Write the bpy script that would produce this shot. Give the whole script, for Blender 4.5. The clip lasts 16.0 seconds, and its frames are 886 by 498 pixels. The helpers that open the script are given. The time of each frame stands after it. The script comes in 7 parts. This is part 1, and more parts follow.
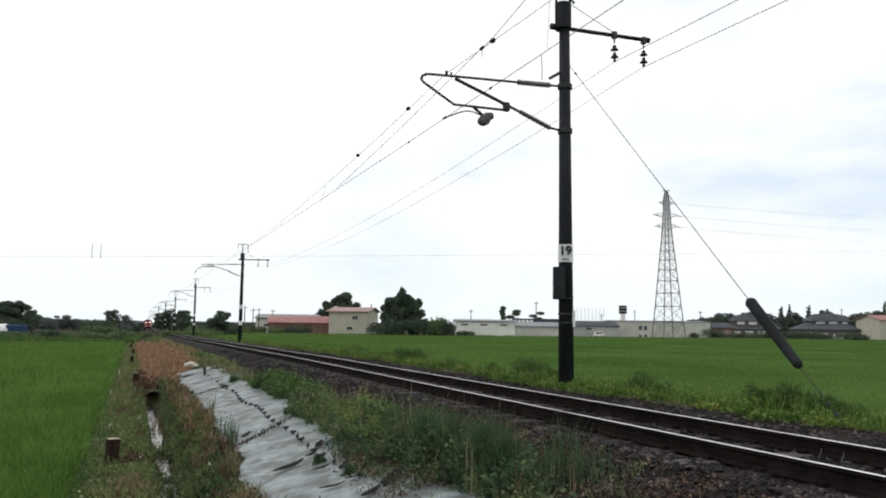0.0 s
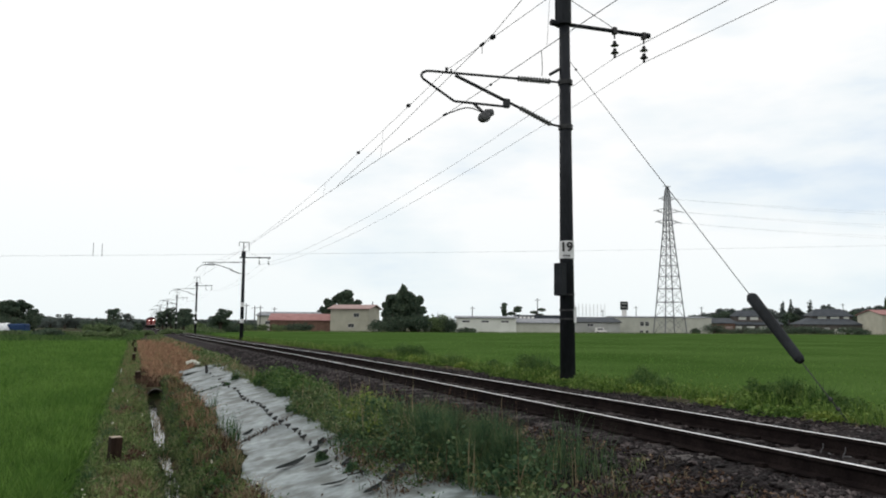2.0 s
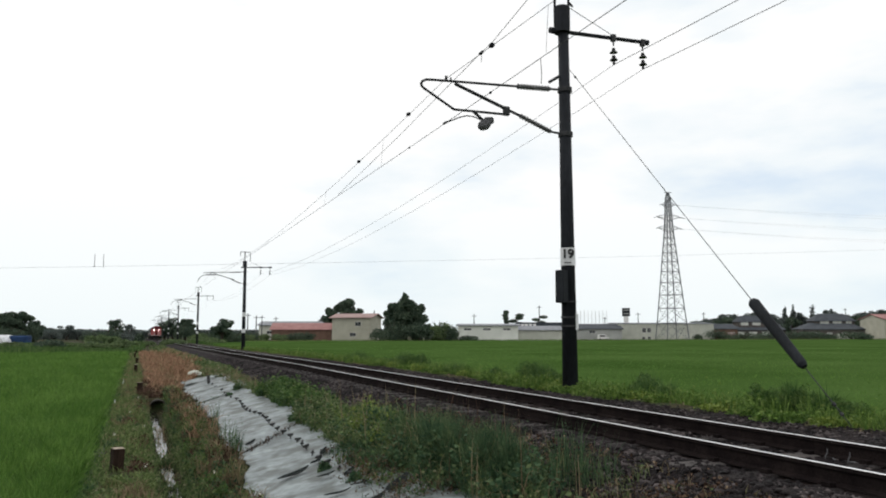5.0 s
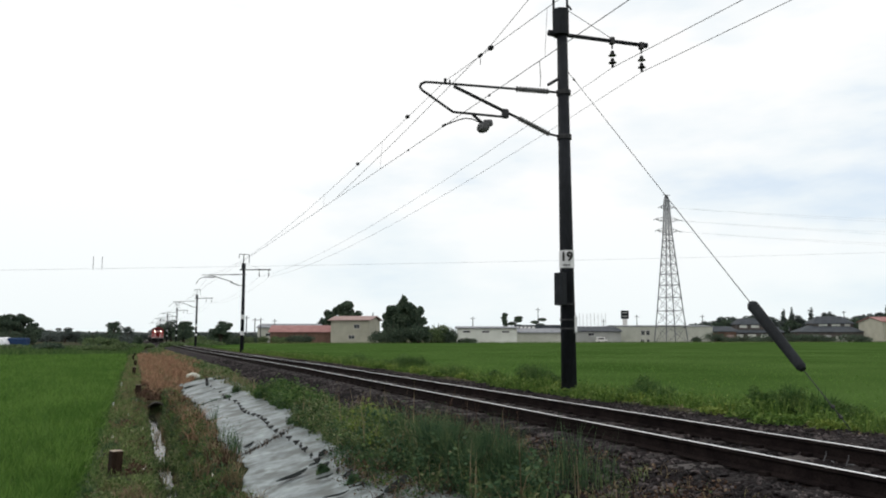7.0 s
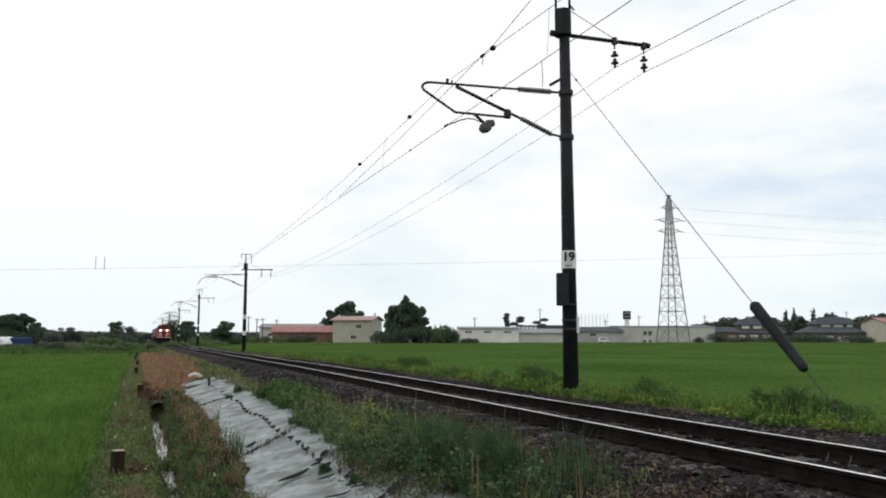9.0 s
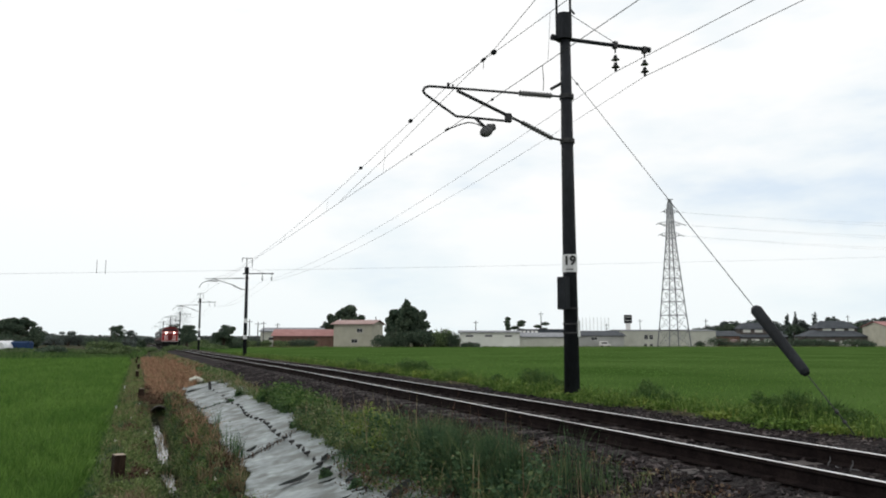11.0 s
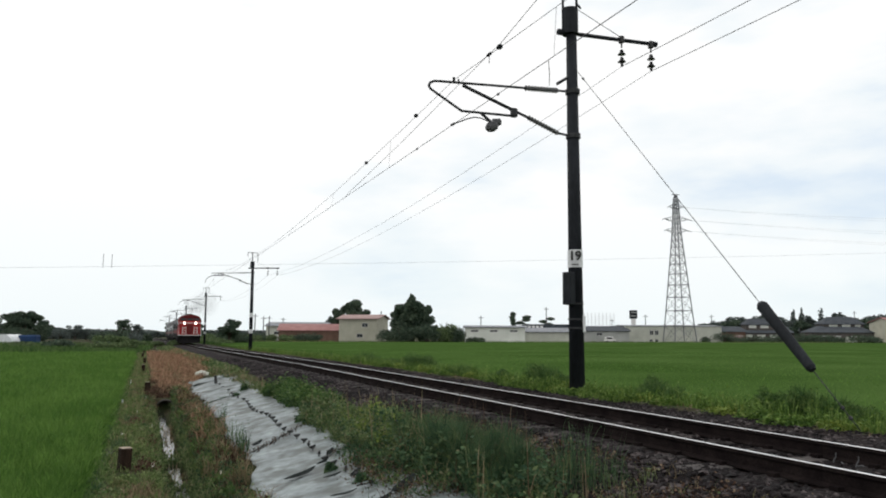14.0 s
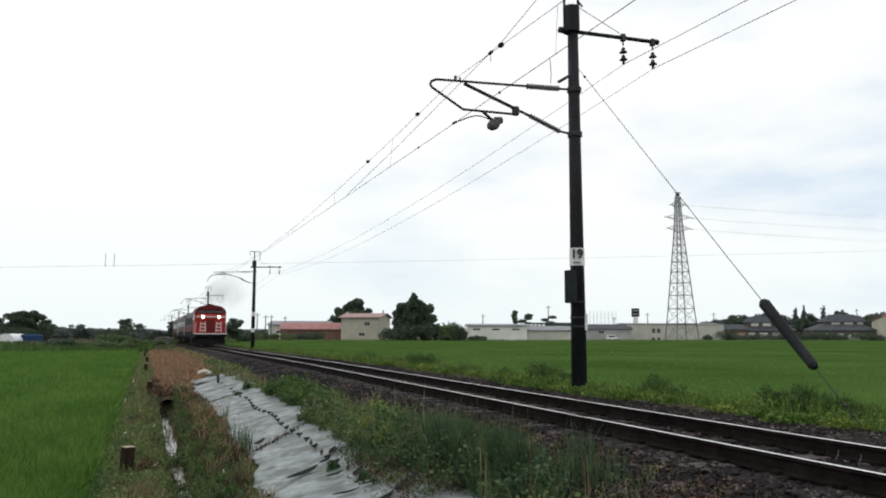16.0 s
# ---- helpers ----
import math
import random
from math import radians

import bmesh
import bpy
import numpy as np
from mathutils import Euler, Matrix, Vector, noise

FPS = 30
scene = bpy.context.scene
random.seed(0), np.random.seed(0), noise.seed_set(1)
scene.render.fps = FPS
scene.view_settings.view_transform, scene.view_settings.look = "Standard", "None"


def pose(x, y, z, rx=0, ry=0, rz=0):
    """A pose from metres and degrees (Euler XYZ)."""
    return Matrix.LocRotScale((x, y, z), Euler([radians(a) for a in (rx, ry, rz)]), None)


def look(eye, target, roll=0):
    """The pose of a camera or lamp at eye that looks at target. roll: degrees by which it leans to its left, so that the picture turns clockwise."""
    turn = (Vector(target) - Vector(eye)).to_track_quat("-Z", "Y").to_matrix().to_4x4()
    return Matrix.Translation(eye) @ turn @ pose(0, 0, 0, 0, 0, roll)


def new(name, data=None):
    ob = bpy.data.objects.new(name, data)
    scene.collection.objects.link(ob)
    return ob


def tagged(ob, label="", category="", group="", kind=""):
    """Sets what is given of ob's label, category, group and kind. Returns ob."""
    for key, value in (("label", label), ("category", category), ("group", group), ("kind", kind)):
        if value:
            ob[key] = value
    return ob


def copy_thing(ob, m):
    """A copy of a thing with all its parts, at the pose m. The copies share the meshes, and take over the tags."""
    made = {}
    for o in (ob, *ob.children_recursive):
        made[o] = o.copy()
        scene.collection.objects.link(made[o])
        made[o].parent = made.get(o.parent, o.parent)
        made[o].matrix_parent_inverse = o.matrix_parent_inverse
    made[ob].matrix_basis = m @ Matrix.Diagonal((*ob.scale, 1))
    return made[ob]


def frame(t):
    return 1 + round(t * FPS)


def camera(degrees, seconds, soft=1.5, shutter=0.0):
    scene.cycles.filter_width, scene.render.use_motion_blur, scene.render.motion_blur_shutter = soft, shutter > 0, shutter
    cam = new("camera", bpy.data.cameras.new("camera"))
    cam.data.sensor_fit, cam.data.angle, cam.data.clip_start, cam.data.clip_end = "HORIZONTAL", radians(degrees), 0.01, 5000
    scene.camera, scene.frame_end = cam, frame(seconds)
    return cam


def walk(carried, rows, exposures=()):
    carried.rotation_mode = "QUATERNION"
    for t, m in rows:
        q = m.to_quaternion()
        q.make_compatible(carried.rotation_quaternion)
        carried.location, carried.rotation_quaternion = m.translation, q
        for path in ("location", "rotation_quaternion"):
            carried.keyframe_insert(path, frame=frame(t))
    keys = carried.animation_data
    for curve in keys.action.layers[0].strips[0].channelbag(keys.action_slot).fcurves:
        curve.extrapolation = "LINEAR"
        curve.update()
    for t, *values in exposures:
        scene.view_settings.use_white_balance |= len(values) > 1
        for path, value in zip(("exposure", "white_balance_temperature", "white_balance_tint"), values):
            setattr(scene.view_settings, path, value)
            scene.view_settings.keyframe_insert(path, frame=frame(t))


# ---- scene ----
# Axes: y runs along the railway, x across it, z = 0 at the rail tops.
EYE = Vector((0.0, 0.0, 0.977))


def aim(bearing, tilt, lean):
    b, a = radians(bearing), radians(tilt)
    way = Vector((math.sin(b) * math.cos(a), math.cos(b) * math.cos(a), math.sin(a)))
    return look(EYE, EYE + way * 10, lean)


cam = camera(60.45, 16.0, soft=1.9)
walk(cam, [(t, aim(b, a, r)) for t, b, a, r in (
    (0, 22.041, 5.986, 0.793), (0.5, 22.213, 6.233, 0.714), (1, 22.311, 6.258, 0.646),
    (1.5, 22.282, 6.060, 0.586), (2, 21.969, 5.752, 0.505), (2.5, 21.874, 5.916, 0.310),
    (3, 21.891, 6.118, 0.119), (3.5, 21.937, 6.321, -0.012), (4, 21.925, 6.329, -0.033),
    (6.5, 21.811, 6.492, 0.068), (7, 21.967, 6.544, 0.032), (7.5, 21.935, 6.451, 0.024),
    (8, 21.992, 6.411, 0.196), (8.5, 21.872, 6.548, 0.075), (9, 21.815, 6.558, 0.111),
    (11.5, 21.688, 6.887, 0.142), (12, 21.569, 6.673, 0.192), (12.5, 21.534, 6.754, 0.109),
    (13, 21.495, 6.706, 0.154), (13.5, 21.380, 6.624, 0.205), (14, 21.339, 6.466, 0.277),
    (14.5, 21.488, 6.218, 0.276), (15, 21.548, 6.232, 0.154), (15.5, 21.176, 6.441, 0.023),
    (16, 21.201, 6.354, 0.162))], exposures=((0, 0.07), (0.5, 0.03), (1, -0.08), (1.5, -0.03), (2, -0.01), (3, 0.0), (16, 0.0)))

# ---- light: an overcast sky with thin blue-grey gaps, and a broad weak sun ----
SUN_HEIGHT, SUN_BEARING = 52, 300
world = bpy.data.worlds.new("overcast_sky")
scene.world = world
world.use_nodes = True
wn, wl = world.node_tree.nodes, world.node_tree.links
wn.clear()
w_out, w_bg = wn.new("ShaderNodeOutputWorld"), wn.new("ShaderNodeBackground")
w_sky = wn.new("ShaderNodeTexSky")
w_sky.sky_type, w_sky.sun_disc = "NISHITA", False
w_sky.sun_elevation, w_sky.sun_rotation = radians(SUN_HEIGHT), radians(SUN_BEARING)
w_dim = wn.new("ShaderNodeVectorMath")
w_dim.operation = "SCALE"
w_dim.inputs["Scale"].default_value = 0.1
w_co, w_map = wn.new("ShaderNodeTexCoord"), wn.new("ShaderNodeMapping")
w_map.inputs["Scale"].default_value = (1.0, 1.0, 3.2)
w_map.inputs["Location"].default_value = (0.35, 0.1, 0.28)
w_noise = wn.new("ShaderNodeTexNoise")
w_noise.inputs["Scale"].default_value, w_noise.inputs["Detail"].default_value = 2.1, 7.0
w_noise.inputs["Roughness"].default_value = 0.52
w_ramp = wn.new("ShaderNodeValToRGB")
w_ramp.color_ramp.elements[0].position, w_ramp.color_ramp.elements[0].color = 0.29, (0.73, 0.835, 0.95, 1)
w_ramp.color_ramp.elements[1].position, w_ramp.color_ramp.elements[1].color = 0.45, (1.05, 1.05, 1.045, 1)
w_mid = w_ramp.color_ramp.elements.new(0.365)
w_mid.color = (0.91, 0.965, 0.995, 1)
w_mix = wn.new("ShaderNodeMix")
w_mix.data_type = "RGBA"
w_mix.inputs[0].default_value = 0.97
wl.new(w_sky.outputs[0], w_dim.inputs[0])
wl.new(w_dim.outputs[0], w_mix.inputs[6])
wl.new(w_co.outputs["Generated"], w_map.inputs[0])
wl.new(w_map.outputs[0], w_noise.inputs["Vector"])
w_dot, w_thin, w_sum = wn.new("ShaderNodeVectorMath"), wn.new("ShaderNodeMapRange"), wn.new("ShaderNodeMath")
w_dot.operation, w_sum.operation = "DOT_PRODUCT", "ADD"
w_dot.inputs[1].default_value = (0.86, 0.50, 0.0)  # the cloud thins towards the east
w_thin.inputs[1].default_value, w_thin.inputs[2].default_value = 0.86, 1.0
w_thin.inputs[3].default_value, w_thin.inputs[4].default_value = 0.0, -0.10
wl.new(w_co.outputs["Generated"], w_dot.inputs[0])
wl.new(w_dot.outputs["Value"], w_thin.inputs[0])
wl.new(w_noise.outputs[0], w_sum.inputs[0])
wl.new(w_thin.outputs[0], w_sum.inputs[1])
wl.new(w_sum.outputs[0], w_ramp.inputs[0])
w_sep, w_low, w_haze = wn.new("ShaderNodeSeparateXYZ"), wn.new("ShaderNodeMapRange"), wn.new("ShaderNodeMix")
w_low.inputs[1].default_value, w_low.inputs[2].default_value = 0.0, 0.2
w_low.inputs[3].default_value, w_low.inputs[4].default_value = 0.68, 0.0
w_haze.data_type = "RGBA"
w_haze.inputs[7].default_value = (0.845, 0.945, 0.975, 1)
wl.new(w_co.outputs["Generated"], w_sep.inputs[0])
wl.new(w_sep.outputs[2], w_low.inputs[0])
wl.new(w_low.outputs[0], w_haze.inputs[0])
wl.new(w_ramp.outputs[0], w_haze.inputs[6])
wl.new(w_haze.outputs[2], w_mix.inputs[7])
wl.new(w_mix.outputs[2], w_bg.inputs[0])
w_bg.inputs[1].default_value = 1.0
wl.new(w_bg.outputs[0], w_out.inputs[0])
sun = new("sun", bpy.data.lights.new("sun", "SUN"))
sun.data.energy, sun.data.angle, sun.data.color = 0.5, radians(35), (1.0, 0.97, 0.92)
s_b, s_e = radians(SUN_BEARING), radians(SUN_HEIGHT)
sun.matrix_world = look(Vector((math.sin(s_b) * math.cos(s_e), math.cos(s_b) * math.cos(s_e), math.sin(s_e))) * 50, (0, 0, 0))

# ---- materials ----


def surf(name, low, high, scale=3.0, rough=0.8, bump=0.3, fine=12.0, metal=0.0, own="", spread=0.35, dirt=None, dirt_scale=0.6, stretch=(1, 1, 1), translucent=0.0, spec=0.5, accent=None):
    """Two colours mixed by a coarse noise, shaded by a fine one; own: 'island' or 'object' varies each piece."""
    m = bpy.data.materials.new(name)
    m.use_nodes = True
    n, l = m.node_tree.nodes, m.node_tree.links
    b = n["Principled BSDF"]
    co, mp = n.new("ShaderNodeTexCoord"), n.new("ShaderNodeMapping")
    mp.inputs["Scale"].default_value = stretch
    l.new(co.outputs["Object"], mp.inputs[0])
    big, small = n.new("ShaderNodeTexNoise"), n.new("ShaderNodeTexNoise")
    for node, s in ((big, scale), (small, scale * fine)):
        node.inputs["Scale"].default_value, node.inputs["Detail"].default_value = s, 4.0
        l.new(mp.outputs[0], node.inputs["Vector"])
    ramp = n.new("ShaderNodeValToRGB")
    ramp.color_ramp.elements[0].position, ramp.color_ramp.elements[0].color = 0.32, (*low, 1)
    ramp.color_ramp.elements[1].position, ramp.color_ramp.elements[1].color = 0.68, (*high, 1)
    if accent:
        ramp.color_ramp.elements[1].position = 0.60
        tail = ramp.color_ramp.elements.new(0.70)
        tail.color = (*accent, 1)
    value = big.outputs[0]
    if own:
        geo = n.new("ShaderNodeNewGeometry" if own == "island" else "ShaderNodeObjectInfo")
        mixer = n.new("ShaderNodeMix")
        mixer.inputs[0].default_value = 0.38
        l.new(big.outputs[0], mixer.inputs[2])
        l.new(geo.outputs["Random Per Island" if own == "island" else "Random"], mixer.inputs[3])
        value = mixer.outputs[0]
    l.new(value, ramp.inputs[0])
    shade = n.new("ShaderNodeMapRange")
    shade.inputs[1].default_value, shade.inputs[2].default_value = 0.25, 0.75
    shade.inputs[3].default_value, shade.inputs[4].default_value = 1 - spread, 1 + spread
    l.new(small.outputs[0], shade.inputs[0])
    mul = n.new("ShaderNodeVectorMath")
    mul.operation = "SCALE"
    l.new(ramp.outputs[0], mul.inputs[0])
    l.new(shade.outputs[0], mul.inputs["Scale"])
    colour = mul.outputs[0]
    if dirt:
        patch, pr, dm = n.new("ShaderNodeTexNoise"), n.new("ShaderNodeValToRGB"), n.new("ShaderNodeMix")
        patch.inputs["Scale"].default_value, patch.inputs["Detail"].default_value = dirt_scale, 6.0
        l.new(mp.outputs[0], patch.inputs["Vector"])
        pr.color_ramp.elements[0].position, pr.color_ramp.elements[1].position = 0.48, 0.62
        l.new(patch.outputs[0], pr.inputs[0])
        dm.data_type = "RGBA"
        l.new(pr.outputs[0], dm.inputs[0])
        l.new(colour, dm.inputs[6])
        dm.inputs[7].default_value = (*dirt, 1)
        colour = dm.outputs[2]
    l.new(colour, b.inputs["Base Color"])
    b.inputs["Roughness"].default_value, b.inputs["Metallic"].default_value = rough, metal
    b.inputs["Specular IOR Level"].default_value = spec
    if bump:
        bp = n.new("ShaderNodeBump")
        bp.inputs["Strength"].default_value, bp.inputs["Distance"].default_value = bump, 0.02
        l.new(small.outputs[0], bp.inputs["Height"])
        l.new(bp.outputs[0], b.inputs["Normal"])
    if translucent:
        tr, ms = n.new("ShaderNodeBsdfTranslucent"), n.new("ShaderNodeMixShader")
        l.new(colour, tr.inputs[0])
        ms.inputs[0].default_value = translucent
        l.new(b.outputs[0], ms.inputs[1])
        l.new(tr.outputs[0], ms.inputs[2])
        l.new(ms.outputs[0], n["Material Output"].inputs[0])
    return m


def glow(name, colour, power):
    m = bpy.data.materials.new(name)
    m.use_nodes = True
    b = m.node_tree.nodes["Principled BSDF"]
    b.inputs["Base Color"].default_value = (*colour, 1)
    b.inputs["Emission Color"].default_value, b.inputs["Emission Strength"].default_value = (*colour, 1), power
    return m


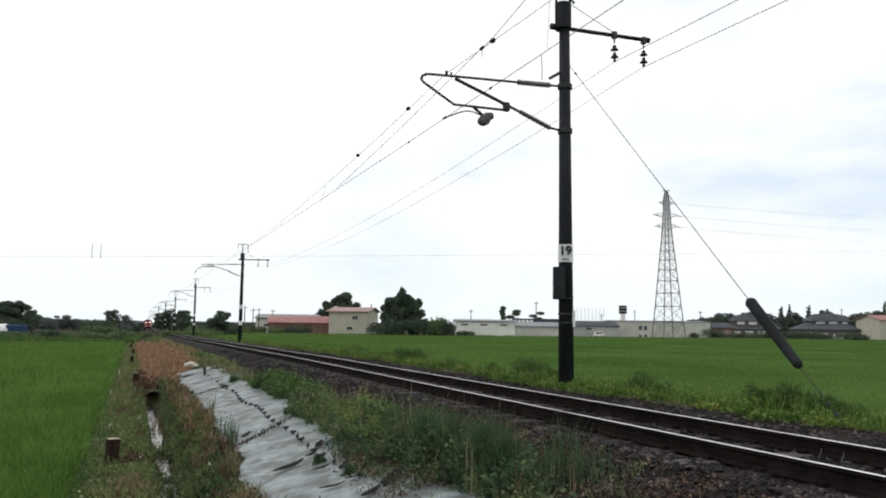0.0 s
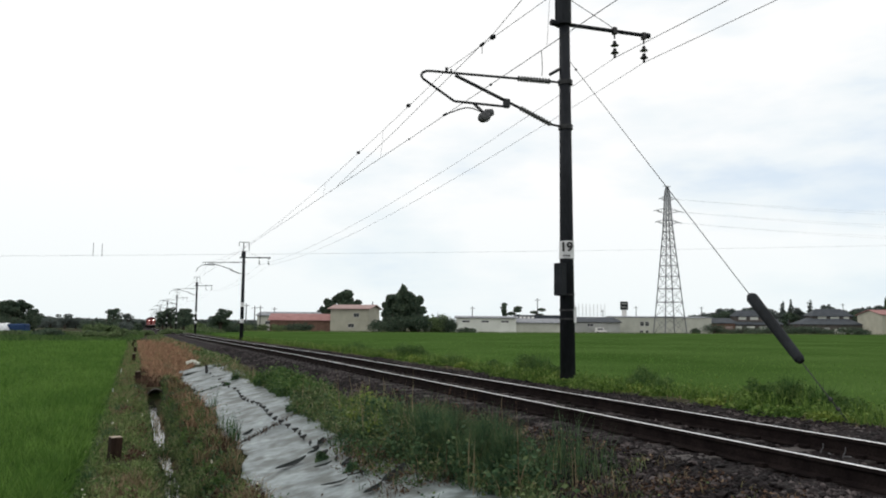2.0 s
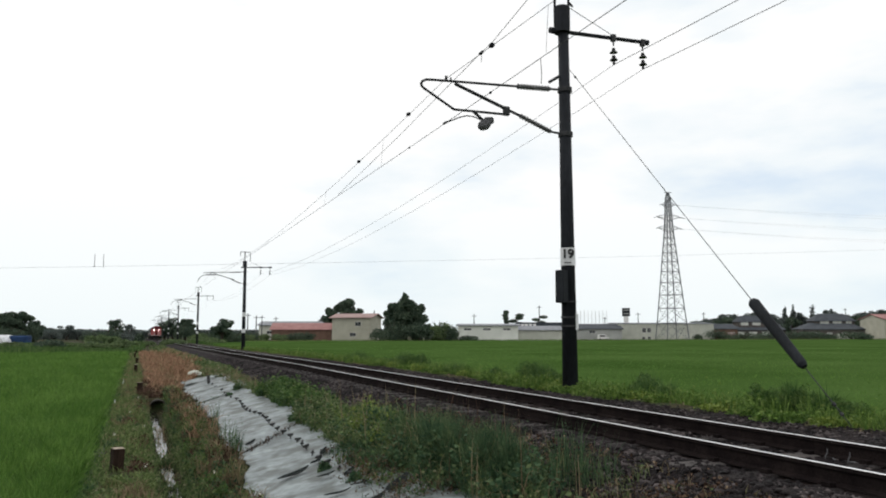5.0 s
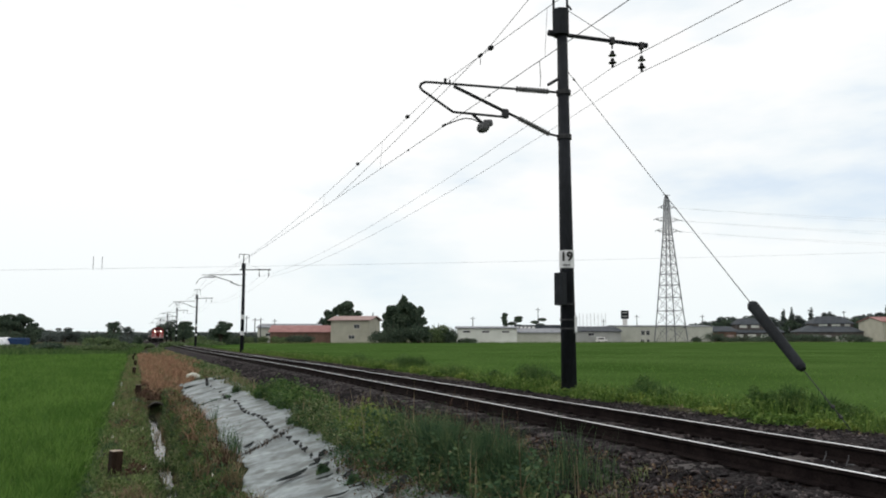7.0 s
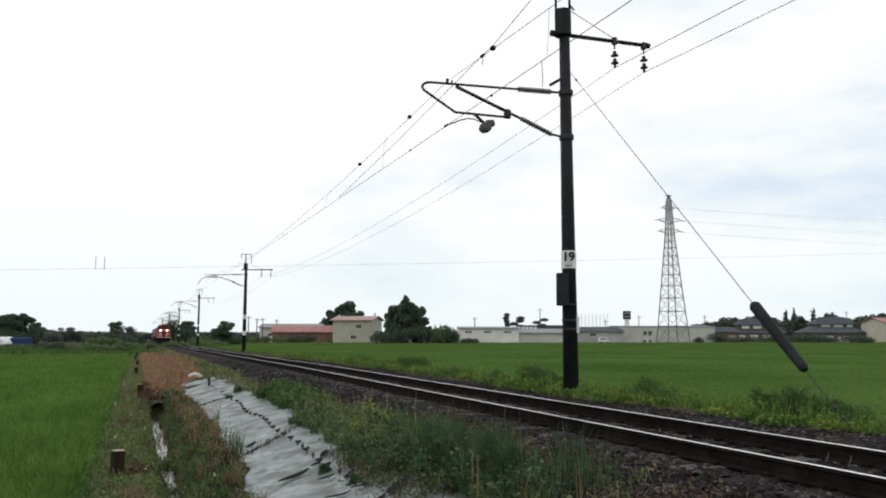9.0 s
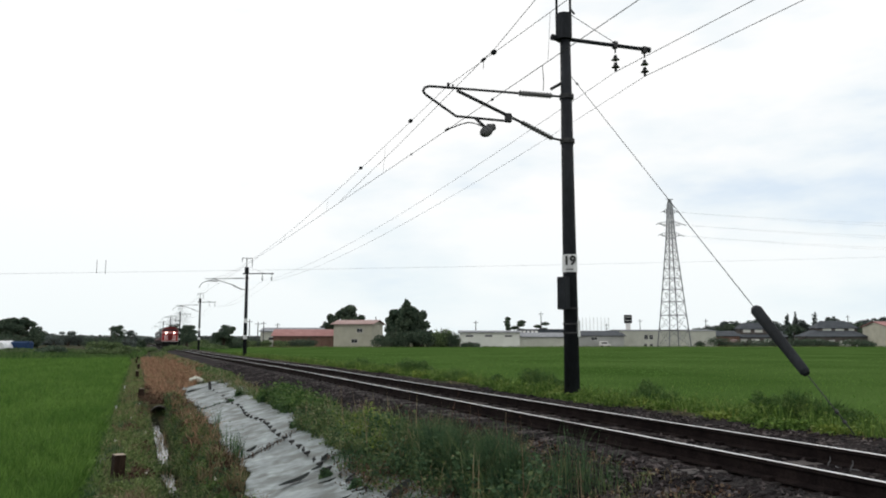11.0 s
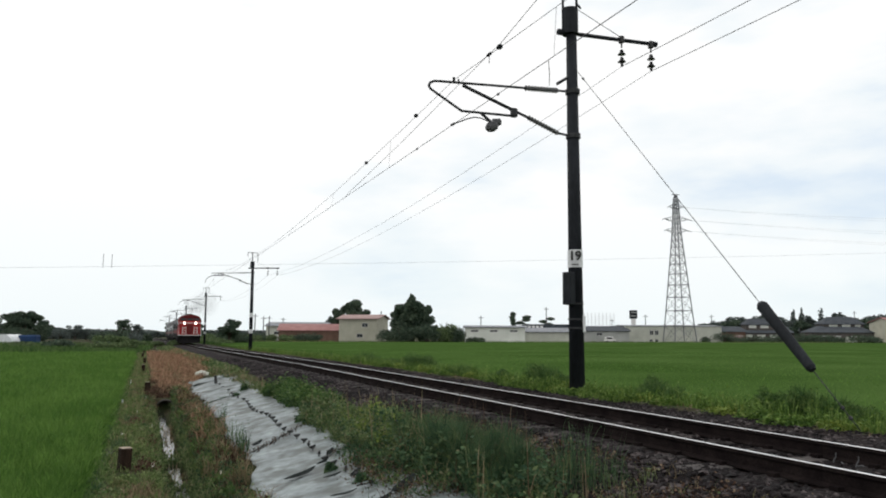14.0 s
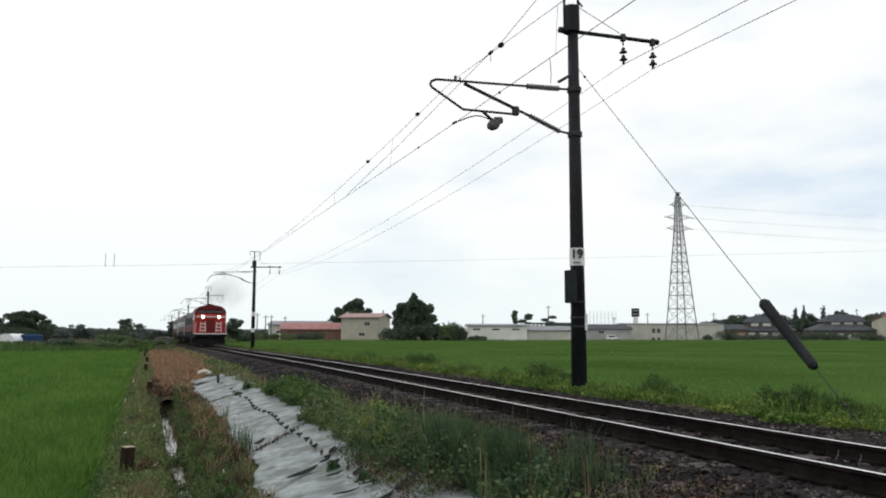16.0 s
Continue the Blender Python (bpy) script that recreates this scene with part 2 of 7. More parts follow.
M = {
    "soil": surf("soil", (0.026, 0.025, 0.014), (0.062, 0.056, 0.031), 2.5, 0.95, 0.8, 8, dirt=(0.032, 0.046, 0.018), dirt_scale=2.2, spec=0.05),
    "rice_sheet": surf("rice_canopy", (0.0379, 0.0760, 0.0172), (0.0632, 0.1121, 0.0299), 0.10, 1.0, 0.5, 90, spread=0.30, spec=0.0),
    "rice": surf("rice_leaf", (0.0572, 0.1295, 0.0215), (0.1460, 0.2634, 0.0564), 0.6, 0.7, 0.0, 6, own="island", spread=0.25, translucent=0.25, spec=0.12),
    "grass": surf("weed_green", (0.0383, 0.0692, 0.0280), (0.1460, 0.2000, 0.0770), 4.5, 0.75, 0.0, 3, own="island", spread=0.25, translucent=0.2, spec=0.12, accent=(0.2618, 0.2541, 0.1516)),
    "lush": surf("weed_lush", (0.075, 0.135, 0.028), (0.230, 0.300, 0.062), 4.5, 0.65, 0.0, 3, own="island", spread=0.25, translucent=0.25, spec=0.15, accent=(0.225, 0.285, 0.066)),
    "deep": surf("weed_deep", (0.0260, 0.0560, 0.0300), (0.0800, 0.1380, 0.0660), 4.5, 0.75, 0.0, 3, own="island", spread=0.25, translucent=0.2, spec=0.12, accent=(0.1140, 0.1522, 0.0660)),
    "dry": surf("weed_dry", (0.0990, 0.0748, 0.0462), (0.3190, 0.2475, 0.1540), 4.5, 0.9, 0.0, 3, own="island", spread=0.25, translucent=0.15, spec=0.1, accent=(0.1650, 0.1760, 0.0770)),
    "rust_grass": surf("weed_rust", (0.16, 0.088, 0.055), (0.43, 0.265, 0.172), 2.2, 0.9, 0.0, 3, own="island", spread=0.3, translucent=0.15, spec=0.1, accent=(0.22, 0.19, 0.10)),
    "verge": surf("verge_green", (0.0464, 0.0956, 0.0204), (0.1340, 0.2181, 0.0456), 3.5, 0.7, 0.0, 3, own="island", spread=0.25, translucent=0.25, spec=0.12, accent=(0.1855, 0.2441, 0.0720)),
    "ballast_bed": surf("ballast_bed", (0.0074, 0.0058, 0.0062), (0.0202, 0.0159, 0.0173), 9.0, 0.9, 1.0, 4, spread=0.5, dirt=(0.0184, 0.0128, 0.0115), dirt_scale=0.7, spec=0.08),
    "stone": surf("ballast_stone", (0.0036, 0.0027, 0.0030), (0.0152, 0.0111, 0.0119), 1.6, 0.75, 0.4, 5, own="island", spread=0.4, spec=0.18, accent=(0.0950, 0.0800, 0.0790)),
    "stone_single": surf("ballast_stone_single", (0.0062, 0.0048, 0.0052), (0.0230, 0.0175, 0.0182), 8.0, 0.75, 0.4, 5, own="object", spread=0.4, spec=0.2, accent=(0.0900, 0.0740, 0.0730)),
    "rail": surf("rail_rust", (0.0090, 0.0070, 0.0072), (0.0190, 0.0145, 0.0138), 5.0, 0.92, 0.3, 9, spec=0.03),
    "rail_top": surf("rail_polished", (0.60, 0.59, 0.59), (0.76, 0.76, 0.76), 3.0, 0.25, 0.02, 9, metal=1.0, spread=0.08, stretch=(1, 0.15, 1)),
    "sleeper": surf("worn_sleeper", (0.0230, 0.0200, 0.0195), (0.0950, 0.0870, 0.0840), 6.0, 0.9, 0.4, 9, own="object", spec=0.1),
    "sheet": surf("weed_sheet", (0.104, 0.126, 0.129), (0.232, 0.270, 0.274), 2.3, 0.52, 0.35, 4, spread=0.28, dirt=(0.066, 0.078, 0.072), dirt_scale=2.9, spec=0.35),
    "verge_dark": surf("verge_dark_green", (0.034, 0.074, 0.024), (0.092, 0.158, 0.048), 4.0, 0.75, 0.0, 3, own="island", spread=0.25, translucent=0.25, spec=0.1, accent=(0.13, 0.19, 0.06)),
    "tear": surf("torn_edge", (0.010, 0.012, 0.012), (0.028, 0.032, 0.031), 8.0, 0.95, 0.2, 5, spec=0.03),
    "pipe": surf("stained_concrete", (0.028, 0.026, 0.023), (0.06, 0.055, 0.05), 6.0, 0.85, 0.5, 6, spec=0.2),
    "water": surf("ditch_water", (0.02, 0.022, 0.018), (0.04, 0.04, 0.03), 3.0, 0.06, 0.12, 6),
    "post": surf("old_post", (0.014, 0.009, 0.007), (0.036, 0.023, 0.016), 9.0, 0.9, 0.6, 6, stretch=(1, 1, 0.2), spec=0.1),
    "post_top": surf("post_end_grain", (0.28, 0.22, 0.17), (0.42, 0.35, 0.28), 14.0, 0.85, 0.3, 5),
    "peg": surf("black_peg", (0.012, 0.012, 0.013), (0.03, 0.03, 0.03), 9.0, 0.6, 0.1, 5),
    "pole": surf("dark_pole", (0.0085, 0.0100, 0.0130), (0.018, 0.0205, 0.0255), 2.5, 0.75, 0.25, 9, stretch=(1, 1, 0.3), spec=0.2),
    "fitting": surf("dark_galvanised", (0.020, 0.021, 0.023), (0.048, 0.049, 0.052), 6.0, 0.6, 0.1, 6, metal=0.3, spec=0.3),
    "insulator": surf("glazed_insulator", (0.018, 0.018, 0.019), (0.045, 0.044, 0.045), 8.0, 0.5, 0.05, 5, spec=0.3),
    "porcelain": surf("grey_porcelain", (0.085, 0.086, 0.088), (0.15, 0.15, 0.152), 8.0, 0.4, 0.05, 5, spec=0.4),
    "weight": surf("grey_weight", (0.055, 0.056, 0.060), (0.12, 0.12, 0.125), 7.0, 0.7, 0.2, 5, spec=0.3),
    "wire": surf("wire", (0.018, 0.018, 0.019), (0.040, 0.040, 0.041), 2.0, 0.7, 0.0, 5, spec=0.2),
    "plate": surf("white_plate", (0.55, 0.56, 0.57), (0.72, 0.73, 0.74), 5.0, 0.5, 0.05, 6, spread=0.1),
    "ink": surf("black_paint", (0.012, 0.012, 0.012), (0.02, 0.02, 0.02), 9.0, 0.6, 0.0, 5),
    "guard": surf("guy_cover", (0.0085, 0.0105, 0.0130), (0.017, 0.0205, 0.0245), 3.0, 0.7, 0.1, 9, spec=0.2),
    "bark": surf("bark", (0.03, 0.024, 0.018), (0.07, 0.055, 0.04), 4.0, 0.9, 0.6, 6),
    "leaf_far": surf("tree_leaf", (0.046, 0.074, 0.055), (0.115, 0.150, 0.100), 0.3, 0.8, 0.0, 6, own="island", spread=0.25, translucent=0.2, spec=0.08),
    # lifted somewhat to stand for haze over the shrubs
    "leaf_pale": surf("tree_leaf_pale", (0.085, 0.130, 0.060), (0.170, 0.225, 0.105), 0.3, 0.8, 0.0, 6, own="island", spread=0.2, translucent=0.2, spec=0.08),
    # aerial haze is put into this leaf colour: paler and bluer
    "leaf_dist": surf("tree_leaf_haze_tint", (0.0850, 0.1050, 0.0994), (0.1300, 0.1550, 0.1404), 0.15, 0.85, 0.0, 6, own="island", spread=0.2, translucent=0.2, spec=0.05),
    "wall_beige": surf("render_beige", (0.37, 0.36, 0.29), (0.46, 0.45, 0.365), 0.5, 0.85, 0.15, 14, spread=0.08),
    "wall_white": surf("cladding_white", (0.62, 0.64, 0.58), (0.74, 0.76, 0.70), 0.4, 0.7, 0.1, 14, spread=0.06),
    "wall_cream": surf("cladding_cream", (0.44, 0.45, 0.39), (0.55, 0.56, 0.49), 0.4, 0.8, 0.1, 14, spread=0.07, spec=0.2),
    "wall_grey": surf("cladding_grey", (0.33, 0.34, 0.32), (0.43, 0.44, 0.42), 0.4, 0.75, 0.1, 14, spread=0.08),
    # brown-grey house walls, with the shade on them put into the colour
    "wall_dark": surf("boards_dark_shaded", (0.075, 0.066, 0.060), (0.125, 0.112, 0.102), 0.8, 0.85, 0.2, 9),
    "wall_brown": surf("boards_brown", (0.12, 0.07, 0.05), (0.20, 0.115, 0.085), 0.8, 0.85, 0.2, 9),
    "roof_pink": surf("roof_faded_red", (0.29, 0.195, 0.18), (0.37, 0.265, 0.25), 0.5, 0.7, 0.1, 12, spread=0.12, spec=0.2),
    "roof_red": surf("roof_red", (0.26, 0.125, 0.115), (0.35, 0.185, 0.175), 0.5, 0.7, 0.1, 12, spread=0.12, spec=0.2),
    "roof_tile": surf("roof_grey_tile", (0.032, 0.038, 0.046), (0.062, 0.071, 0.082), 0.7, 0.75, 0.4, 9, spread=0.2, spec=0.25),
    "roof_sheet": surf("roof_metal_grey", (0.16, 0.17, 0.185), (0.26, 0.27, 0.29), 0.6, 0.65, 0.1, 9, spec=0.25),
    "pane": surf("window_dark", (0.02, 0.022, 0.025), (0.045, 0.05, 0.055), 0.7, 0.12, 0.0, 5),
    "steel": surf("tower_steel", (0.12, 0.13, 0.14), (0.20, 0.21, 0.225), 0.6, 0.6, 0.05, 6, metal=0.2, spec=0.3),
    "blue": surf("blue_tarpaulin", (0.010, 0.030, 0.085), (0.020, 0.050, 0.125), 0.6, 0.7, 0.3, 9, spec=0.2),
    "film": surf("greenhouse_film", (0.60, 0.63, 0.65), (0.76, 0.78, 0.80), 0.7, 0.4, 0.1, 9),
    "red": surf("loco_red", (0.27, 0.010, 0.012), (0.35, 0.018, 0.018), 1.2, 0.5, 0.03, 9, spread=0.14, spec=0.3),
    "red_dull": surf("loco_red_dull", (0.10, 0.010, 0.011), (0.15, 0.016, 0.016), 1.2, 0.6, 0.03, 9, spread=0.18, spec=0.2),
    "silver": surf("coach_grey", (0.040, 0.043, 0.046), (0.085, 0.088, 0.092), 1.0, 0.6, 0.05, 9, spread=0.2, spec=0.25),
    "under": surf("running_gear", (0.006, 0.006, 0.007), (0.015, 0.014, 0.0135), 2.5, 0.85, 0.2, 9, spec=0.1),
    "white": surf("white_paint", (0.66, 0.65, 0.63), (0.78, 0.77, 0.75), 2.0, 0.5, 0.03, 9, spread=0.08),
    "tyre_steel": surf("wheel_steel", (0.09, 0.085, 0.08), (0.16, 0.15, 0.14), 4.0, 0.5, 0.05, 9, metal=0.8),
    "lamp_on": glow("headlight_on", (1.0, 0.86, 0.74), 9.0),
    "scrub": surf("rough_scrub", (0.0700, 0.1120, 0.0390), (0.2050, 0.2620, 0.1020), 3.5, 0.85, 0.0, 3, own="island", spread=0.25, translucent=0.25, spec=0.05),
    "mud": surf("wet_mud", (0.018, 0.016, 0.014), (0.040, 0.035, 0.029), 3.0, 0.6, 0.8, 8, spec=0.25),
    "litter": surf("dead_litter", (0.030, 0.018, 0.013), (0.12, 0.075, 0.052), 4.0, 0.9, 0.0, 4, own="island", spread=0.3, spec=0.08, accent=(0.20, 0.15, 0.10)),
    "flower": surf("pale_bloom", (0.55, 0.53, 0.42), (0.70, 0.68, 0.58), 6.0, 0.8, 0.0, 5, own="island"),
}
M["smoke"] = bpy.data.materials.new("exhaust_haze")
M["smoke"].use_nodes = True
sm = M["smoke"].node_tree
sm_t, sm_d, sm_m = sm.nodes.new("ShaderNodeBsdfTransparent"), sm.nodes.new("ShaderNodeBsdfDiffuse"), sm.nodes.new("ShaderNodeMixShader")
sm_d.inputs[0].default_value = (0.27, 0.27, 0.27, 1)
# thickest in the middle of a puff, thinning out to nothing at its rim
sm_c, sm_g = sm.nodes.new("ShaderNodeTexCoord"), sm.nodes.new("ShaderNodeMapping")
sm_l, sm_r, sm_n, sm_x = sm.nodes.new("ShaderNodeVectorMath"), sm.nodes.new("ShaderNodeMapRange"), sm.nodes.new("ShaderNodeTexNoise"), sm.nodes.new("ShaderNodeMath")
sm_g.inputs["Location"].default_value, sm_g.inputs["Scale"].default_value = (-1, 0, -1), (2, 0, 2)
sm_l.operation, sm_r.interpolation_type, sm_x.operation = "LENGTH", "SMOOTHSTEP", "MULTIPLY"
sm_r.inputs[1].default_value, sm_r.inputs[2].default_value = 0.05, 0.80
sm_r.inputs[3].default_value, sm_r.inputs[4].default_value = 0.29, 0.0
sm_n.inputs["Scale"].default_value = 3.0
for a, b in ((sm_c.outputs["Generated"], sm_g.inputs[0]), (sm_g.outputs[0], sm_l.inputs[0]), (sm_l.outputs["Value"], sm_r.inputs[0]), (sm_c.outputs["Generated"], sm_n.inputs["Vector"]),
             (sm_r.outputs[0], sm_x.inputs[0]), (sm_n.outputs[0], sm_x.inputs[1]), (sm_x.outputs[0], sm_m.inputs[0])):
    sm.links.new(a, b)
sm.links.new(sm_t.outputs[0], sm_m.inputs[1])
sm.links.new(sm_d.outputs[0], sm_m.inputs[2])
sm.links.new(sm_m.outputs[0], sm.nodes["Material Output"].inputs[0])

# ---- building helpers ----


def finish(ob, bm, material, smooth=False):
    bmesh.ops.recalc_face_normals(bm, faces=bm.faces)
    bm.to_mesh(ob.data)
    bm.free()
    ob.data.materials.append(material)
    if smooth:
        for poly in ob.data.polygons:
            poly.use_smooth = True
    return ob


def part(name, bm, material, parent=None, label="", smooth=False):
    ob = finish(new(name, bpy.data.meshes.new(name)), bm, material, smooth)
    ob.parent = parent
    return tagged(ob, label)


def thing(name, at=(0, 0, 0), turn=0.0, label="", category="", group="", kind=""):
    ob = new(name)
    ob.empty_display_size = 0.2
    ob.matrix_basis = pose(*at, 0, 0, turn)
    return tagged(ob, label, category, group, kind)


def box(bm, lo, hi, bevel=0.0, m=None):
    """A box between two corners."""
    lo, hi = Vector(lo), Vector(hi)
    made = bmesh.ops.create_cube(bm, size=1.0, matrix=Matrix.LocRotScale((lo + hi) / 2, None, hi - lo))["verts"]
    if bevel:
        edges = {e for v in made for e in v.link_edges}
        made = bmesh.ops.bevel(bm, geom=list(edges), offset=bevel, segments=1, affect="EDGES")["verts"]
    if m:
        bmesh.ops.transform(bm, matrix=m, verts=[v for v in made if v.is_valid])
    return bm


def rod(bm, a, b, r, r2=None, sides=8):
    """A round bar from a to b."""
    a, b = Vector(a), Vector(b)
    turn = (b - a).to_track_quat("Z", "Y").to_matrix().to_4x4()
    bmesh.ops.create_cone(bm, cap_ends=True, segments=sides, radius1=r, radius2=r if r2 is None else r2,
                          depth=(b - a).length, matrix=Matrix.Translation((a + b) / 2) @ turn)
    return bm


def chain(bm, points, r, sides=6):
    for a, b in zip(points, points[1:]):
        rod(bm, a, b, r, None, sides)
    return bm


def disc_stack(bm, a, b, count, r_in, r_out):
    """A ribbed insulator from a to b."""
    a, b = Vector(a), Vector(b)
    rod(bm, a, b, r_in, None, 10)
    for i in range(count):
        c = a.lerp(b, (i + 0.5) / count)
        w = (b - a).normalized() * (b - a).length * 0.22 / count
        rod(bm, c - w, c + w, r_out, r_out * 0.7, 12)
    return bm


def loose(name, verts, faces, material, parent=None, smooth=False, label="", category="", kind="", group=""):
    """A mesh from numpy arrays: faces are rows of one length."""
    me = bpy.data.meshes.new(name)
    n, k = faces.shape
    me.vertices.add(len(verts))
    me.vertices.foreach_set("co", np.ascontiguousarray(verts, dtype=np.float32).ravel())
    me.loops.add(n * k)
    me.loops.foreach_set("vertex_index", np.ascontiguousarray(faces, dtype=np.int32).ravel())
    me.polygons.add(n)
    me.polygons.foreach_set("loop_start", np.arange(0, n * k, k, dtype=np.int32))
    if smooth:
        me.polygons.foreach_set("use_smooth", np.ones(n, dtype=bool))
    me.update(calc_edges=True)
    me.materials.append(material)
    ob = new(name, me)
    ob.parent = parent
    return tagged(ob, label, category, group, kind)


rng = np.random.default_rng(7)


def blade_mesh(x, y, z, h, w, lean):
    """Bent blades: five corners each, as triangles."""
    n = len(x)
    a, t = rng.uniform(0, 2 * np.pi, n), rng.uniform(0, 2 * np.pi, n)
    ux, uy = np.cos(a) * w / 2, np.sin(a) * w / 2
    lx, ly = np.cos(t) * lean * h, np.sin(t) * lean * h
    v = np.zeros((n, 5, 3))
    v[:, 0] = np.stack([x - ux, y - uy, z], 1)
    v[:, 1] = np.stack([x + ux, y + uy, z], 1)
    v[:, 2] = np.stack([x + ux * 0.8 + lx * 0.3, y + uy * 0.8 + ly * 0.3, z + h * 0.6], 1)
    v[:, 3] = np.stack([x - ux * 0.8 + lx * 0.3, y - uy * 0.8 + ly * 0.3, z + h * 0.6], 1)
    v[:, 4] = np.stack([x + lx, y + ly, z + h * (1 - 0.25 * lean)], 1)
    f = (np.arange(n) * 5)[:, None, None] + np.array([[0, 1, 2], [0, 2, 3], [3, 2, 4]])
    return v.reshape(-1, 3), f.reshape(-1, 3)


def leaf_mesh(c, size, up=0.5):
    """Folded leaves about the places c: four corners each."""
    n = len(c)
    d = rng.normal(size=(n, 3))
    d[:, 2] = np.abs(d[:, 2]) * up
    d /= np.linalg.norm(d, axis=1)[:, None]
    s = np.cross(d, rng.normal(size=(n, 3)))
    s /= np.linalg.norm(s, axis=1)[:, None] + 1e-9
    size = np.broadcast_to(size, n)[:, None]
    v = np.zeros((n, 4, 3))
    v[:, 0], v[:, 2] = c - d * size * 0.5, c + d * size * 0.5
    v[:, 1] = c + s * size * 0.33
    v[:, 3] = c - s * size * 0.33 + np.cross(d, s) * size * 0.15
    f = (np.arange(n) * 4)[:, None, None] + np.array([[0, 1, 2], [0, 2, 3]])
    return v.reshape(-1, 3), f.reshape(-1, 3)


def joined(pairs):
    vs, fs, k = [], [], 0
    for v, f in pairs:
        vs.append(v)
        fs.append(f + k)
        k += len(v)
    return np.concatenate(vs), np.concatenate(fs)


def smooth_noise(x, y, s, seed):
    """A cheap wavy field between about -1 and 1."""
    r = np.random.default_rng(seed)
    out = 0
    for i in range(5):
        a, k = r.uniform(0, 6.28), s * r.uniform(0.6, 1.8)
        out = out + np.sin((x * np.cos(a) + y * np.sin(a)) * k + r.uniform(0, 6.28))
    return out / 3.2


# ---- the lie of the land ----
PROFILE_X = [-4000, -0.62, -0.5, -0.36, 0.15, 0.30, 0.42, 0.62, 0.85, 1.2, 2.0, 2.75, 3.3, 3.7, 4.25, 6.7, 7.3, 8.2, 9.2, 10.6, 11.2, 4000]
PROFILE_Z = [-1.0, -1.0, -0.80, -0.66, -0.65, -0.78, -1.07, -1.07, -0.88, -0.76, -0.58, -0.42, -0.40, -0.38, -0.24, -0.24, -0.25, -0.17, -0.26, -0.58, -0.95, -1.0]


def dip(y):
    """The line falls gently in the distance."""
    return -np.interp(np.asarray(y, dtype=float), [25, 72, 125, 175, 310, 420], [0, 0.21, 0.35, 0.47, 0.82, 1.1])


def wire_fall(y):
    """The masts and wires follow the fall of the line later."""
    return -0.0026 * max(0.0, y - 70)


def ground_z(x, y):
    x, y = np.asarray(x, dtype=float), np.asarray(y, dtype=float)
    z = np.interp(x, PROFILE_X, PROFILE_Z)
    # past the ditch's head the trench closes, and past the paddy the land is level
    close = np.clip((y - 21.15) / 0.25, 0, 1) * ((x > 0.15) & (x < 1.2))
    z = z + close * np.maximum(0, -0.70 - z)
    near = np.clip((14 - np.abs(x - 4)) / 6, 0, 1)
    z = z + smooth_noise(x, y, 2.1, 3) * 0.025 * near * ((x < 3.6) | (x > 8.0))
    return z + dip(y) * np.clip((16 - np.abs(x - 5.5)) / 8, 0, 1)


gx = np.unique(np.concatenate([[-4000, -1200, -400, -150, -60, -25, -10, -4, -2, -1.2], np.arange(-0.9, 4.4, 0.09), np.arange(4.4, 11.6, 0.2),
                               [12.5, 14, 17, 22, 30, 45, 70, 110, 180, 300, 600, 1500, 4000]]))
gy = np.unique(np.concatenate([[-3000, -500, -120, -50, -20, -8], np.arange(-4, 40, 0.2), np.arange(40, 120, 2.0), np.arange(120, 420, 10.0), [500, 700, 1100, 2000, 4500]]))
GX, GY = np.meshgrid(gx, gy)
gv = np.stack([GX.ravel(), GY.ravel(), ground_z(GX, GY).ravel()], 1)
gi = np.arange(len(gx) * len(gy)).reshape(len(gy), len(gx))
gf = np.stack([gi[:-1, :-1], gi[:-1, 1:], gi[1:, 1:], gi[1:, :-1]], -1).reshape(-1, 4)
loose("ground", gv, gf, M["soil"], smooth=True, label="grassy earth with a low railway bank and a ditch", category="ground", kind="structure")

# ---- ballast bed ----
bx = np.array([3.15, 3.9, 4.3, 4.42, 4.9, 5.47, 6.03, 6.5, 6.9, 7.6, 8.35])
bz = np.array([-0.41, -0.30, -0.205, -0.172, -0.166, -0.168, -0.166, -0.17, -0.19, -0.19, -0.19])
by = np.concatenate([np.arange(-12, 60, 0.4), np.arange(60, 410, 5.0)])
BX, BY = np.meshgrid(bx, by)
BZ = np.broadcast_to(bz, BX.shape) + dip(BY) + rng.normal(0, 0.008, BX.shape)
bi = np.arange(BX.size).reshape(BX.shape)
bf = np.stack([bi[:-1, :-1], bi[:-1, 1:], bi[1:, 1:], bi[1:, :-1]], -1).reshape(-1, 4)
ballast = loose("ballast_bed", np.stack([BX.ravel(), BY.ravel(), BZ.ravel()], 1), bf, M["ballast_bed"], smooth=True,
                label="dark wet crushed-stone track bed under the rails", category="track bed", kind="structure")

# loose stones on the shoulder and between the sleepers
ico = bmesh.new()
bmesh.ops.create_icosphere(ico, subdivisions=1, radius=1.0)
ico_v = np.array([v.co[:] for v in ico.verts])
ico_f = np.array([[v.index for v in f.verts] for f in ico.faces])
ico.free()


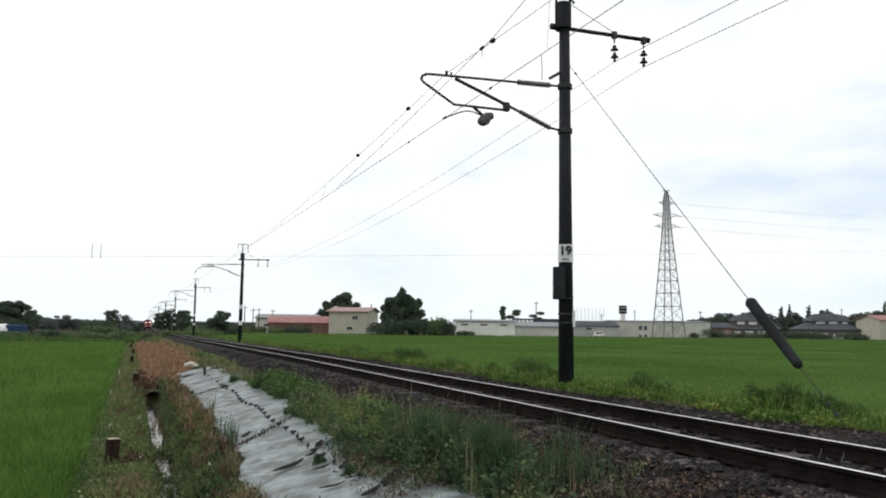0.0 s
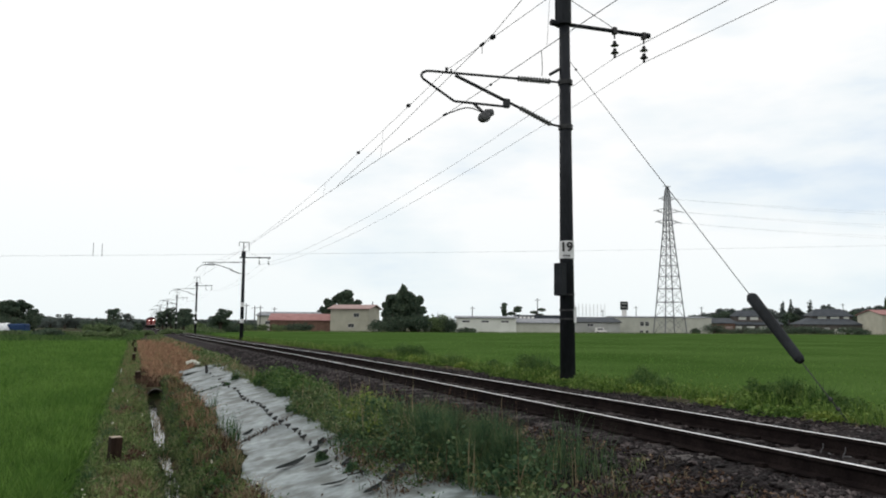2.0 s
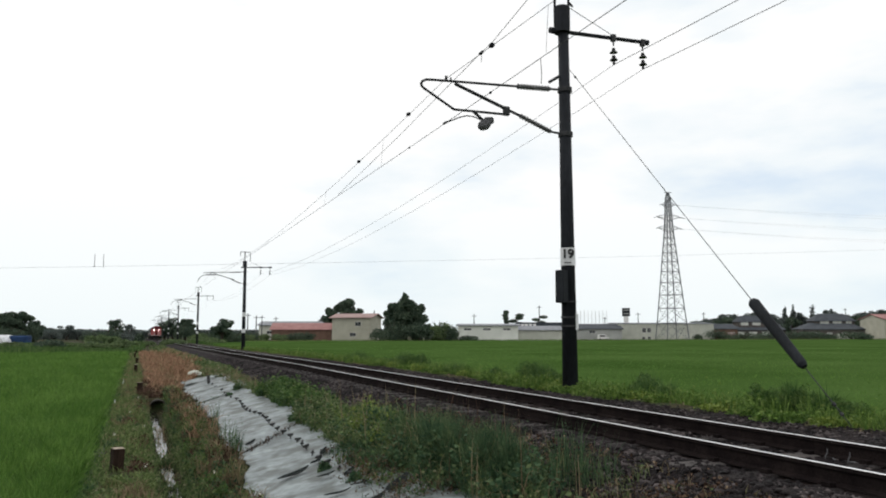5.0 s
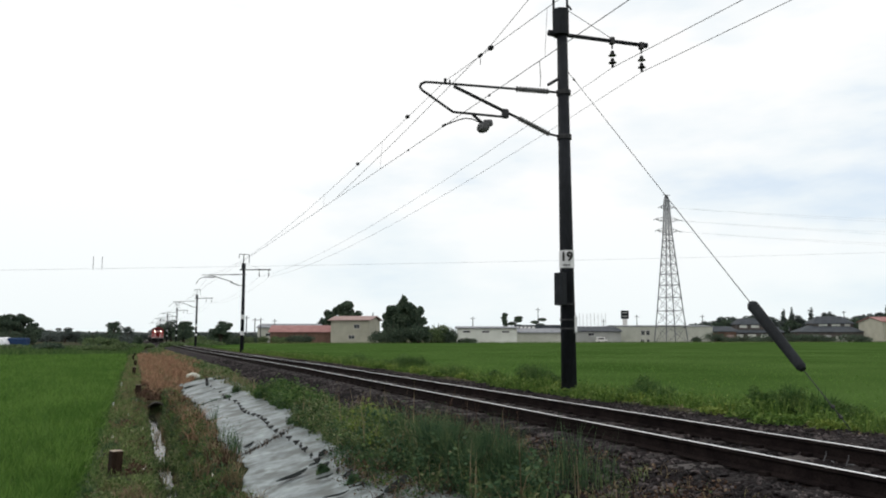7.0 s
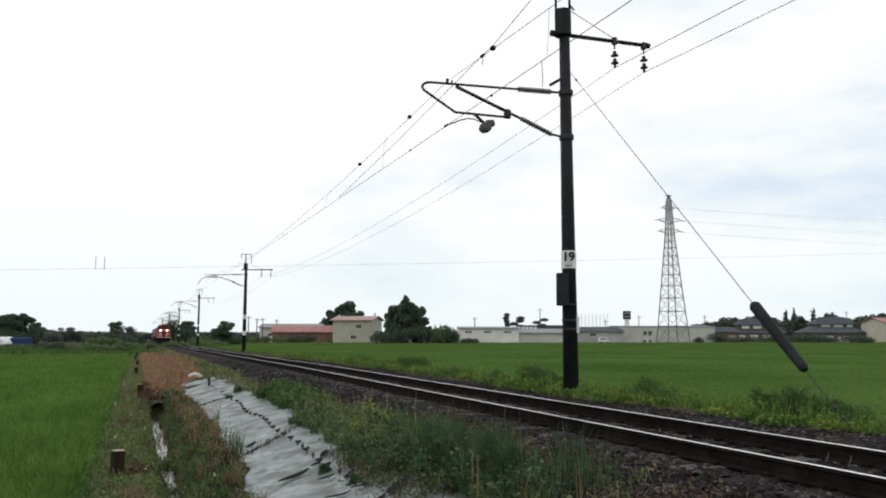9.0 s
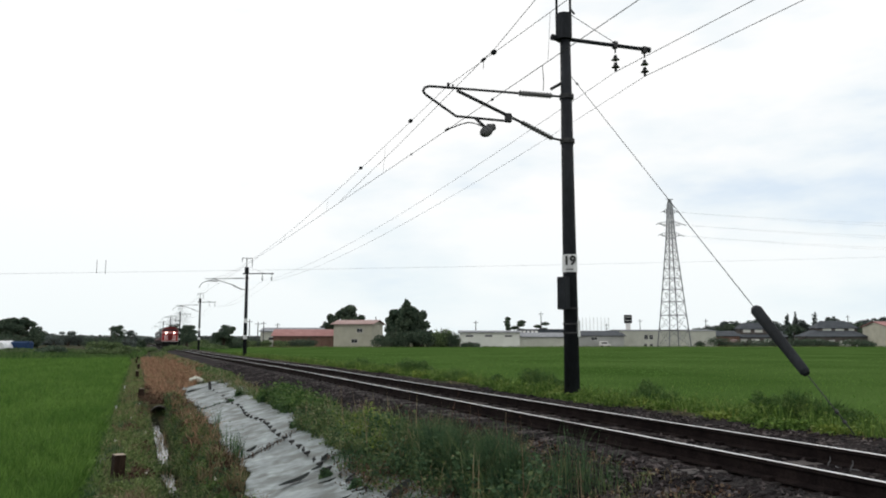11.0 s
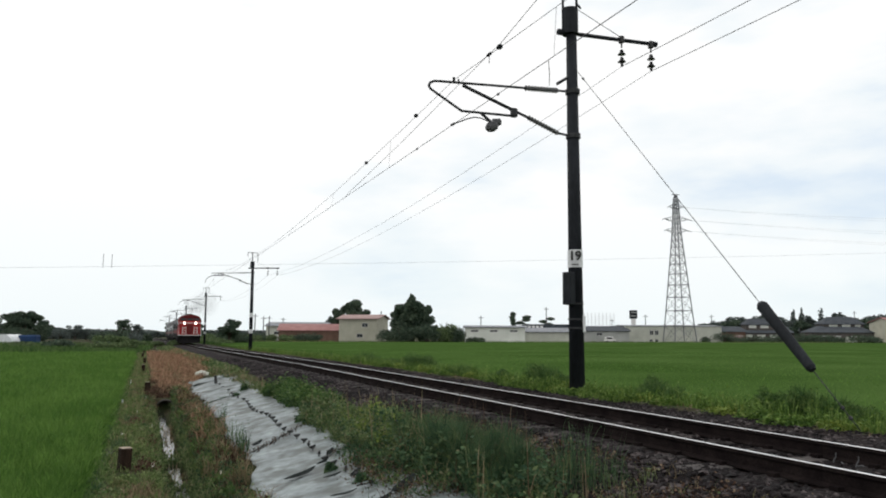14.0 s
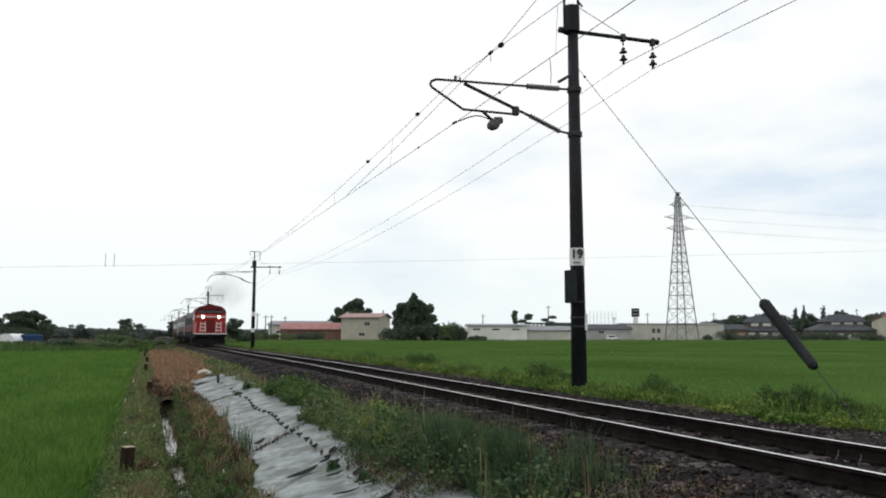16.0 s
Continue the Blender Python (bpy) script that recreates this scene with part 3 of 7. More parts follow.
def stones(n, x, y, z, size):
    v = ico_v[None] * (1 + rng.uniform(-0.55, 0.45, (n, len(ico_v), 1))) * size[:, None, None] * rng.uniform(0.45, 1.35, (n, 1, 3)) * np.array([1.15, 1.0, 0.7])
    a = rng.uniform(0, 6.28, n)
    c, s = np.cos(a)[:, None], np.sin(a)[:, None]
    v = np.stack([v[..., 0] * c - v[..., 1] * s, v[..., 0] * s + v[..., 1] * c, v[..., 2]], -1)
    v = v + np.stack([x, y, z], 1)[:, None]
    f = (np.arange(n) * len(ico_v))[:, None, None] + ico_f
    return v.reshape(-1, 3), f.reshape(-1, 3)


n_st = 62000
sy = 3.2 + 40 * rng.uniform(0, 1, n_st) ** 1.7
sx = np.where(rng.uniform(size=n_st) < 0.72, rng.uniform(3.0, 4.75, n_st), rng.uniform(4.95, 8.3, n_st))
sz = np.interp(sx, bx, bz) + dip(sy)
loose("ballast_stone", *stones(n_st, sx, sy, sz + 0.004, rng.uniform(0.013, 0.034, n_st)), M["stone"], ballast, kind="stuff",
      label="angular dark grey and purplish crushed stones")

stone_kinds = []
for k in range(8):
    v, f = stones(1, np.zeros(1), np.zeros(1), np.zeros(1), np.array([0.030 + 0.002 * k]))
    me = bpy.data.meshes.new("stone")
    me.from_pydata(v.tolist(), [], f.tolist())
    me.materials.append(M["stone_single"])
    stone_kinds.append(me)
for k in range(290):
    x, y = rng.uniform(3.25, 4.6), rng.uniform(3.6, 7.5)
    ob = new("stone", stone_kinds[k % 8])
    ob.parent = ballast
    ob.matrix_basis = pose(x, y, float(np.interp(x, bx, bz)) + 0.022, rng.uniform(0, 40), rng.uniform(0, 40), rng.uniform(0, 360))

# ---- rails and sleepers ----
RAIL_STATIONS = [-20.0, 25.0, 72.0, 125.0, 175.0, 310.0, 400.0]


def rail_strip(x, section):
    bm = bmesh.new()
    rows = [[bm.verts.new((x + a, y, z + float(dip(y)))) for a, z in section] for y in RAIL_STATIONS]
    for r0, r1 in zip(rows, rows[1:]):
        for i in range(len(section)):
            j = (i + 1) % len(section)
            bm.faces.new((r0[i], r0[j], r1[j], r1[i]))
    bm.faces.new(rows[0])
    bm.faces.new(rows[-1][::-1])
    return bm


for rx in (4.905, 6.035):
    rail = thing("rail", (0, 0, 0), label="rusty steel railway rail with a polished top", category="rail", group="rails of the track")
    half = [(0.030, -0.004), (0.032, -0.030), (0.010, -0.045), (0.009, -0.125), (0.060, -0.140), (0.062, -0.153)]
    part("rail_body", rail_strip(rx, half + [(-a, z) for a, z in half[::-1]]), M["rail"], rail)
    part("running_surface", rail_strip(rx, [(0.013, -0.0035), (0.010, 0.0010), (-0.010, 0.0010), (-0.013, -0.0035)]), M["rail_top"], rail, "bright polished running surface")

bm = box(bmesh.new(), (-1.06, -0.115, -0.17), (1.06, 0.115, 0.0), 0.015)
sleeper = part("sleeper", bm, M["sleeper"])
sleeper.matrix_basis = pose(5.47, -3.0, -0.153)
tagged(sleeper, "worn grey concrete sleeper bedded in dark ballast", "sleeper", "sleepers under the track")
for i in range(1, 150):
    y = -3.0 + i * 0.61
    c = copy_thing(sleeper, pose(5.47 + rng.uniform(-0.02, 0.02), y, -0.153 + float(dip(y)), 0, 0, rng.uniform(-0.6, 0.6)))

bm = bmesh.new()
for rx in (4.905, 6.035):
    for i in range(150):
        for s in (-0.085, 0.085):
            y = -3.0 + i * 0.61
            box(bm, (rx + s - 0.03, y - 0.04, -0.155 + float(dip(y))), (rx + s + 0.03, y + 0.04, -0.118 + float(dip(y))))
clip = part("rail_clip", bm, M["rail"], ballast)
tagged(clip, "small rusty rail fastenings", kind="stuff")

# two bent cable ends between the rails
for k, (cx, cy) in enumerate(((5.93, 5.34), (5.93, 5.10))):
    bm = chain(bmesh.new(), [(0, 0, 0), (0.01, 0, 0.03), (0.03, -0.005, 0.06), (0.025, -0.01, 0.095)], 0.006)
    chain(bm, [(0.01, 0, 0.015), (0.03, -0.05, 0.02), (0.02, -0.10, 0.01)], 0.006)
    stub = part("cable_end", bm, M["weight"])
    stub.matrix_basis = pose(cx, cy, -0.172)
    tagged(stub, "pale bent cable end beside the rail", "cable")

# ---- rice paddies ----


def canopy(name, xs, ys, z, label, y_limit=None):
    X, Y = np.meshgrid(xs, ys)
    if y_limit is not None:
        Y = ys[0] + (Y - ys[0]) * (y_limit(X) - ys[0]) / (ys[-1] - ys[0])
    Z = z + smooth_noise(X, Y, 1.3, 5) * 0.02 + smooth_noise(X, Y, 0.25, 6) * 0.025
    top = np.stack([X.ravel(), Y.ravel(), Z.ravel()], 1)
    n, i = len(top), np.arange(X.size).reshape(X.shape)
    f = np.stack([i[:-1, :-1], i[:-1, 1:], i[1:, 1:], i[1:, :-1]], -1).reshape(-1, 4)
    rim = np.concatenate([i[0, :], i[1:, -1], i[-1, -2::-1], i[-2:0:-1, 0]])
    low = top[rim] * [1, 1, 0] + [0, 0, -1.05]
    r0, r1 = np.arange(len(rim)), np.roll(np.arange(len(rim)), -1)
    f = np.concatenate([f, np.stack([rim[r0], n + r0, n + r1, rim[r1]], 1)])
    return loose(name, np.concatenate([top, low]), f, M["rice_sheet"], smooth=True, label=label, category="rice field", kind="stuff")


left_rice = canopy("rice_field", np.concatenate([-np.geomspace(70, 0.80, 70)]), np.concatenate([np.arange(-10, 30, 0.5), np.arange(30, 76, 2.0)]), -0.69,
                   "dense green young rice in a flooded paddy")
far_edge = lambda X: 174.4 - 0.076 * (X - 27.4)
right_rice = canopy("rice_field", np.geomspace(11.4, 420, 70), np.concatenate([np.arange(-60, 40, 1.0), np.linspace(40, 200, 40)]), -0.68,
                    "broad level green rice paddy beyond the railway", far_edge)

n = 210000
ry_ = 3.5 + 70.5 * rng.uniform(0, 1, n) ** 1.8
rx_ = -0.62 - (0.5 + ry_ * 0.42) * rng.uniform(0, 1, n) ** 1.15
# planted in rows along the line
row = np.round(rx_ / 0.28) * 0.28 + rng.normal(0, 0.06, n)
rx_ = np.where(ry_ < 22, np.minimum(row, -0.64 + rng.normal(0, 0.05, n)), rx_)
hh = rng.uniform(0.30, 0.50, n) + smooth_noise(rx_, ry_, 0.9, 9) * 0.035
v, f = blade_mesh(rx_, ry_, np.full(n, -1.0), hh + 0.08 + smooth_noise(rx_, ry_, 6.0, 10) * 0.03, 0.010 + ry_ * 0.0007, rng.uniform(0.1, 0.55, n))
loose("rice_leaf", v, f, M["rice"], left_rice, kind="stuff", label="long upright green rice leaves")

n = 70000
d = rng.uniform(0, 1, n) ** 2.2 * 70
rx_ = 11.0 + d * rng.uniform(0.2, 1, n) + rng.uniform(0, 1.2, n)
ry_ = rng.uniform(0, 1, n) * (30 + d * 1.2) + 2
hh = rng.uniform(0.22, 0.40, n)
v, f = blade_mesh(rx_, ry_, np.full(n, -0.99), hh + 0.06, 0.02 + d * 0.0006, rng.uniform(0.1, 0.5, n))
loose("rice_leaf", v, f, M["rice"], right_rice, kind="stuff", label="upright green rice leaves")

# ---- weeds ----


def weed_patch(name, x0, x1, y0, y1, count, h, w, material, label, lean=(0.2, 0.9), power=1.5, keep=None, leaf=0, leaf_size=0.05):
    x = rng.uniform(x0, x1, count)
    y = y0 + (y1 - y0) * rng.uniform(0, 1, count) ** power
    if keep is not None:
        ok = keep(x, y)
        x, y = x[ok], y[ok]
    if name == "ditch_weeds":
        # the hem of the sheet lies bare further down the bank at its near end
        ok = x < np.interp(y, [7.4, 9.0, 10.8], [1.26, 1.10, 1.40]) + 0.08 * smooth_noise(x, y, 3.0, 23) + rng.normal(0, 0.04, len(x))
        x, y = x[ok], y[ok]
    n = len(x)
    if n == 0:
        return None
    hh = rng.uniform(h[0], h[1], n) * np.clip(1 + 0.30 * smooth_noise(x, y, 1.6, 21) + 0.55 * smooth_noise(x, y, 11.0, 22), 0.25, 2.0)
    z = ground_z(x, y) - 0.02
    pieces = [blade_mesh(x, y, z, hh, w + y * 0.0004, rng.uniform(*lean, n))]
    if leaf:
        k = rng.integers(0, n, leaf)
        c = np.stack([x[k] + rng.normal(0, 0.05, leaf), y[k] + rng.normal(0, 0.05, leaf), z[k] + hh[k] * rng.uniform(0.25, 1.0, leaf)], 1)
        pieces.append(leaf_mesh(c, rng.uniform(0.6, 1.4, leaf) * leaf_size))
    return loose(name, *joined(pieces), M[material], label=label, category="weeds", kind="stuff")


def patchy(seed, level=0.0, s=1.4):
    return lambda x, y: 0.6 * smooth_noise(x, y, s * 1.5, seed) + 0.6 * smooth_noise(x, y, s * 6, seed + 1) > level


def sheet_edge(y):
    """How far the bare sheet reaches up the bank."""
    edge = np.interp(y, [5, 6.5, 6.9, 8, 9.8, 11.4, 14, 16.4, 19.8, 26], [2.74, 2.72, 2.66, 2.62, 2.60, 2.50, 2.78, 2.76, 2.64, 2.5])
    return edge + 0.06 * np.sin(y * 2.3 + 1) + 0.04 * np.sin(y * 7.1)


# wet mud along the edge of the paddy; its dark colour also carries the bank's shade
my = np.arange(-9, 75, 0.4)
mx = np.array([-0.82, -0.66, -0.54, -0.44, -0.38])
MX, MY = np.meshgrid(mx, my)
MX = MX + np.where(MX > -0.5, 0.03 * np.sin(MY * 2.3) + 0.03 * np.sin(MY * 0.7), 0)
mi = np.arange(MX.size).reshape(MX.shape)
loose("mud", np.stack([MX.ravel(), MY.ravel(), ground_z(MX, MY).ravel() + 0.012], 1), np.stack([mi[:-1, :-1], mi[:-1, 1:], mi[1:, 1:], mi[1:, :-1]], -1).reshape(-1, 4),
      M["mud"], smooth=True, label="wet mud along the paddy edge, darkened for the bank's shade", category="mud", kind="structure")
# rice leaning over the mud, and weeds creeping into it
n = 9000
y = 3.5 + 60 * rng.uniform(0, 1, n) ** 1.7
x = -0.60 + 0.05 * smooth_noise(y, y * 0, 1.7, 11) + rng.normal(0, 0.05, n)
v, f = blade_mesh(x, y, np.full(n, -0.98), rng.uniform(0.28, 0.50, n), 0.010 + y * 0.0006, rng.uniform(0.3, 0.9, n))
loose("rice_leaf", v, f, M["rice"], left_rice, kind="stuff", label="green rice leaves leaning over the paddy edge")
weed_patch("path_weeds", -0.60, -0.34, 3.5, 60, 6500, (0.04, 0.20), 0.008, "verge_dark", "dark green weeds creeping into the mud", keep=patchy(35, -0.05, 1.3), leaf=3000, leaf_size=0.035, power=1.7)
# path beside the paddy
weed_patch("path_weeds", -0.42, 0.28, 3.5, 80, 16000, (0.05, 0.16), 0.006, "scrub", "low patchy green weeds on the earth path", leaf=16000, leaf_size=0.03, power=1.9)
weed_patch("path_dry_grass", -0.42, 0.6, 15, 80, 16000, (0.04, 0.12), 0.012, "dry", "pale olive straw along the path", keep=lambda x, y: x < 0.36 + 0.2 * smooth_noise(x, y, 0.9, 34), power=1.2)
weed_patch("path_dry_grass", -0.42, 0.3, 3.5, 80, 7000, (0.05, 0.14), 0.006, "dry", "dry straw-coloured grass on the earth path", keep=patchy(31, -0.1), power=1.9)
for k in range(46):
    tx, ty = (rng.uniform(-0.42, 0.2) if k % 2 else rng.uniform(0.72, 1.15)), 4 + 20 * rng.uniform() ** 1.4
    n = 90
    a, r = rng.uniform(0, 6.28, n), 0.10 * np.sqrt(rng.uniform(0, 1, n))
    x, y = tx + np.cos(a) * r, ty + np.sin(a) * r
    tall = rng.uniform(0.12, 0.26 if k % 2 else 0.42)
    v, f = blade_mesh(x, y, ground_z(x, y) - 0.02, tall * rng.uniform(0.5, 1, n), 0.008, rng.uniform(0.2, 0.8, n))
    loose("grass_tuft", v, f, M[("grass", "scrub", "dry", "deep")[k % 4]], label="loose tuft of grass beside the path" if k % 2 else "loose tuft of grass on the ditch bank", category="grass tuft", group="tufts along the ditch")
n = 18
x, y = np.where(rng.uniform(size=n) < 0.5, rng.uniform(-0.4, 0.25, n), rng.uniform(0.75, 1.3, n)), 5 + 15 * rng.uniform(0, 1, n)
c = np.stack([x, y, ground_z(x, y) + rng.uniform(0.08, 0.25, n)], 1)
loose("pale_blooms", *leaf_mesh(np.repeat(c, 4, 0) + rng.normal(0, 0.015, (n * 4, 3)), 0.022), M["flower"], label="scattered small pale blooms", category="flowers", kind="stuff")
# the same growth around and behind the viewpoint
weed_patch("path_weeds", -0.42, 0.28, -9, 3.6, 5000, (0.05, 0.16), 0.006, "scrub", "low patchy green weeds on the earth path", leaf=2000, leaf_size=0.03, power=1.0)
weed_patch("ditch_weeds", 0.68, 1.32, -9, 3.9, 6000, (0.08, 0.26), 0.007, "dry", "brown withered grass on the ditch bank", power=1.0)
weed_patch("bank_weeds", 2.45, 3.4, -9, 3.6, 7000, (0.06, 0.24), 0.007, "grass", "mixed green weeds on the railway bank", leaf=3000, leaf_size=0.035, power=1.0)
weed_patch("verge_grass", 8.25, 11.6, -9, 2.6, 5000, (0.14, 0.36), 0.010, "verge", "bright green grass on the far verge", power=1.0)
# both lips of the ditch
gap = lambda x, y: (y < 10.6) | ((y > 12.2) & (y < 13.3)) | (x > 0.76) | (x < 0.36)
weed_patch("ditch_weeds", 0.98, 1.36, 3.8, 32, 7000, (0.10, 0.28), 0.008, "dry", "brown withered grass on the ditch bank", keep=patchy(41, 0.1, 1.8), power=1.5)
weed_patch("ditch_weeds", 0.80, 1.36, 6, 22, 6500, (0.08, 0.28), 0.007, "litter", "dark brown stalks on the ditch bank", keep=patchy(47, 0.05, 1.8), leaf=2500, leaf_size=0.03, power=1.2)
weed_patch("ditch_weeds", 0.76, 1.22, 3.8, 24, 13000, (0.07, 0.22), 0.007, "scrub", "green weeds on the ditch bank", keep=patchy(42, 0.0, 1.4), leaf=6000, leaf_size=0.035, power=1.5)
weed_patch("ditch_weeds", 0.75, 1.32, 3.8, 22, 5000, (0.08, 0.26), 0.007, "deep", "dark weeds on the ditch bank", keep=patchy(43, 0.1, 1.4), leaf=5000, leaf_size=0.035, power=1.4)
weed_patch("ditch_weeds", 0.20, 0.42, 4.0, 26, 4500, (0.04, 0.13), 0.007, "grass", "weeds hanging into the ditch", keep=gap, leaf=3000, leaf_size=0.03, power=1.4)
weed_patch("ditch_weeds", 0.34, 0.76, 3.2, 9.4, 6500, (0.12, 0.32), 0.007, "grass", "green weeds standing in the ditch", keep=patchy(44, 0.0, 1.7), leaf=2500, leaf_size=0.035, power=1.0)
weed_patch("ditch_weeds", 0.40, 0.74, 3.2, 9.2, 2500, (0.10, 0.30), 0.007, "dry", "withered grass leaning over the water", keep=patchy(45, 0.15, 1.7), power=1.0)
weed_patch("ditch_weeds", 0.20, 1.10, 21.7, 25, 2600, (0.06, 0.20), 0.009, "litter", "dark brown weeds over the ditch head", leaf=2500, leaf_size=0.05, power=1.0)
weed_patch("ditch_weeds", 0.92, 1.36, 12.5, 22, 2600, (0.12, 0.34), 0.008, "rust_grass", "tall rusty grass on the ditch bank", keep=patchy(46, 0.2, 1.6), power=1.0)
weed_patch("ditch_weeds", 0.10, 0.34, 19, 24, 1600, (0.05, 0.16), 0.009, "litter", "brown dead growth round the culvert", leaf=900, leaf_size=0.04, power=1.0)
for tx, ty in ((1.36, 11.5), (1.42, 11.2), (1.33, 12.2), (1.40, 14.6)):
    weed_patch("seed_stalks", tx - 0.06, tx + 0.06, ty - 0.1, ty + 0.1, 26, (0.25, 0.5), 0.005, "deep", "thin dark seed stalks at the hem of the sheet", lean=(0.02, 0.3), leaf=50, leaf_size=0.025, power=1.0)
weed_patch("ditch_weeds", 0.42, 0.62, 8.5, 18, 420, (0.08, 0.22), 0.008, "dry", "thin stalks standing in the water", power=1.0)
for y0, y1 in ((8.8, 10.6), (12.3, 13.2)):
    weed_patch("ditch_weeds", 0.38, 0.70, y0, y1, 700, (0.10, 0.26), 0.008, "grass", "weeds closing over the ditch", leaf=500, leaf_size=0.04, power=1.0)
weed_patch("ditch_weeds", 0.68, 0.78, 6.0, 20, 3000, (0.05, 0.14), 0.007, "grass", "low weeds along the water", leaf=2500, leaf_size=0.03, power=1.2)
weed_patch("path_dry_grass", -0.35, 0.36, 4.6, 9.0, 3200, (0.06, 0.18), 0.006, "dry", "straw-coloured grass on the path", keep=patchy(33, -0.1, 1.5), power=1.0)
# rust-coloured stretch past the sheet
weed_patch("rust_grass", 0.30, 2.6, 21.7, 66, 34000, (0.06, 0.24), 0.010, "rust_grass", "reddish brown dead grass", keep=lambda x, y: (x < 0.95 + np.clip((y - 22) * 0.16, 0, 1.6)) & (x > 0.45 + 0.22 * smooth_noise(x, y, 0.9, 51)), power=1.1)
weed_patch("rust_grass", 0.2, 2.0, 21.8, 29, 4000, (0.05, 0.17), 0.010, "litter", "dark brown dead stalks among the rusty grass", keep=lambda x, y: patchy(55, -0.1, 0.7)(x, y) & (x < 0.95 + (y - 21) * 0.12), power=1.0)
weed_patch("rust_grass", 0.4, 3.2, 40, 84, 9000, (0.12, 0.32), 0.02, "rust_grass", "reddish brown dead grass", keep=patchy(52, -0.3, 0.5), power=1.1)
weed_patch("rust_grass", 0.3, 2.4, 22, 60, 2600, (0.08, 0.26), 0.012, "dry", "pale straw among the dead grass", keep=lambda x, y: patchy(53, 0.2, 0.6)(x, y) & (x < 0.95 + np.clip((y - 22) * 0.16, 0, 1.6)), power=1.1)
weed_patch("rust_grass", 0.4, 3.0, 29, 80, 3200, (0.06, 0.22), 0.014, "scrub", "green shoots among the dead grass", keep=patchy(54, 0.25, 0.6), power=1.1)
# the bank above the sheet
above = lambda x, y: (x > sheet_edge(y) - 0.06) | (y > 27)
toe = lambda x, y: above(x, y) & (x < np.interp(y, [4, 6.2, 8, 11, 13.5, 17, 18.5, 34], [2.9, 3.0, 3.22, 3.34, 3.40, 3.42, 3.0, 3.1]) + 0.12 * np.sin(y * 1.1) + 0.1 * np.sin(y * 3.7) + rng.normal(0, 0.06, len(x)))
weed_patch("bank_weeds", 2.3, 3.5, 3.4, 34, 30000, (0.06, 0.20), 0.006, "grass", "mixed green weeds on the railway bank", keep=toe, leaf=9000, leaf_size=0.035, power=1.6)
weed_patch("bank_weeds", 2.3, 3.5, 4.2, 18, 13000, (0.10, 0.30), 0.007, "deep", "dark green weeds on the railway bank", keep=lambda x, y: toe(x, y) & patchy(60, 0.0, 1.2)(x, y), leaf=14000, leaf_size=0.04, power=1.5)
weed_patch("bank_weeds", 2.72, 3.30, 8.6, 11.6, 7500, (0.09, 0.23), 0.007, "lush", "bright yellow-green weeds on the railway bank", keep=lambda x, y: above(x, y) & patchy(61, -0.2, 1.0)(x, y), leaf=22000, leaf_size=0.032, power=1.0)
weed_patch("bank_weeds", 2.45, 3.3, 8.0, 14.5, 5000, (0.12, 0.30), 0.007, "grass", "green leafy weeds on the railway bank", keep=toe, leaf=9000, leaf_size=0.04, power=1.0)
weed_patch("bank_weeds", 2.6, 3.5, 13.6, 17.8, 3200, (0.14, 0.36), 0.009, "verge_dark", "dark leafy weeds on the railway bank", keep=toe, leaf=9000, leaf_size=0.055, power=1.0)
weed_patch("bank_weeds", 2.5, 3.2, 18, 34, 5000, (0.04, 0.13), 0.010, "grass", "low thin weeds on the railway bank", keep=lambda x, y: toe(x, y) & patchy(62, -0.1, 1.0)(x, y), leaf=3500, leaf_size=0.05, power=1.1)
weed_patch("bank_weeds", 2.4, 3.3, 14, 18, 1500, (0.14, 0.34), 0.009, "grass", "green weeds on the railway bank", keep=lambda x, y: toe(x, y) & patchy(63, 0.2, 1.0)(x, y), leaf=4000, leaf_size=0.05, power=1.2)
weed_patch("bank_dry_grass", 2.3, 3.5, 3.6, 30, 7000, (0.10, 0.30), 0.006, "dry", "straw-coloured grass on the railway bank", keep=lambda x, y: toe(x, y) & patchy(64, 0.1, 1.3)(x, y), power=1.4)
weed_patch("bank_weeds", 1.7, 3.4, 27, 110, 13000, (0.06, 0.22), 0.02, "grass", "green weeds along the railway bank", keep=lambda x, y: x > 2.55 - np.clip((y - 60) * 0.05, 0, 1), leaf=9000, leaf_size=0.12, power=1.2)
weed_patch("bank_grass", 2.78, 3.3, 6.4, 9.2, 3600, (0.14, 0.44), 0.005, "deep", "long fine dark grass on the railway bank", lean=(0.15, 0.7), power=1.0)
weed_patch("bank_grass", 2.75, 3.4, 6.0, 10, 2600, (0.15, 0.46), 0.005, "grass", "long fine green grass on the railway bank", lean=(0.15, 0.7), power=1.0)
weed_patch("bank_grass", 2.9, 3.4, 6.2, 8.2, 3600, (0.20, 0.44), 0.004, "deep", "tall feathery blue-green grass on the railway bank", lean=(0.1, 0.5), keep=patchy(67, -0.25, 1.1), power=1.0)
weed_patch("bank_grass", 2.78, 3.30, 6.1, 7.6, 6500, (0.24, 0.50), 0.0035, "deep", "dense feathery dark grass on the railway bank", lean=(0.08, 0.4), keep=patchy(66, -0.35, 1.6), leaf=9000, leaf_size=0.014, power=1.0)
weed_patch("bank_grass", 3.35, 3.95, 5.6, 6.8, 420, (0.22, 0.50), 0.004, "deep", "sparse dark grass at the ballast edge", lean=(0.08, 0.4), leaf=300, leaf_size=0.016, power=1.0)
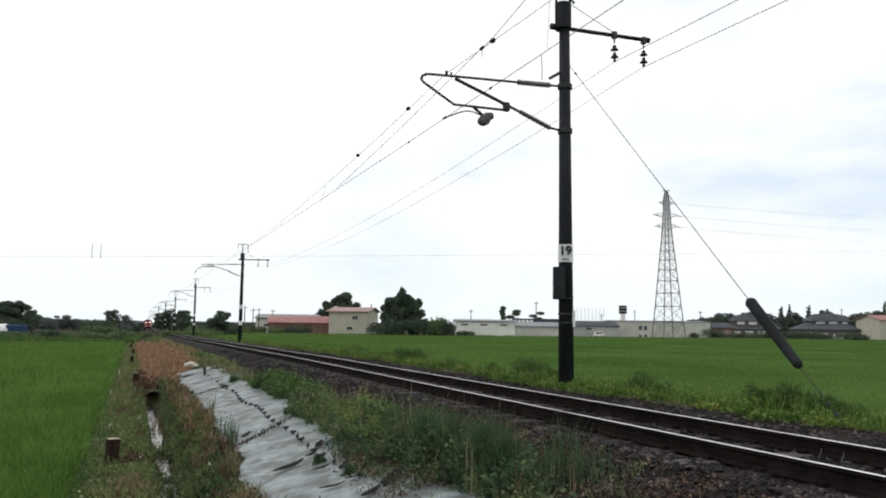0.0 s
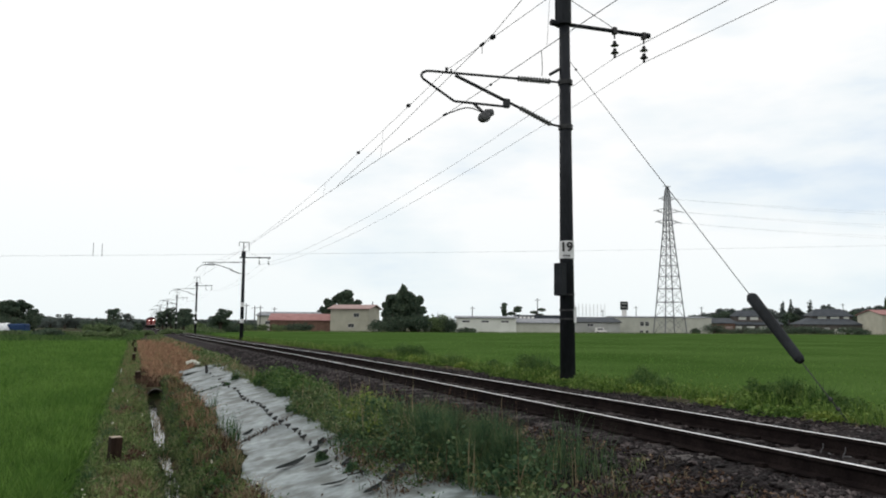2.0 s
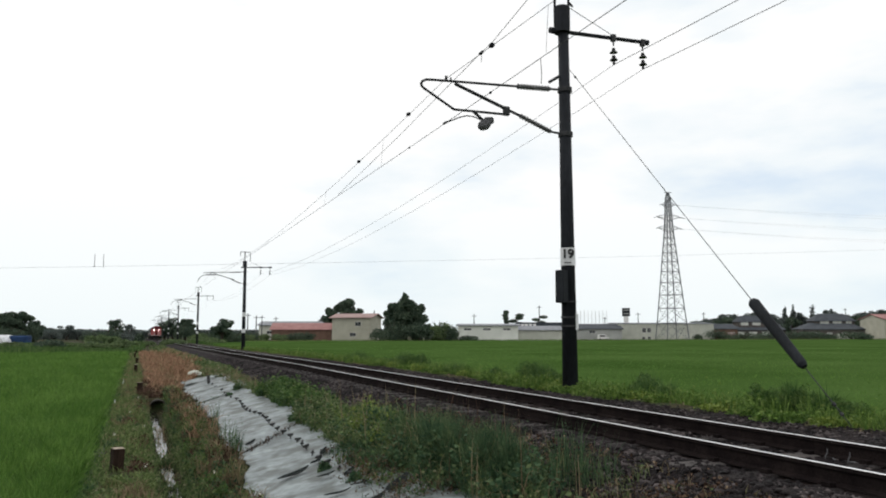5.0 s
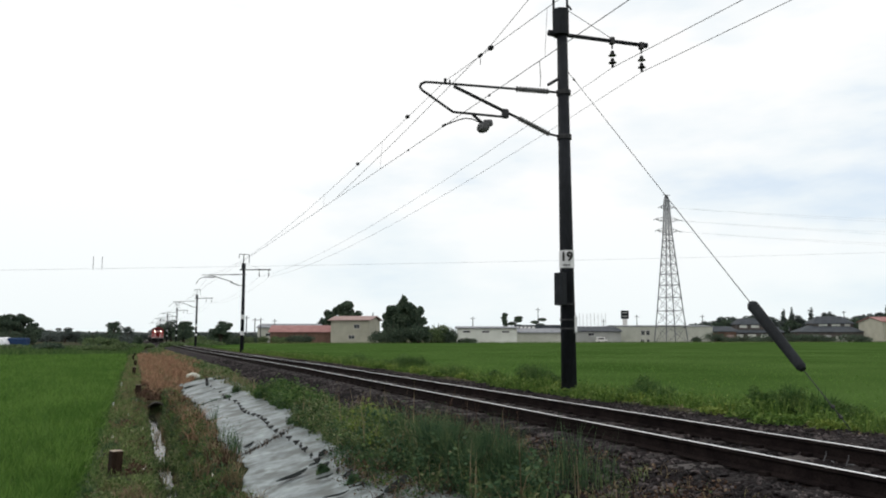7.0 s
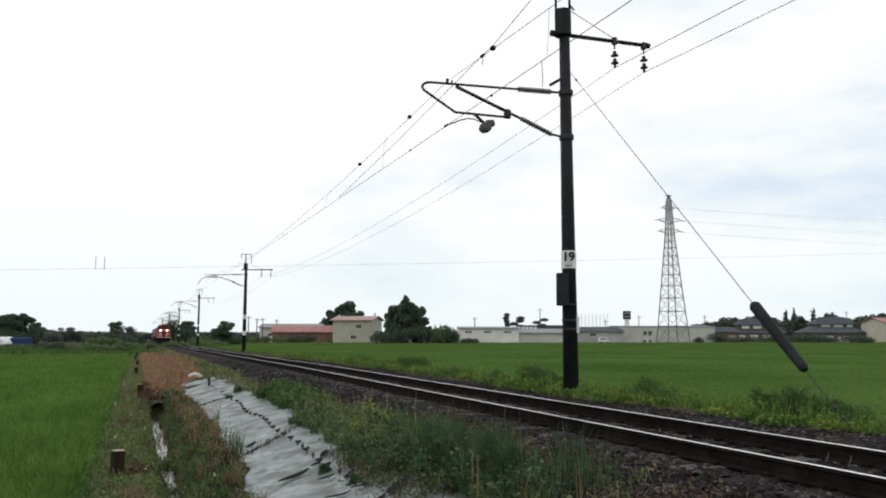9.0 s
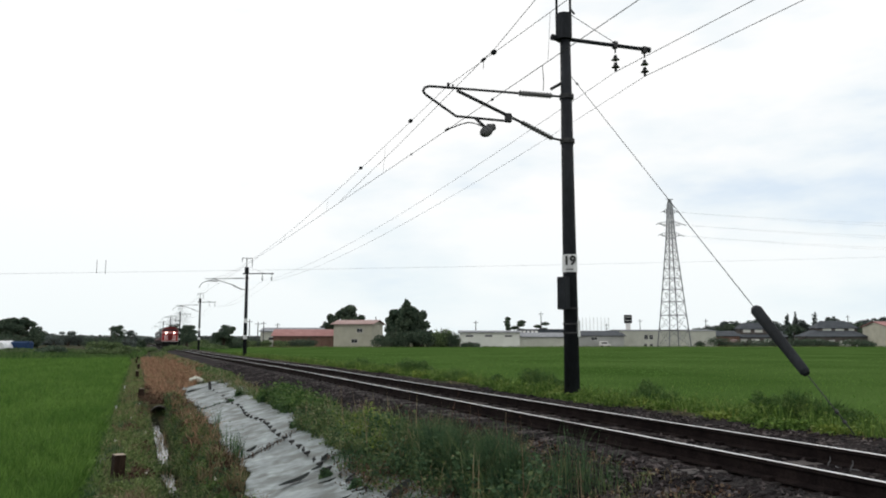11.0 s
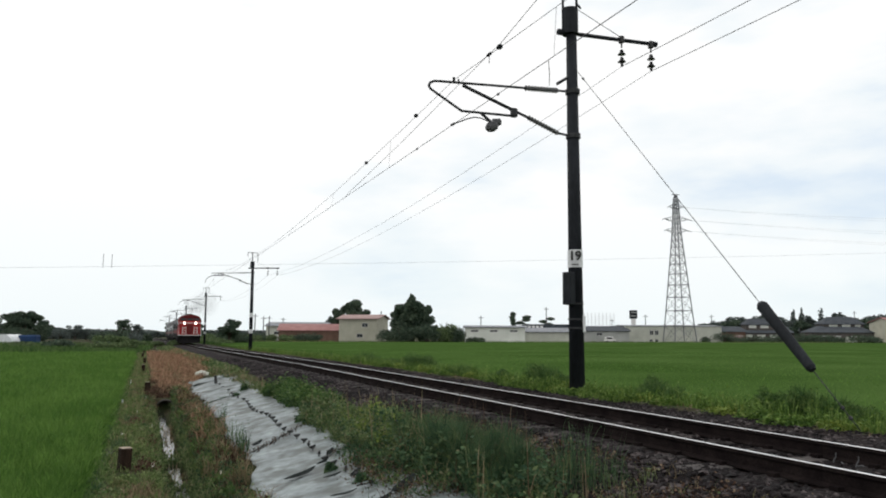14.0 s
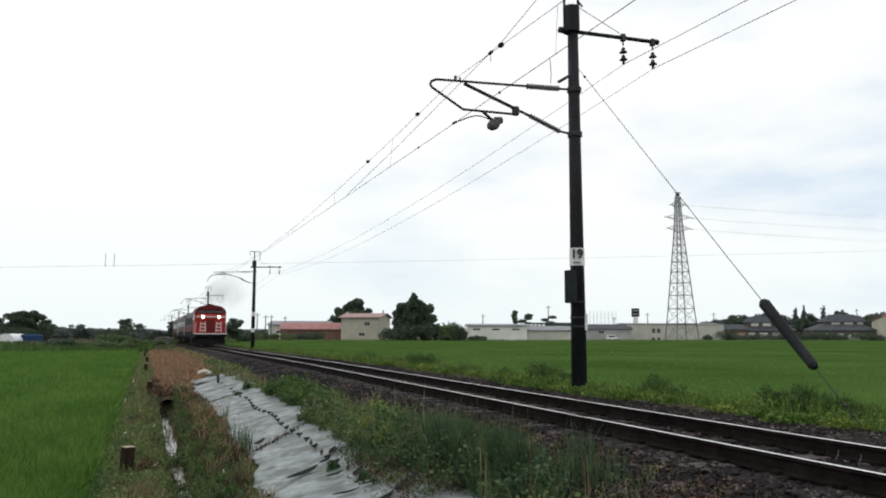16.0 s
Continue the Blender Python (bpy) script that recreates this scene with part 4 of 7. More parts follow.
weed_patch("bank_leaves", 2.74, 3.3, 5.6, 10.5, 1500, (0.12, 0.36), 0.005, "deep", "dark leafy weeds on the railway bank", keep=patchy(68, -0.1, 1.4), leaf=7000, leaf_size=0.05, power=1.0)
weed_patch("bank_leaves", 2.72, 3.35, 8.8, 11.4, 900, (0.14, 0.30), 0.005, "lush", "bright leafy weeds on the railway bank", keep=patchy(69, -0.1, 1.4), leaf=7000, leaf_size=0.030, power=1.0)
weed_patch("seed_stalks", 2.9, 3.7, 6.2, 9.2, 260, (0.30, 0.62), 0.004, "litter", "tall thin brown seed stalks at the ballast edge", lean=(0.02, 0.25), leaf=500, leaf_size=0.018, power=1.0)
weed_patch("seed_stalks", 2.6, 3.6, 5.5, 13, 170, (0.25, 0.55), 0.005, "dry", "thin brown seed stalks at the ballast edge", lean=(0.02, 0.25), leaf=200, leaf_size=0.02, power=1.1)
weed_patch("seed_stalks", 2.9, 4.3, 3.4, 11, 2200, (0.05, 0.20), 0.005, "dry", "withered weeds among the ballast", keep=patchy(71, 0.2, 2.2), leaf=400, leaf_size=0.022, power=1.1)
weed_patch("ballast_weeds", 2.9, 4.2, 3.4, 9.5, 2200, (0.05, 0.20), 0.005, "grass", "small green weeds among the ballast", keep=patchy(72, 0.2, 2.4), leaf=700, leaf_size=0.024, power=1.1)
weed_patch("sheet_weeds", 2.25, 2.75, 5.6, 9.6, 2200, (0.05, 0.20), 0.006, "deep", "dark weeds spilling over the sheet", keep=patchy(74, 0.15, 1.6), leaf=700, leaf_size=0.03, power=1.0)
weed_patch("sheet_weeds", 1.9, 2.65, 6.0, 9.5, 900, (0.06, 0.20), 0.006, "deep", "weeds growing up through the sheet", keep=patchy(73, 0.40, 2.0), leaf=0, power=1.0)
# dead leaves and stalks over the shoulder, and on the sheet under the weeds
n = 5200
x, y = rng.uniform(3.1, 4.35, n), 4 + 9 * rng.uniform(0, 1, n) ** 1.2
ok = patchy(76, -0.1, 1.8)(x, y)
x, y = x[ok], y[ok]
loose("leaf_litter", *leaf_mesh(np.stack([x, y, np.interp(x, bx, bz) + rng.uniform(0.015, 0.06, len(x))], 1), rng.uniform(0.018, 0.045, len(x))), M["litter"], label="brown dead leaves among the ballast", category="leaf litter", kind="stuff")
weed_patch("dead_stalks", 3.1, 4.1, 4.5, 11, 900, (0.06, 0.24), 0.004, "litter", "thin reddish brown stalks among the ballast", lean=(0.05, 0.6), keep=patchy(77, 0.0, 1.8), leaf=1600, leaf_size=0.022, power=1.0)
weed_patch("dead_runners", 2.2, 2.85, 6.3, 9.6, 1500, (0.05, 0.18), 0.005, "litter", "brown dead growth lying on the sheet", lean=(0.6, 1.3), keep=patchy(78, -0.05, 1.9), leaf=900, leaf_size=0.03, power=1.0)
weed_patch("sheet_weeds", 2.05, 2.7, 6.2, 9.0, 1100, (0.03, 0.13), 0.005, "litter", "brown growth matted over the sheet", lean=(0.4, 1.2), keep=patchy(80, 0.0, 2.4), leaf=1200, leaf_size=0.025, power=1.0)
weed_patch("sheet_weeds", 2.15, 2.75, 6.2, 9.0, 800, (0.04, 0.14), 0.005, "verge_dark", "thin weeds over the sheet", keep=patchy(82, 0.1, 2.4), leaf=1400, leaf_size=0.028, power=1.0)
weed_patch("sheet_weeds", 2.25, 2.8, 6.4, 9.4, 900, (0.06, 0.18), 0.005, "deep", "sparse weeds growing up through the sheet", keep=patchy(79, 0.1, 1.9), leaf=500, leaf_size=0.03, power=1.0)
# the verge beyond the track
weed_patch("verge_grass", 8.25, 11.6, 2.5, 75, 30000, (0.14, 0.36), 0.010, "verge", "bright green grass on the far verge", leaf=26000, leaf_size=0.045, power=1.5)
weed_patch("verge_grass", 8.0, 8.8, 2.5, 60, 700, (0.04, 0.10), 0.010, "dry", "dry grass at the edge of the ballast", power=1.5)


weed_patch("verge_grass", 7.75, 8.7, 11.6, 16.5, 2600, (0.08, 0.24), 0.010, "verge", "low leafy weeds round the mast foot", keep=lambda x, y: np.hypot(x - 8.31, y - 13.7) > 0.19, leaf=2600, leaf_size=0.05, power=1.0)


def weed_clump(x, y, h, spread, material, label):
    n = 700
    a, r = rng.uniform(0, 6.28, n), spread * np.sqrt(rng.uniform(0, 1, n))
    px, py = x + np.cos(a) * r, y + np.sin(a) * r
    z0 = float(ground_z(x, y)) - 0.03
    hh = h * rng.uniform(0.35, 1.05, n) ** 1.3 * (1.1 - 0.5 * r / spread)
    pieces = [blade_mesh(px, py, np.full(n, z0), hh, 0.014, rng.uniform(0.05, 0.45, n))]
    k = rng.integers(0, n, 250)
    c = np.stack([px[k], py[k], z0 + hh[k] * rng.uniform(0.1, 0.7, 250)], 1) + rng.normal(0, 0.03, (250, 3))
    pieces.append(leaf_mesh(c, rng.uniform(0.04, 0.08, 250)))
    loose("weed_clump", *joined(pieces), M[material], label=label, category="weeds", group="clumps on the verge")


for x, y, h, s in ((8.7, 15.6, 0.75, 0.38), (9.0, 11.9, 0.62, 0.45), (9.3, 8.9, 0.75, 0.28), (9.7, 8.7, 0.72, 0.30), (9.9, 26.9, 0.8, 0.6),
                   (11.2, 26.8, 0.8, 0.5), (8.6, 20.5, 0.5, 0.5), (10.1, 7.6, 0.55, 0.5), (9.6, 9.9, 0.5, 0.4), (8.9, 32, 0.7, 0.6), (10.2, 36, 0.9, 0.8)):
    weed_clump(x, y, h, s, "verge_dark", "tall tuft of green weeds on the verge")


leafy = {}


def leafy_plant(x, y, h, spread, size, count, material, label):
    """A dome of broad leaves on thin stems, gathered by kind."""
    z0 = float(ground_z(x, y)) - 0.03
    u = rng.normal(size=(count, 3))
    u /= np.linalg.norm(u, axis=1)[:, None]
    u *= rng.uniform(0.45, 1.0, count)[:, None] ** 0.6
    lump = 1 + 0.35 * smooth_noise(u[:, 0] * 2, u[:, 1] * 2 + x, 2.2, int(abs(x * 31 + y * 7)))
    c = np.stack([x + u[:, 0] * spread * lump, y + u[:, 1] * spread * lump, z0 + 0.03 + np.abs(u[:, 2]) * h * lump], 1)
    n = count // 10
    a = rng.uniform(0, 6.28, n)
    r = spread * 0.8 * np.sqrt(rng.uniform(0, 1, n))
    stems = blade_mesh(x + np.cos(a) * r, y + np.sin(a) * r, np.full(n, z0), h * rng.uniform(0.5, 1.15, n), 0.007, rng.uniform(0.05, 0.4, n))
    leafy.setdefault((material, label), []).extend([stems, leaf_mesh(c, rng.uniform(0.6, 1.3, count) * size)])


for x, y, h, s, mat_ in ((2.95, 14.6, 0.30, 0.24, "verge_dark"), (3.15, 15.6, 0.34, 0.28, "verge_dark"), (3.05, 16.8, 0.34, 0.28, "verge_dark"), (3.30, 16.4, 0.30, 0.24, "grass"), (2.85, 13.6, 0.24, 0.20, "grass"),
                         (2.95, 9.0, 0.26, 0.20, "deep"), (2.84, 7.9, 0.20, 0.13, "grass"), (2.80, 8.9, 0.20, 0.14, "lush"), (2.95, 12.4, 0.26, 0.22, "grass"),
                         (2.98, 7.3, 0.26, 0.18, "grass"), (2.85, 6.9, 0.22, 0.17, "deep"), (2.03, 8.62, 0.13, 0.07, "deep"), (2.12, 7.7, 0.12, 0.07, "deep"),
                         (2.16, 19.2, 0.10, 0.13, "deep"), (2.46, 20.2, 0.20, 0.10, "deep"), (2.48, 12.6, 0.10, 0.14, "deep"), (2.62, 12.2, 0.16, 0.16, "verge_dark")):
    leafy_plant(x, y, h, s, 0.055 if y < 12 else 0.075, int(900 * s / 0.25), mat_, "low plants with broad green leaves on the bank")
for x, y, h, s in ((9.25, 12.4, 0.40, 0.34), (9.35, 8.9, 0.46, 0.30), (9.85, 8.4, 0.36, 0.30), (8.9, 15.2, 0.36, 0.34), (9.0, 18.6, 0.26, 0.4), (9.2, 25.6, 0.5, 0.6), (9.5, 27.5, 0.45, 0.6), (8.85, 16.4, 0.5, 0.3), (9.2, 9.4, 0.4, 0.3), (9.8, 31, 0.4, 0.6)):
    leafy_plant(x, y, h, s, 0.042, int(5200 * s / 0.5), "verge_dark", "green bushy weeds on the verge")
for k in range(26):
    y = 7.4 + 0.62 * k * (1 + 0.02 * k)
    leafy_plant(8.28 + rng.uniform(-0.12, 0.3), y, rng.uniform(0.10, 0.20), rng.uniform(0.26, 0.45), 0.05, 800, "verge" if k % 3 else "lush", "creeping yellow-green plants at the ballast edge")

for k in range(34):
    on_path = k % 2
    x, y = (rng.uniform(-0.30, 0.24) if on_path else rng.uniform(0.82, 1.0 if k < 12 else 1.24)), 5.5 + 14 * (k / 34) + rng.uniform(-0.3, 0.3)
    leafy_plant(x, y, rng.uniform(0.08, 0.15) if on_path else rng.uniform(0.14, 0.30), rng.uniform(0.09, 0.16), 0.035, 190, ("verge_dark", "grass", "verge_dark", "scrub", "verge_dark", "litter")[k % 6],
                "low leafy weeds beside the ditch")
for (material, label), pieces in leafy.items():
    loose("leafy_weeds", *joined(pieces), M[material], label=label, category="weeds", kind="stuff")

# ---- ditch water, sheet, pegs and posts ----
wy = np.arange(-9.0, 22.6, 0.12)
w_mid_x = 0.55 - 0.004 * wy + 0.012 * np.sin(wy * 1.3)
w_half = 0.070 + 0.018 * np.sin(wy * 2.7) + 0.025 * np.clip((wy - 13) / 3, 0, 1)
wx0, wx1 = w_mid_x - w_half, w_mid_x + w_half
wv = np.concatenate([np.stack([wx0, wy, np.full(len(wy), -1.0)], 1), np.stack([wx1, wy, np.full(len(wy), -1.0)], 1)])
k = np.arange(len(wy) - 1)
loose("ditch_water", wv, np.stack([k, k + len(wy), k + len(wy) + 1, k + 1], 1), M["water"], label="still shallow water in the ditch", category="water", kind="structure")
# the mouth of a pipe at the head of the ditch
bm = bmesh.new()
rims = [[bm.verts.new((r * math.cos(a * math.pi / 10), y, r * math.sin(a * math.pi / 10))) for a in range(20)] for r, y in ((0.20, 2.2), (0.20, 0.0), (0.222, 0.0), (0.222, 2.2))]
for r0, r1 in zip(rims, rims[1:]):
    for i in range(20):
        bm.faces.new((r0[i], r0[(i + 1) % 20], r1[(i + 1) % 20], r1[i]))
bm.faces.new(rims[0])
culvert = part("culvert_pipe", bm, M["pipe"], smooth=False)
culvert.matrix_basis = pose(0.60, 21.10, -0.93)
tagged(culvert, "dark mouth of a concrete pipe in the ditch", "pipe")


def sheet_piece(y0, y1, seed, lift, rough=1.0, shear=1.2):
    """A weed-control sheet lying in folds on the bank, with sparse sharp creases."""
    ys = np.arange(y0, y1 + 0.01, 0.06)
    us = np.linspace(0, 1, 34)
    U, Y = np.meshgrid(us, ys)
    x0 = np.interp(Y, [-5, 9.5, 11.4, 26], [1.16, 1.16, 1.38, 1.40]) + 0.05 * np.sin(Y * 1.3) + 0.04 * np.sin(Y * 4.7 + 1) + 0.02 * np.sin(Y * 11.3)
    x1 = sheet_edge(Y) + 0.22
    X = x0 + (x1 - x0) * U
    Y = Y + shear * (X - 2.0)
    Z = ground_z(X, Y) + lift + 0.040 + rough * (0.009 * smooth_noise(X, Y, 1.7, seed) + 0.004 * smooth_noise(X, Y, 5.5, seed + 1))
    r = np.random.default_rng(seed)
    for k in range(int(2.6 * (y1 - y0))):
        a, cx, cy = r.uniform(0, math.pi), r.uniform(1.3, 2.7), r.uniform(y0, y1)
        across = (X - cx) * math.cos(a) + (Y - cy) * math.sin(a) + 0.03 * np.sin(9 * Y)
        along = -(X - cx) * math.sin(a) + (Y - cy) * math.cos(a)
        Z = Z + rough * r.uniform(-0.012, 0.030) * np.exp(-np.abs(across) / r.uniform(0.03, 0.07)) * np.exp(-(along / r.uniform(0.25, 0.8)) ** 2)
    Z = np.maximum(Z, ground_z(X, Y) + lift + 0.012)
    ob = loose("weed_sheet", np.stack([X.ravel(), Y.ravel(), Z.ravel()], 1),
               (lambda i: np.stack([i[:-1, :-1], i[:-1, 1:], i[1:, 1:], i[1:, :-1]], -1).reshape(-1, 4))(np.arange(X.size).reshape(X.shape)),
               M["sheet"], smooth=True, label="creased grey-white plastic sheet pinned on the bank", category="plastic sheet", group="sheets on the bank")
    solid = ob.modifiers.new("thickness", "SOLIDIFY")
    solid.thickness = 0.006
    return ob


sheet_piece(-5.0, 11.95, 81, 0.0, 1.0)
sheet_piece(11.75, 19.6, 83, 0.012, 1.2)
sheet_piece(19.4, 25.6, 85, 0.024, 2.2, 0.6)
sheet_piece(25.0, 26.6, 87, 0.080, 3.0, 0.6)

# earth and weeds in the seams between the sheets
for y in (11.7, 19.5):
    n = 150 if y < 15 else 90
    x = np.clip(rng.normal(1.95, 0.32, n), 1.3, 2.75)
    yy = y + (x - 2.0) * 1.2 + rng.normal(0, 0.06, n)
    v, f = blade_mesh(x, yy, ground_z(x, yy) + 0.03, rng.uniform(0.03, 0.12, n), 0.010, rng.uniform(0.3, 1.0, n))
    loose("seam_weeds", v, f, M["litter" if y < 15 else "deep"], label="withered weeds in the seam of the sheet", category="weeds", kind="stuff")

bm = rod(bmesh.new(), (0, 0, -0.05), (0, 0, 0.030), 0.009)
rod(bm, (-0.036, -0.02, 0.032), (0.036, 0.02, 0.040), 0.016)
rod(bm, (0, 0, 0.012), (0, 0, 0.022), 0.028)
peg = part("sheet_peg", bm, M["peg"])
tagged(peg, "black plastic peg pinning the sheet", "peg", "pegs along the sheet")
peg_y = [7.42, 7.86, 8.3, 8.75, 9.16, 9.6, 10.1, 10.45, 10.8, 11.25, 11.7, 12.1, 12.5, 13.0, 13.45, 13.9, 14.3, 14.75, 15.2, 15.6, 16.1, 16.6, 17.1, 17.7, 18.4, 19.1, 19.9, 20.9, 22.0, 23.2, 24.2]
for i, y in enumerate(peg_y):
    x = 2.12 + 0.03 * math.sin(y * 1.9)
    m = pose(x, y, float(ground_z(x, y)) + 0.06, rng.uniform(-12, 12), rng.uniform(-12, 12), rng.uniform(-50, 50))
    if i == 0:
        peg.matrix_basis = m
    else:
        copy_thing(peg, m)
weed_patch("dead_runners", 2.15, 2.75, 6.4, 9.4, 420, (0.05, 0.16), 0.005, "dry", "thin dead runners lying on the sheet", lean=(0.6, 1.2), power=1.0)
# tears and curled flaps in the near sheet
for x, y, s, a in ((1.71, 8.74, 0.20, 20), (2.03, 9.05, 0.10, 35), (2.22, 9.5, 0.12, 60), (2.4, 8.5, 0.14, 10), (1.95, 8.2, 0.10, 5), (2.15, 8.0, 0.12, 50), (2.1, 7.4, 0.10, -20), (1.62, 11.6, 0.12, 45), (1.85, 7.3, 0.13, -15), (2.05, 6.7, 0.12, 30), (1.75, 6.2, 0.16, 10), (2.35, 7.0, 0.2, 40)):
    bm = bmesh.new()
    g = bmesh.ops.create_grid(bm, x_segments=6, y_segments=3, size=1.0)["verts"]
    for q in g:
        q.co = Vector((q.co.x * s, q.co.y * s * 0.34 * (1 - q.co.x * q.co.x * 0.8), 0.012 + 0.05 * max(0, q.co.x) ** 2 * s * 4))
    flap = part("sheet_flap", bm, M["tear"])
    flap.modifiers.new("thickness", "SOLIDIFY").thickness = 0.004
    flap.matrix_basis = pose(x, y, float(ground_z(x, y)) + 0.062, 0, -9, a)
    tagged(flap, "dark curled tear in the plastic sheet", "sheet flap")

for x, y, h, tilt in ((-0.15, 10.1, 0.30, 1.5), (0.17, 22.8, 0.36, -1), (0.05, 35.1, 0.40, 2), (0.13, 47, 0.40, 0), (0.0, 60, 0.45, 1), (0.1, 74, 0.4, 0)):
    post = thing("wooden_post", (x, y, float(ground_z(x, y)) - 0.04), rng.uniform(-20, 20), "short weathered dark wooden post beside the path", "post", "posts along the path")
    part("post_body", box(bmesh.new(), (-0.066, -0.062, 0), (0.066, 0.062, h), 0.008, pose(0, 0, 0, tilt, tilt, 0)), M["post"], post)
    part("post_top", box(bmesh.new(), (-0.062, -0.058, h), (0.062, 0.058, h + 0.006), 0.002, pose(0, 0, 0, tilt, tilt, 0)), M["post_top"], post, "pale weathered end grain")
stake = part("stake", rod(bmesh.new(), (2.06, 23.6, -0.56), (2.03, 23.6, -0.24), 0.045, 0.04), M["peg"])
tagged(stake, "short thick dark stake standing in the sheet", "stake")
# a pale cover stone and white scraps by the path
bm = bmesh.new()
for cx, cy, cz, rx, rz in ((0, 0, 0.10, 0.27, 0.15), (0.24, -0.1, 0.06, 0.18, 0.10)):
    lump = bmesh.ops.create_icosphere(bm, subdivisions=3, radius=1.0)["verts"]
    for q in lump:
        k = 1 + 0.22 * noise.noise(q.co * 2.1 + Vector((cx * 9, 0, 0)))
        q.co = Vector((cx + q.co.x * rx * k, cy + q.co.y * rx * 0.8 * k, cz + q.co.z * rz * k))
sack = part("white_sack", bm, M["wall_cream"], smooth=True)
sack.matrix_basis = pose(2.05, 29.6, float(ground_z(2.05, 29.6)) + 0.02, 0, 0, 15) @ Matrix.Scale(0.85, 4)
tagged(sack, "crumpled whitish sack in the dead grass", "sack")
for x, y, z in ((-0.33, 27.0, -0.50), (-0.40, 19.5, -0.55)):
    stake = part("stake", rod(bmesh.new(), (x, y, -0.75), (x + 0.02, y, z), 0.009), M["plate"])
    tagged(stake, "thin pale stake at the paddy edge", "stake", "stakes by the path")

# ---- overhead line ----
POLE_X, POLE_Y, SPAN = 8.31, 13.70, 51.56


def mast(number=None, detail=True, top=7.46, cross=7.50, arm=6.15):
    """An overhead-line mast: the origin is at its foot on rail level; the track lies towards -x."""
    root = thing("overhead_line_mast", label="tall dark steel railway mast with insulated bracket arms", category="mast", group="masts beside the track")
    sides = 18 if detail else 10
    part("pole", rod(bmesh.new(), (0.01, 0, -0.5), (-0.01, 0, top), 0.165, 0.112, sides), M["pole"], root, smooth=True)
    part("collar", rod(bmesh.new(), (-0.04, 0, cross - 0.07), (-0.04, 0, cross + 0.50), 0.175, None, sides), M["pole"], root, "wide dark sleeve")
    bm = rod(bmesh.new(), (-0.30, 0, cross - 0.05), (2.18, 0, cross + 0.035), 0.045, None, 8)
    rod(bm, (-0.34, 0, cross - 0.05), (-0.24, 0, cross - 0.05), 0.07)
    rod(bm, (2.12, 0, cross + 0.035), (2.20, 0, cross + 0.035), 0.065)
    crossarm = part("crossarm", bm, M["pole"], root)
    for x in (1.27, 2.05):
        bm = rod(bmesh.new(), (x, 0, cross + 0.08), (x, 0, cross - 0.17), 0.018)
        box(bm, (x - 0.05, -0.05, cross - 0.07), (x + 0.05, 0.05, cross + 0.09), 0.01)
        for dz in (-0.30, -0.47):
            rod(bm, (x, 0, cross + dz - 0.03), (x, 0, cross + dz + 0.04), 0.092, 0.03, 14)
            rod(bm, (x, 0, cross + dz + 0.04), (x, 0, cross + dz + 0.08), 0.045, 0.03, 10)
        rod(bm, (x, 0, cross - 0.50), (x, 0, cross - 0.60), 0.03)
        part("hanging_insulator", bm, M["insulator"], crossarm, "dark disc insulator")
    part("stay", rod(bmesh.new(), (0.10, 0, cross + 0.55), (1.25, 0, cross + 0.07), 0.008, None, 5), M["wire"], root)
    # forked frame above the head
    if detail:
        bm = chain(bmesh.new(), [(-0.21, 0, cross + 0.05), (-0.21, 0, cross + 1.36), (0.13, 0, cross + 1.36), (0.13, 0, cross + 0.05)], 0.026)
        rod(bm, (0.13, 0, cross + 0.66), (0.24, 0, cross + 0.56), 0.022)
    else:
        bm = chain(bmesh.new(), [(-0.42, 0, cross + 0.92), (-0.42, 0, cross + 1.26), (0.40, 0, cross + 1.26), (0.40, 0, cross + 0.52)], 0.028)
        rod(bm, (-0.05, 0, cross + 0.4), (-0.05, 0, cross + 1.28), 0.04)
    part("head_frame", bm, M["pole"], root)
    # bracket towards the track
    a = arm
    if detail:
        bm = chain(bmesh.new(), [(-0.85, 0, a - 0.03), (-3.05, 0, a - 0.145), (-3.16, 0, a - 0.155), (-3.25, 0, a - 0.20), (-3.28, 0, a - 0.27), (-3.23, 0, a - 0.33),
                                 (-2.57, 0, a - 0.70), (-1.41, 0, a - 0.675)], 0.026, 8)
        rod(bm, (-2.55, 0, a - 0.165), (-1.36, 0, a - 0.575), 0.036)
        rod(bm, (-1.36, 0, a - 0.575), (-0.82, 0, a - 0.76), 0.03)
        box(bm, (-1.47, -0.05, a - 0.70), (-1.33, 0.05, a - 0.51), 0.02)
        rod(bm, (-2.74, 0, a - 0.14), (-2.74, 0, a - 0.03), 0.03)
        rod(bm, (-2.64, 0, a - 0.14), (-2.64, 0, a - 0.05), 0.02)
        bracket = part("bracket_arm", bm, M["fitting"], root, "galvanised tube bracket arm")
    else:
        bm = rod(bmesh.new(), (-0.9, 0, a - 0.03), (-3.35, 0, a - 0.14), 0.028, None, 7)
        rod(bm, (-2.75, 0, a - 0.11), (-0.9, 0, a - 0.65), 0.032, None, 7)
        rod(bm, (-3.15, 0, a - 0.30), (-2.35, 0, a - 0.30), 0.045, None, 7)
        rod(bm, (-2.75, 0, a - 0.11), (-2.75, 0, a - 0.30), 0.025, None, 6)
        chain(bm, [(-3.1, 0, a - 0.30), (-3.35, 0, a - 0.36), (-3.55, 0, a - 0.48), (-3.70, 0, a - 0.66), (-3.80, 0, a - 0.90)], 0.026, 6)
        bracket = part("bracket_arm", bm, M["fitting"], root, "galvanised tube bracket arm with a drooping tip")
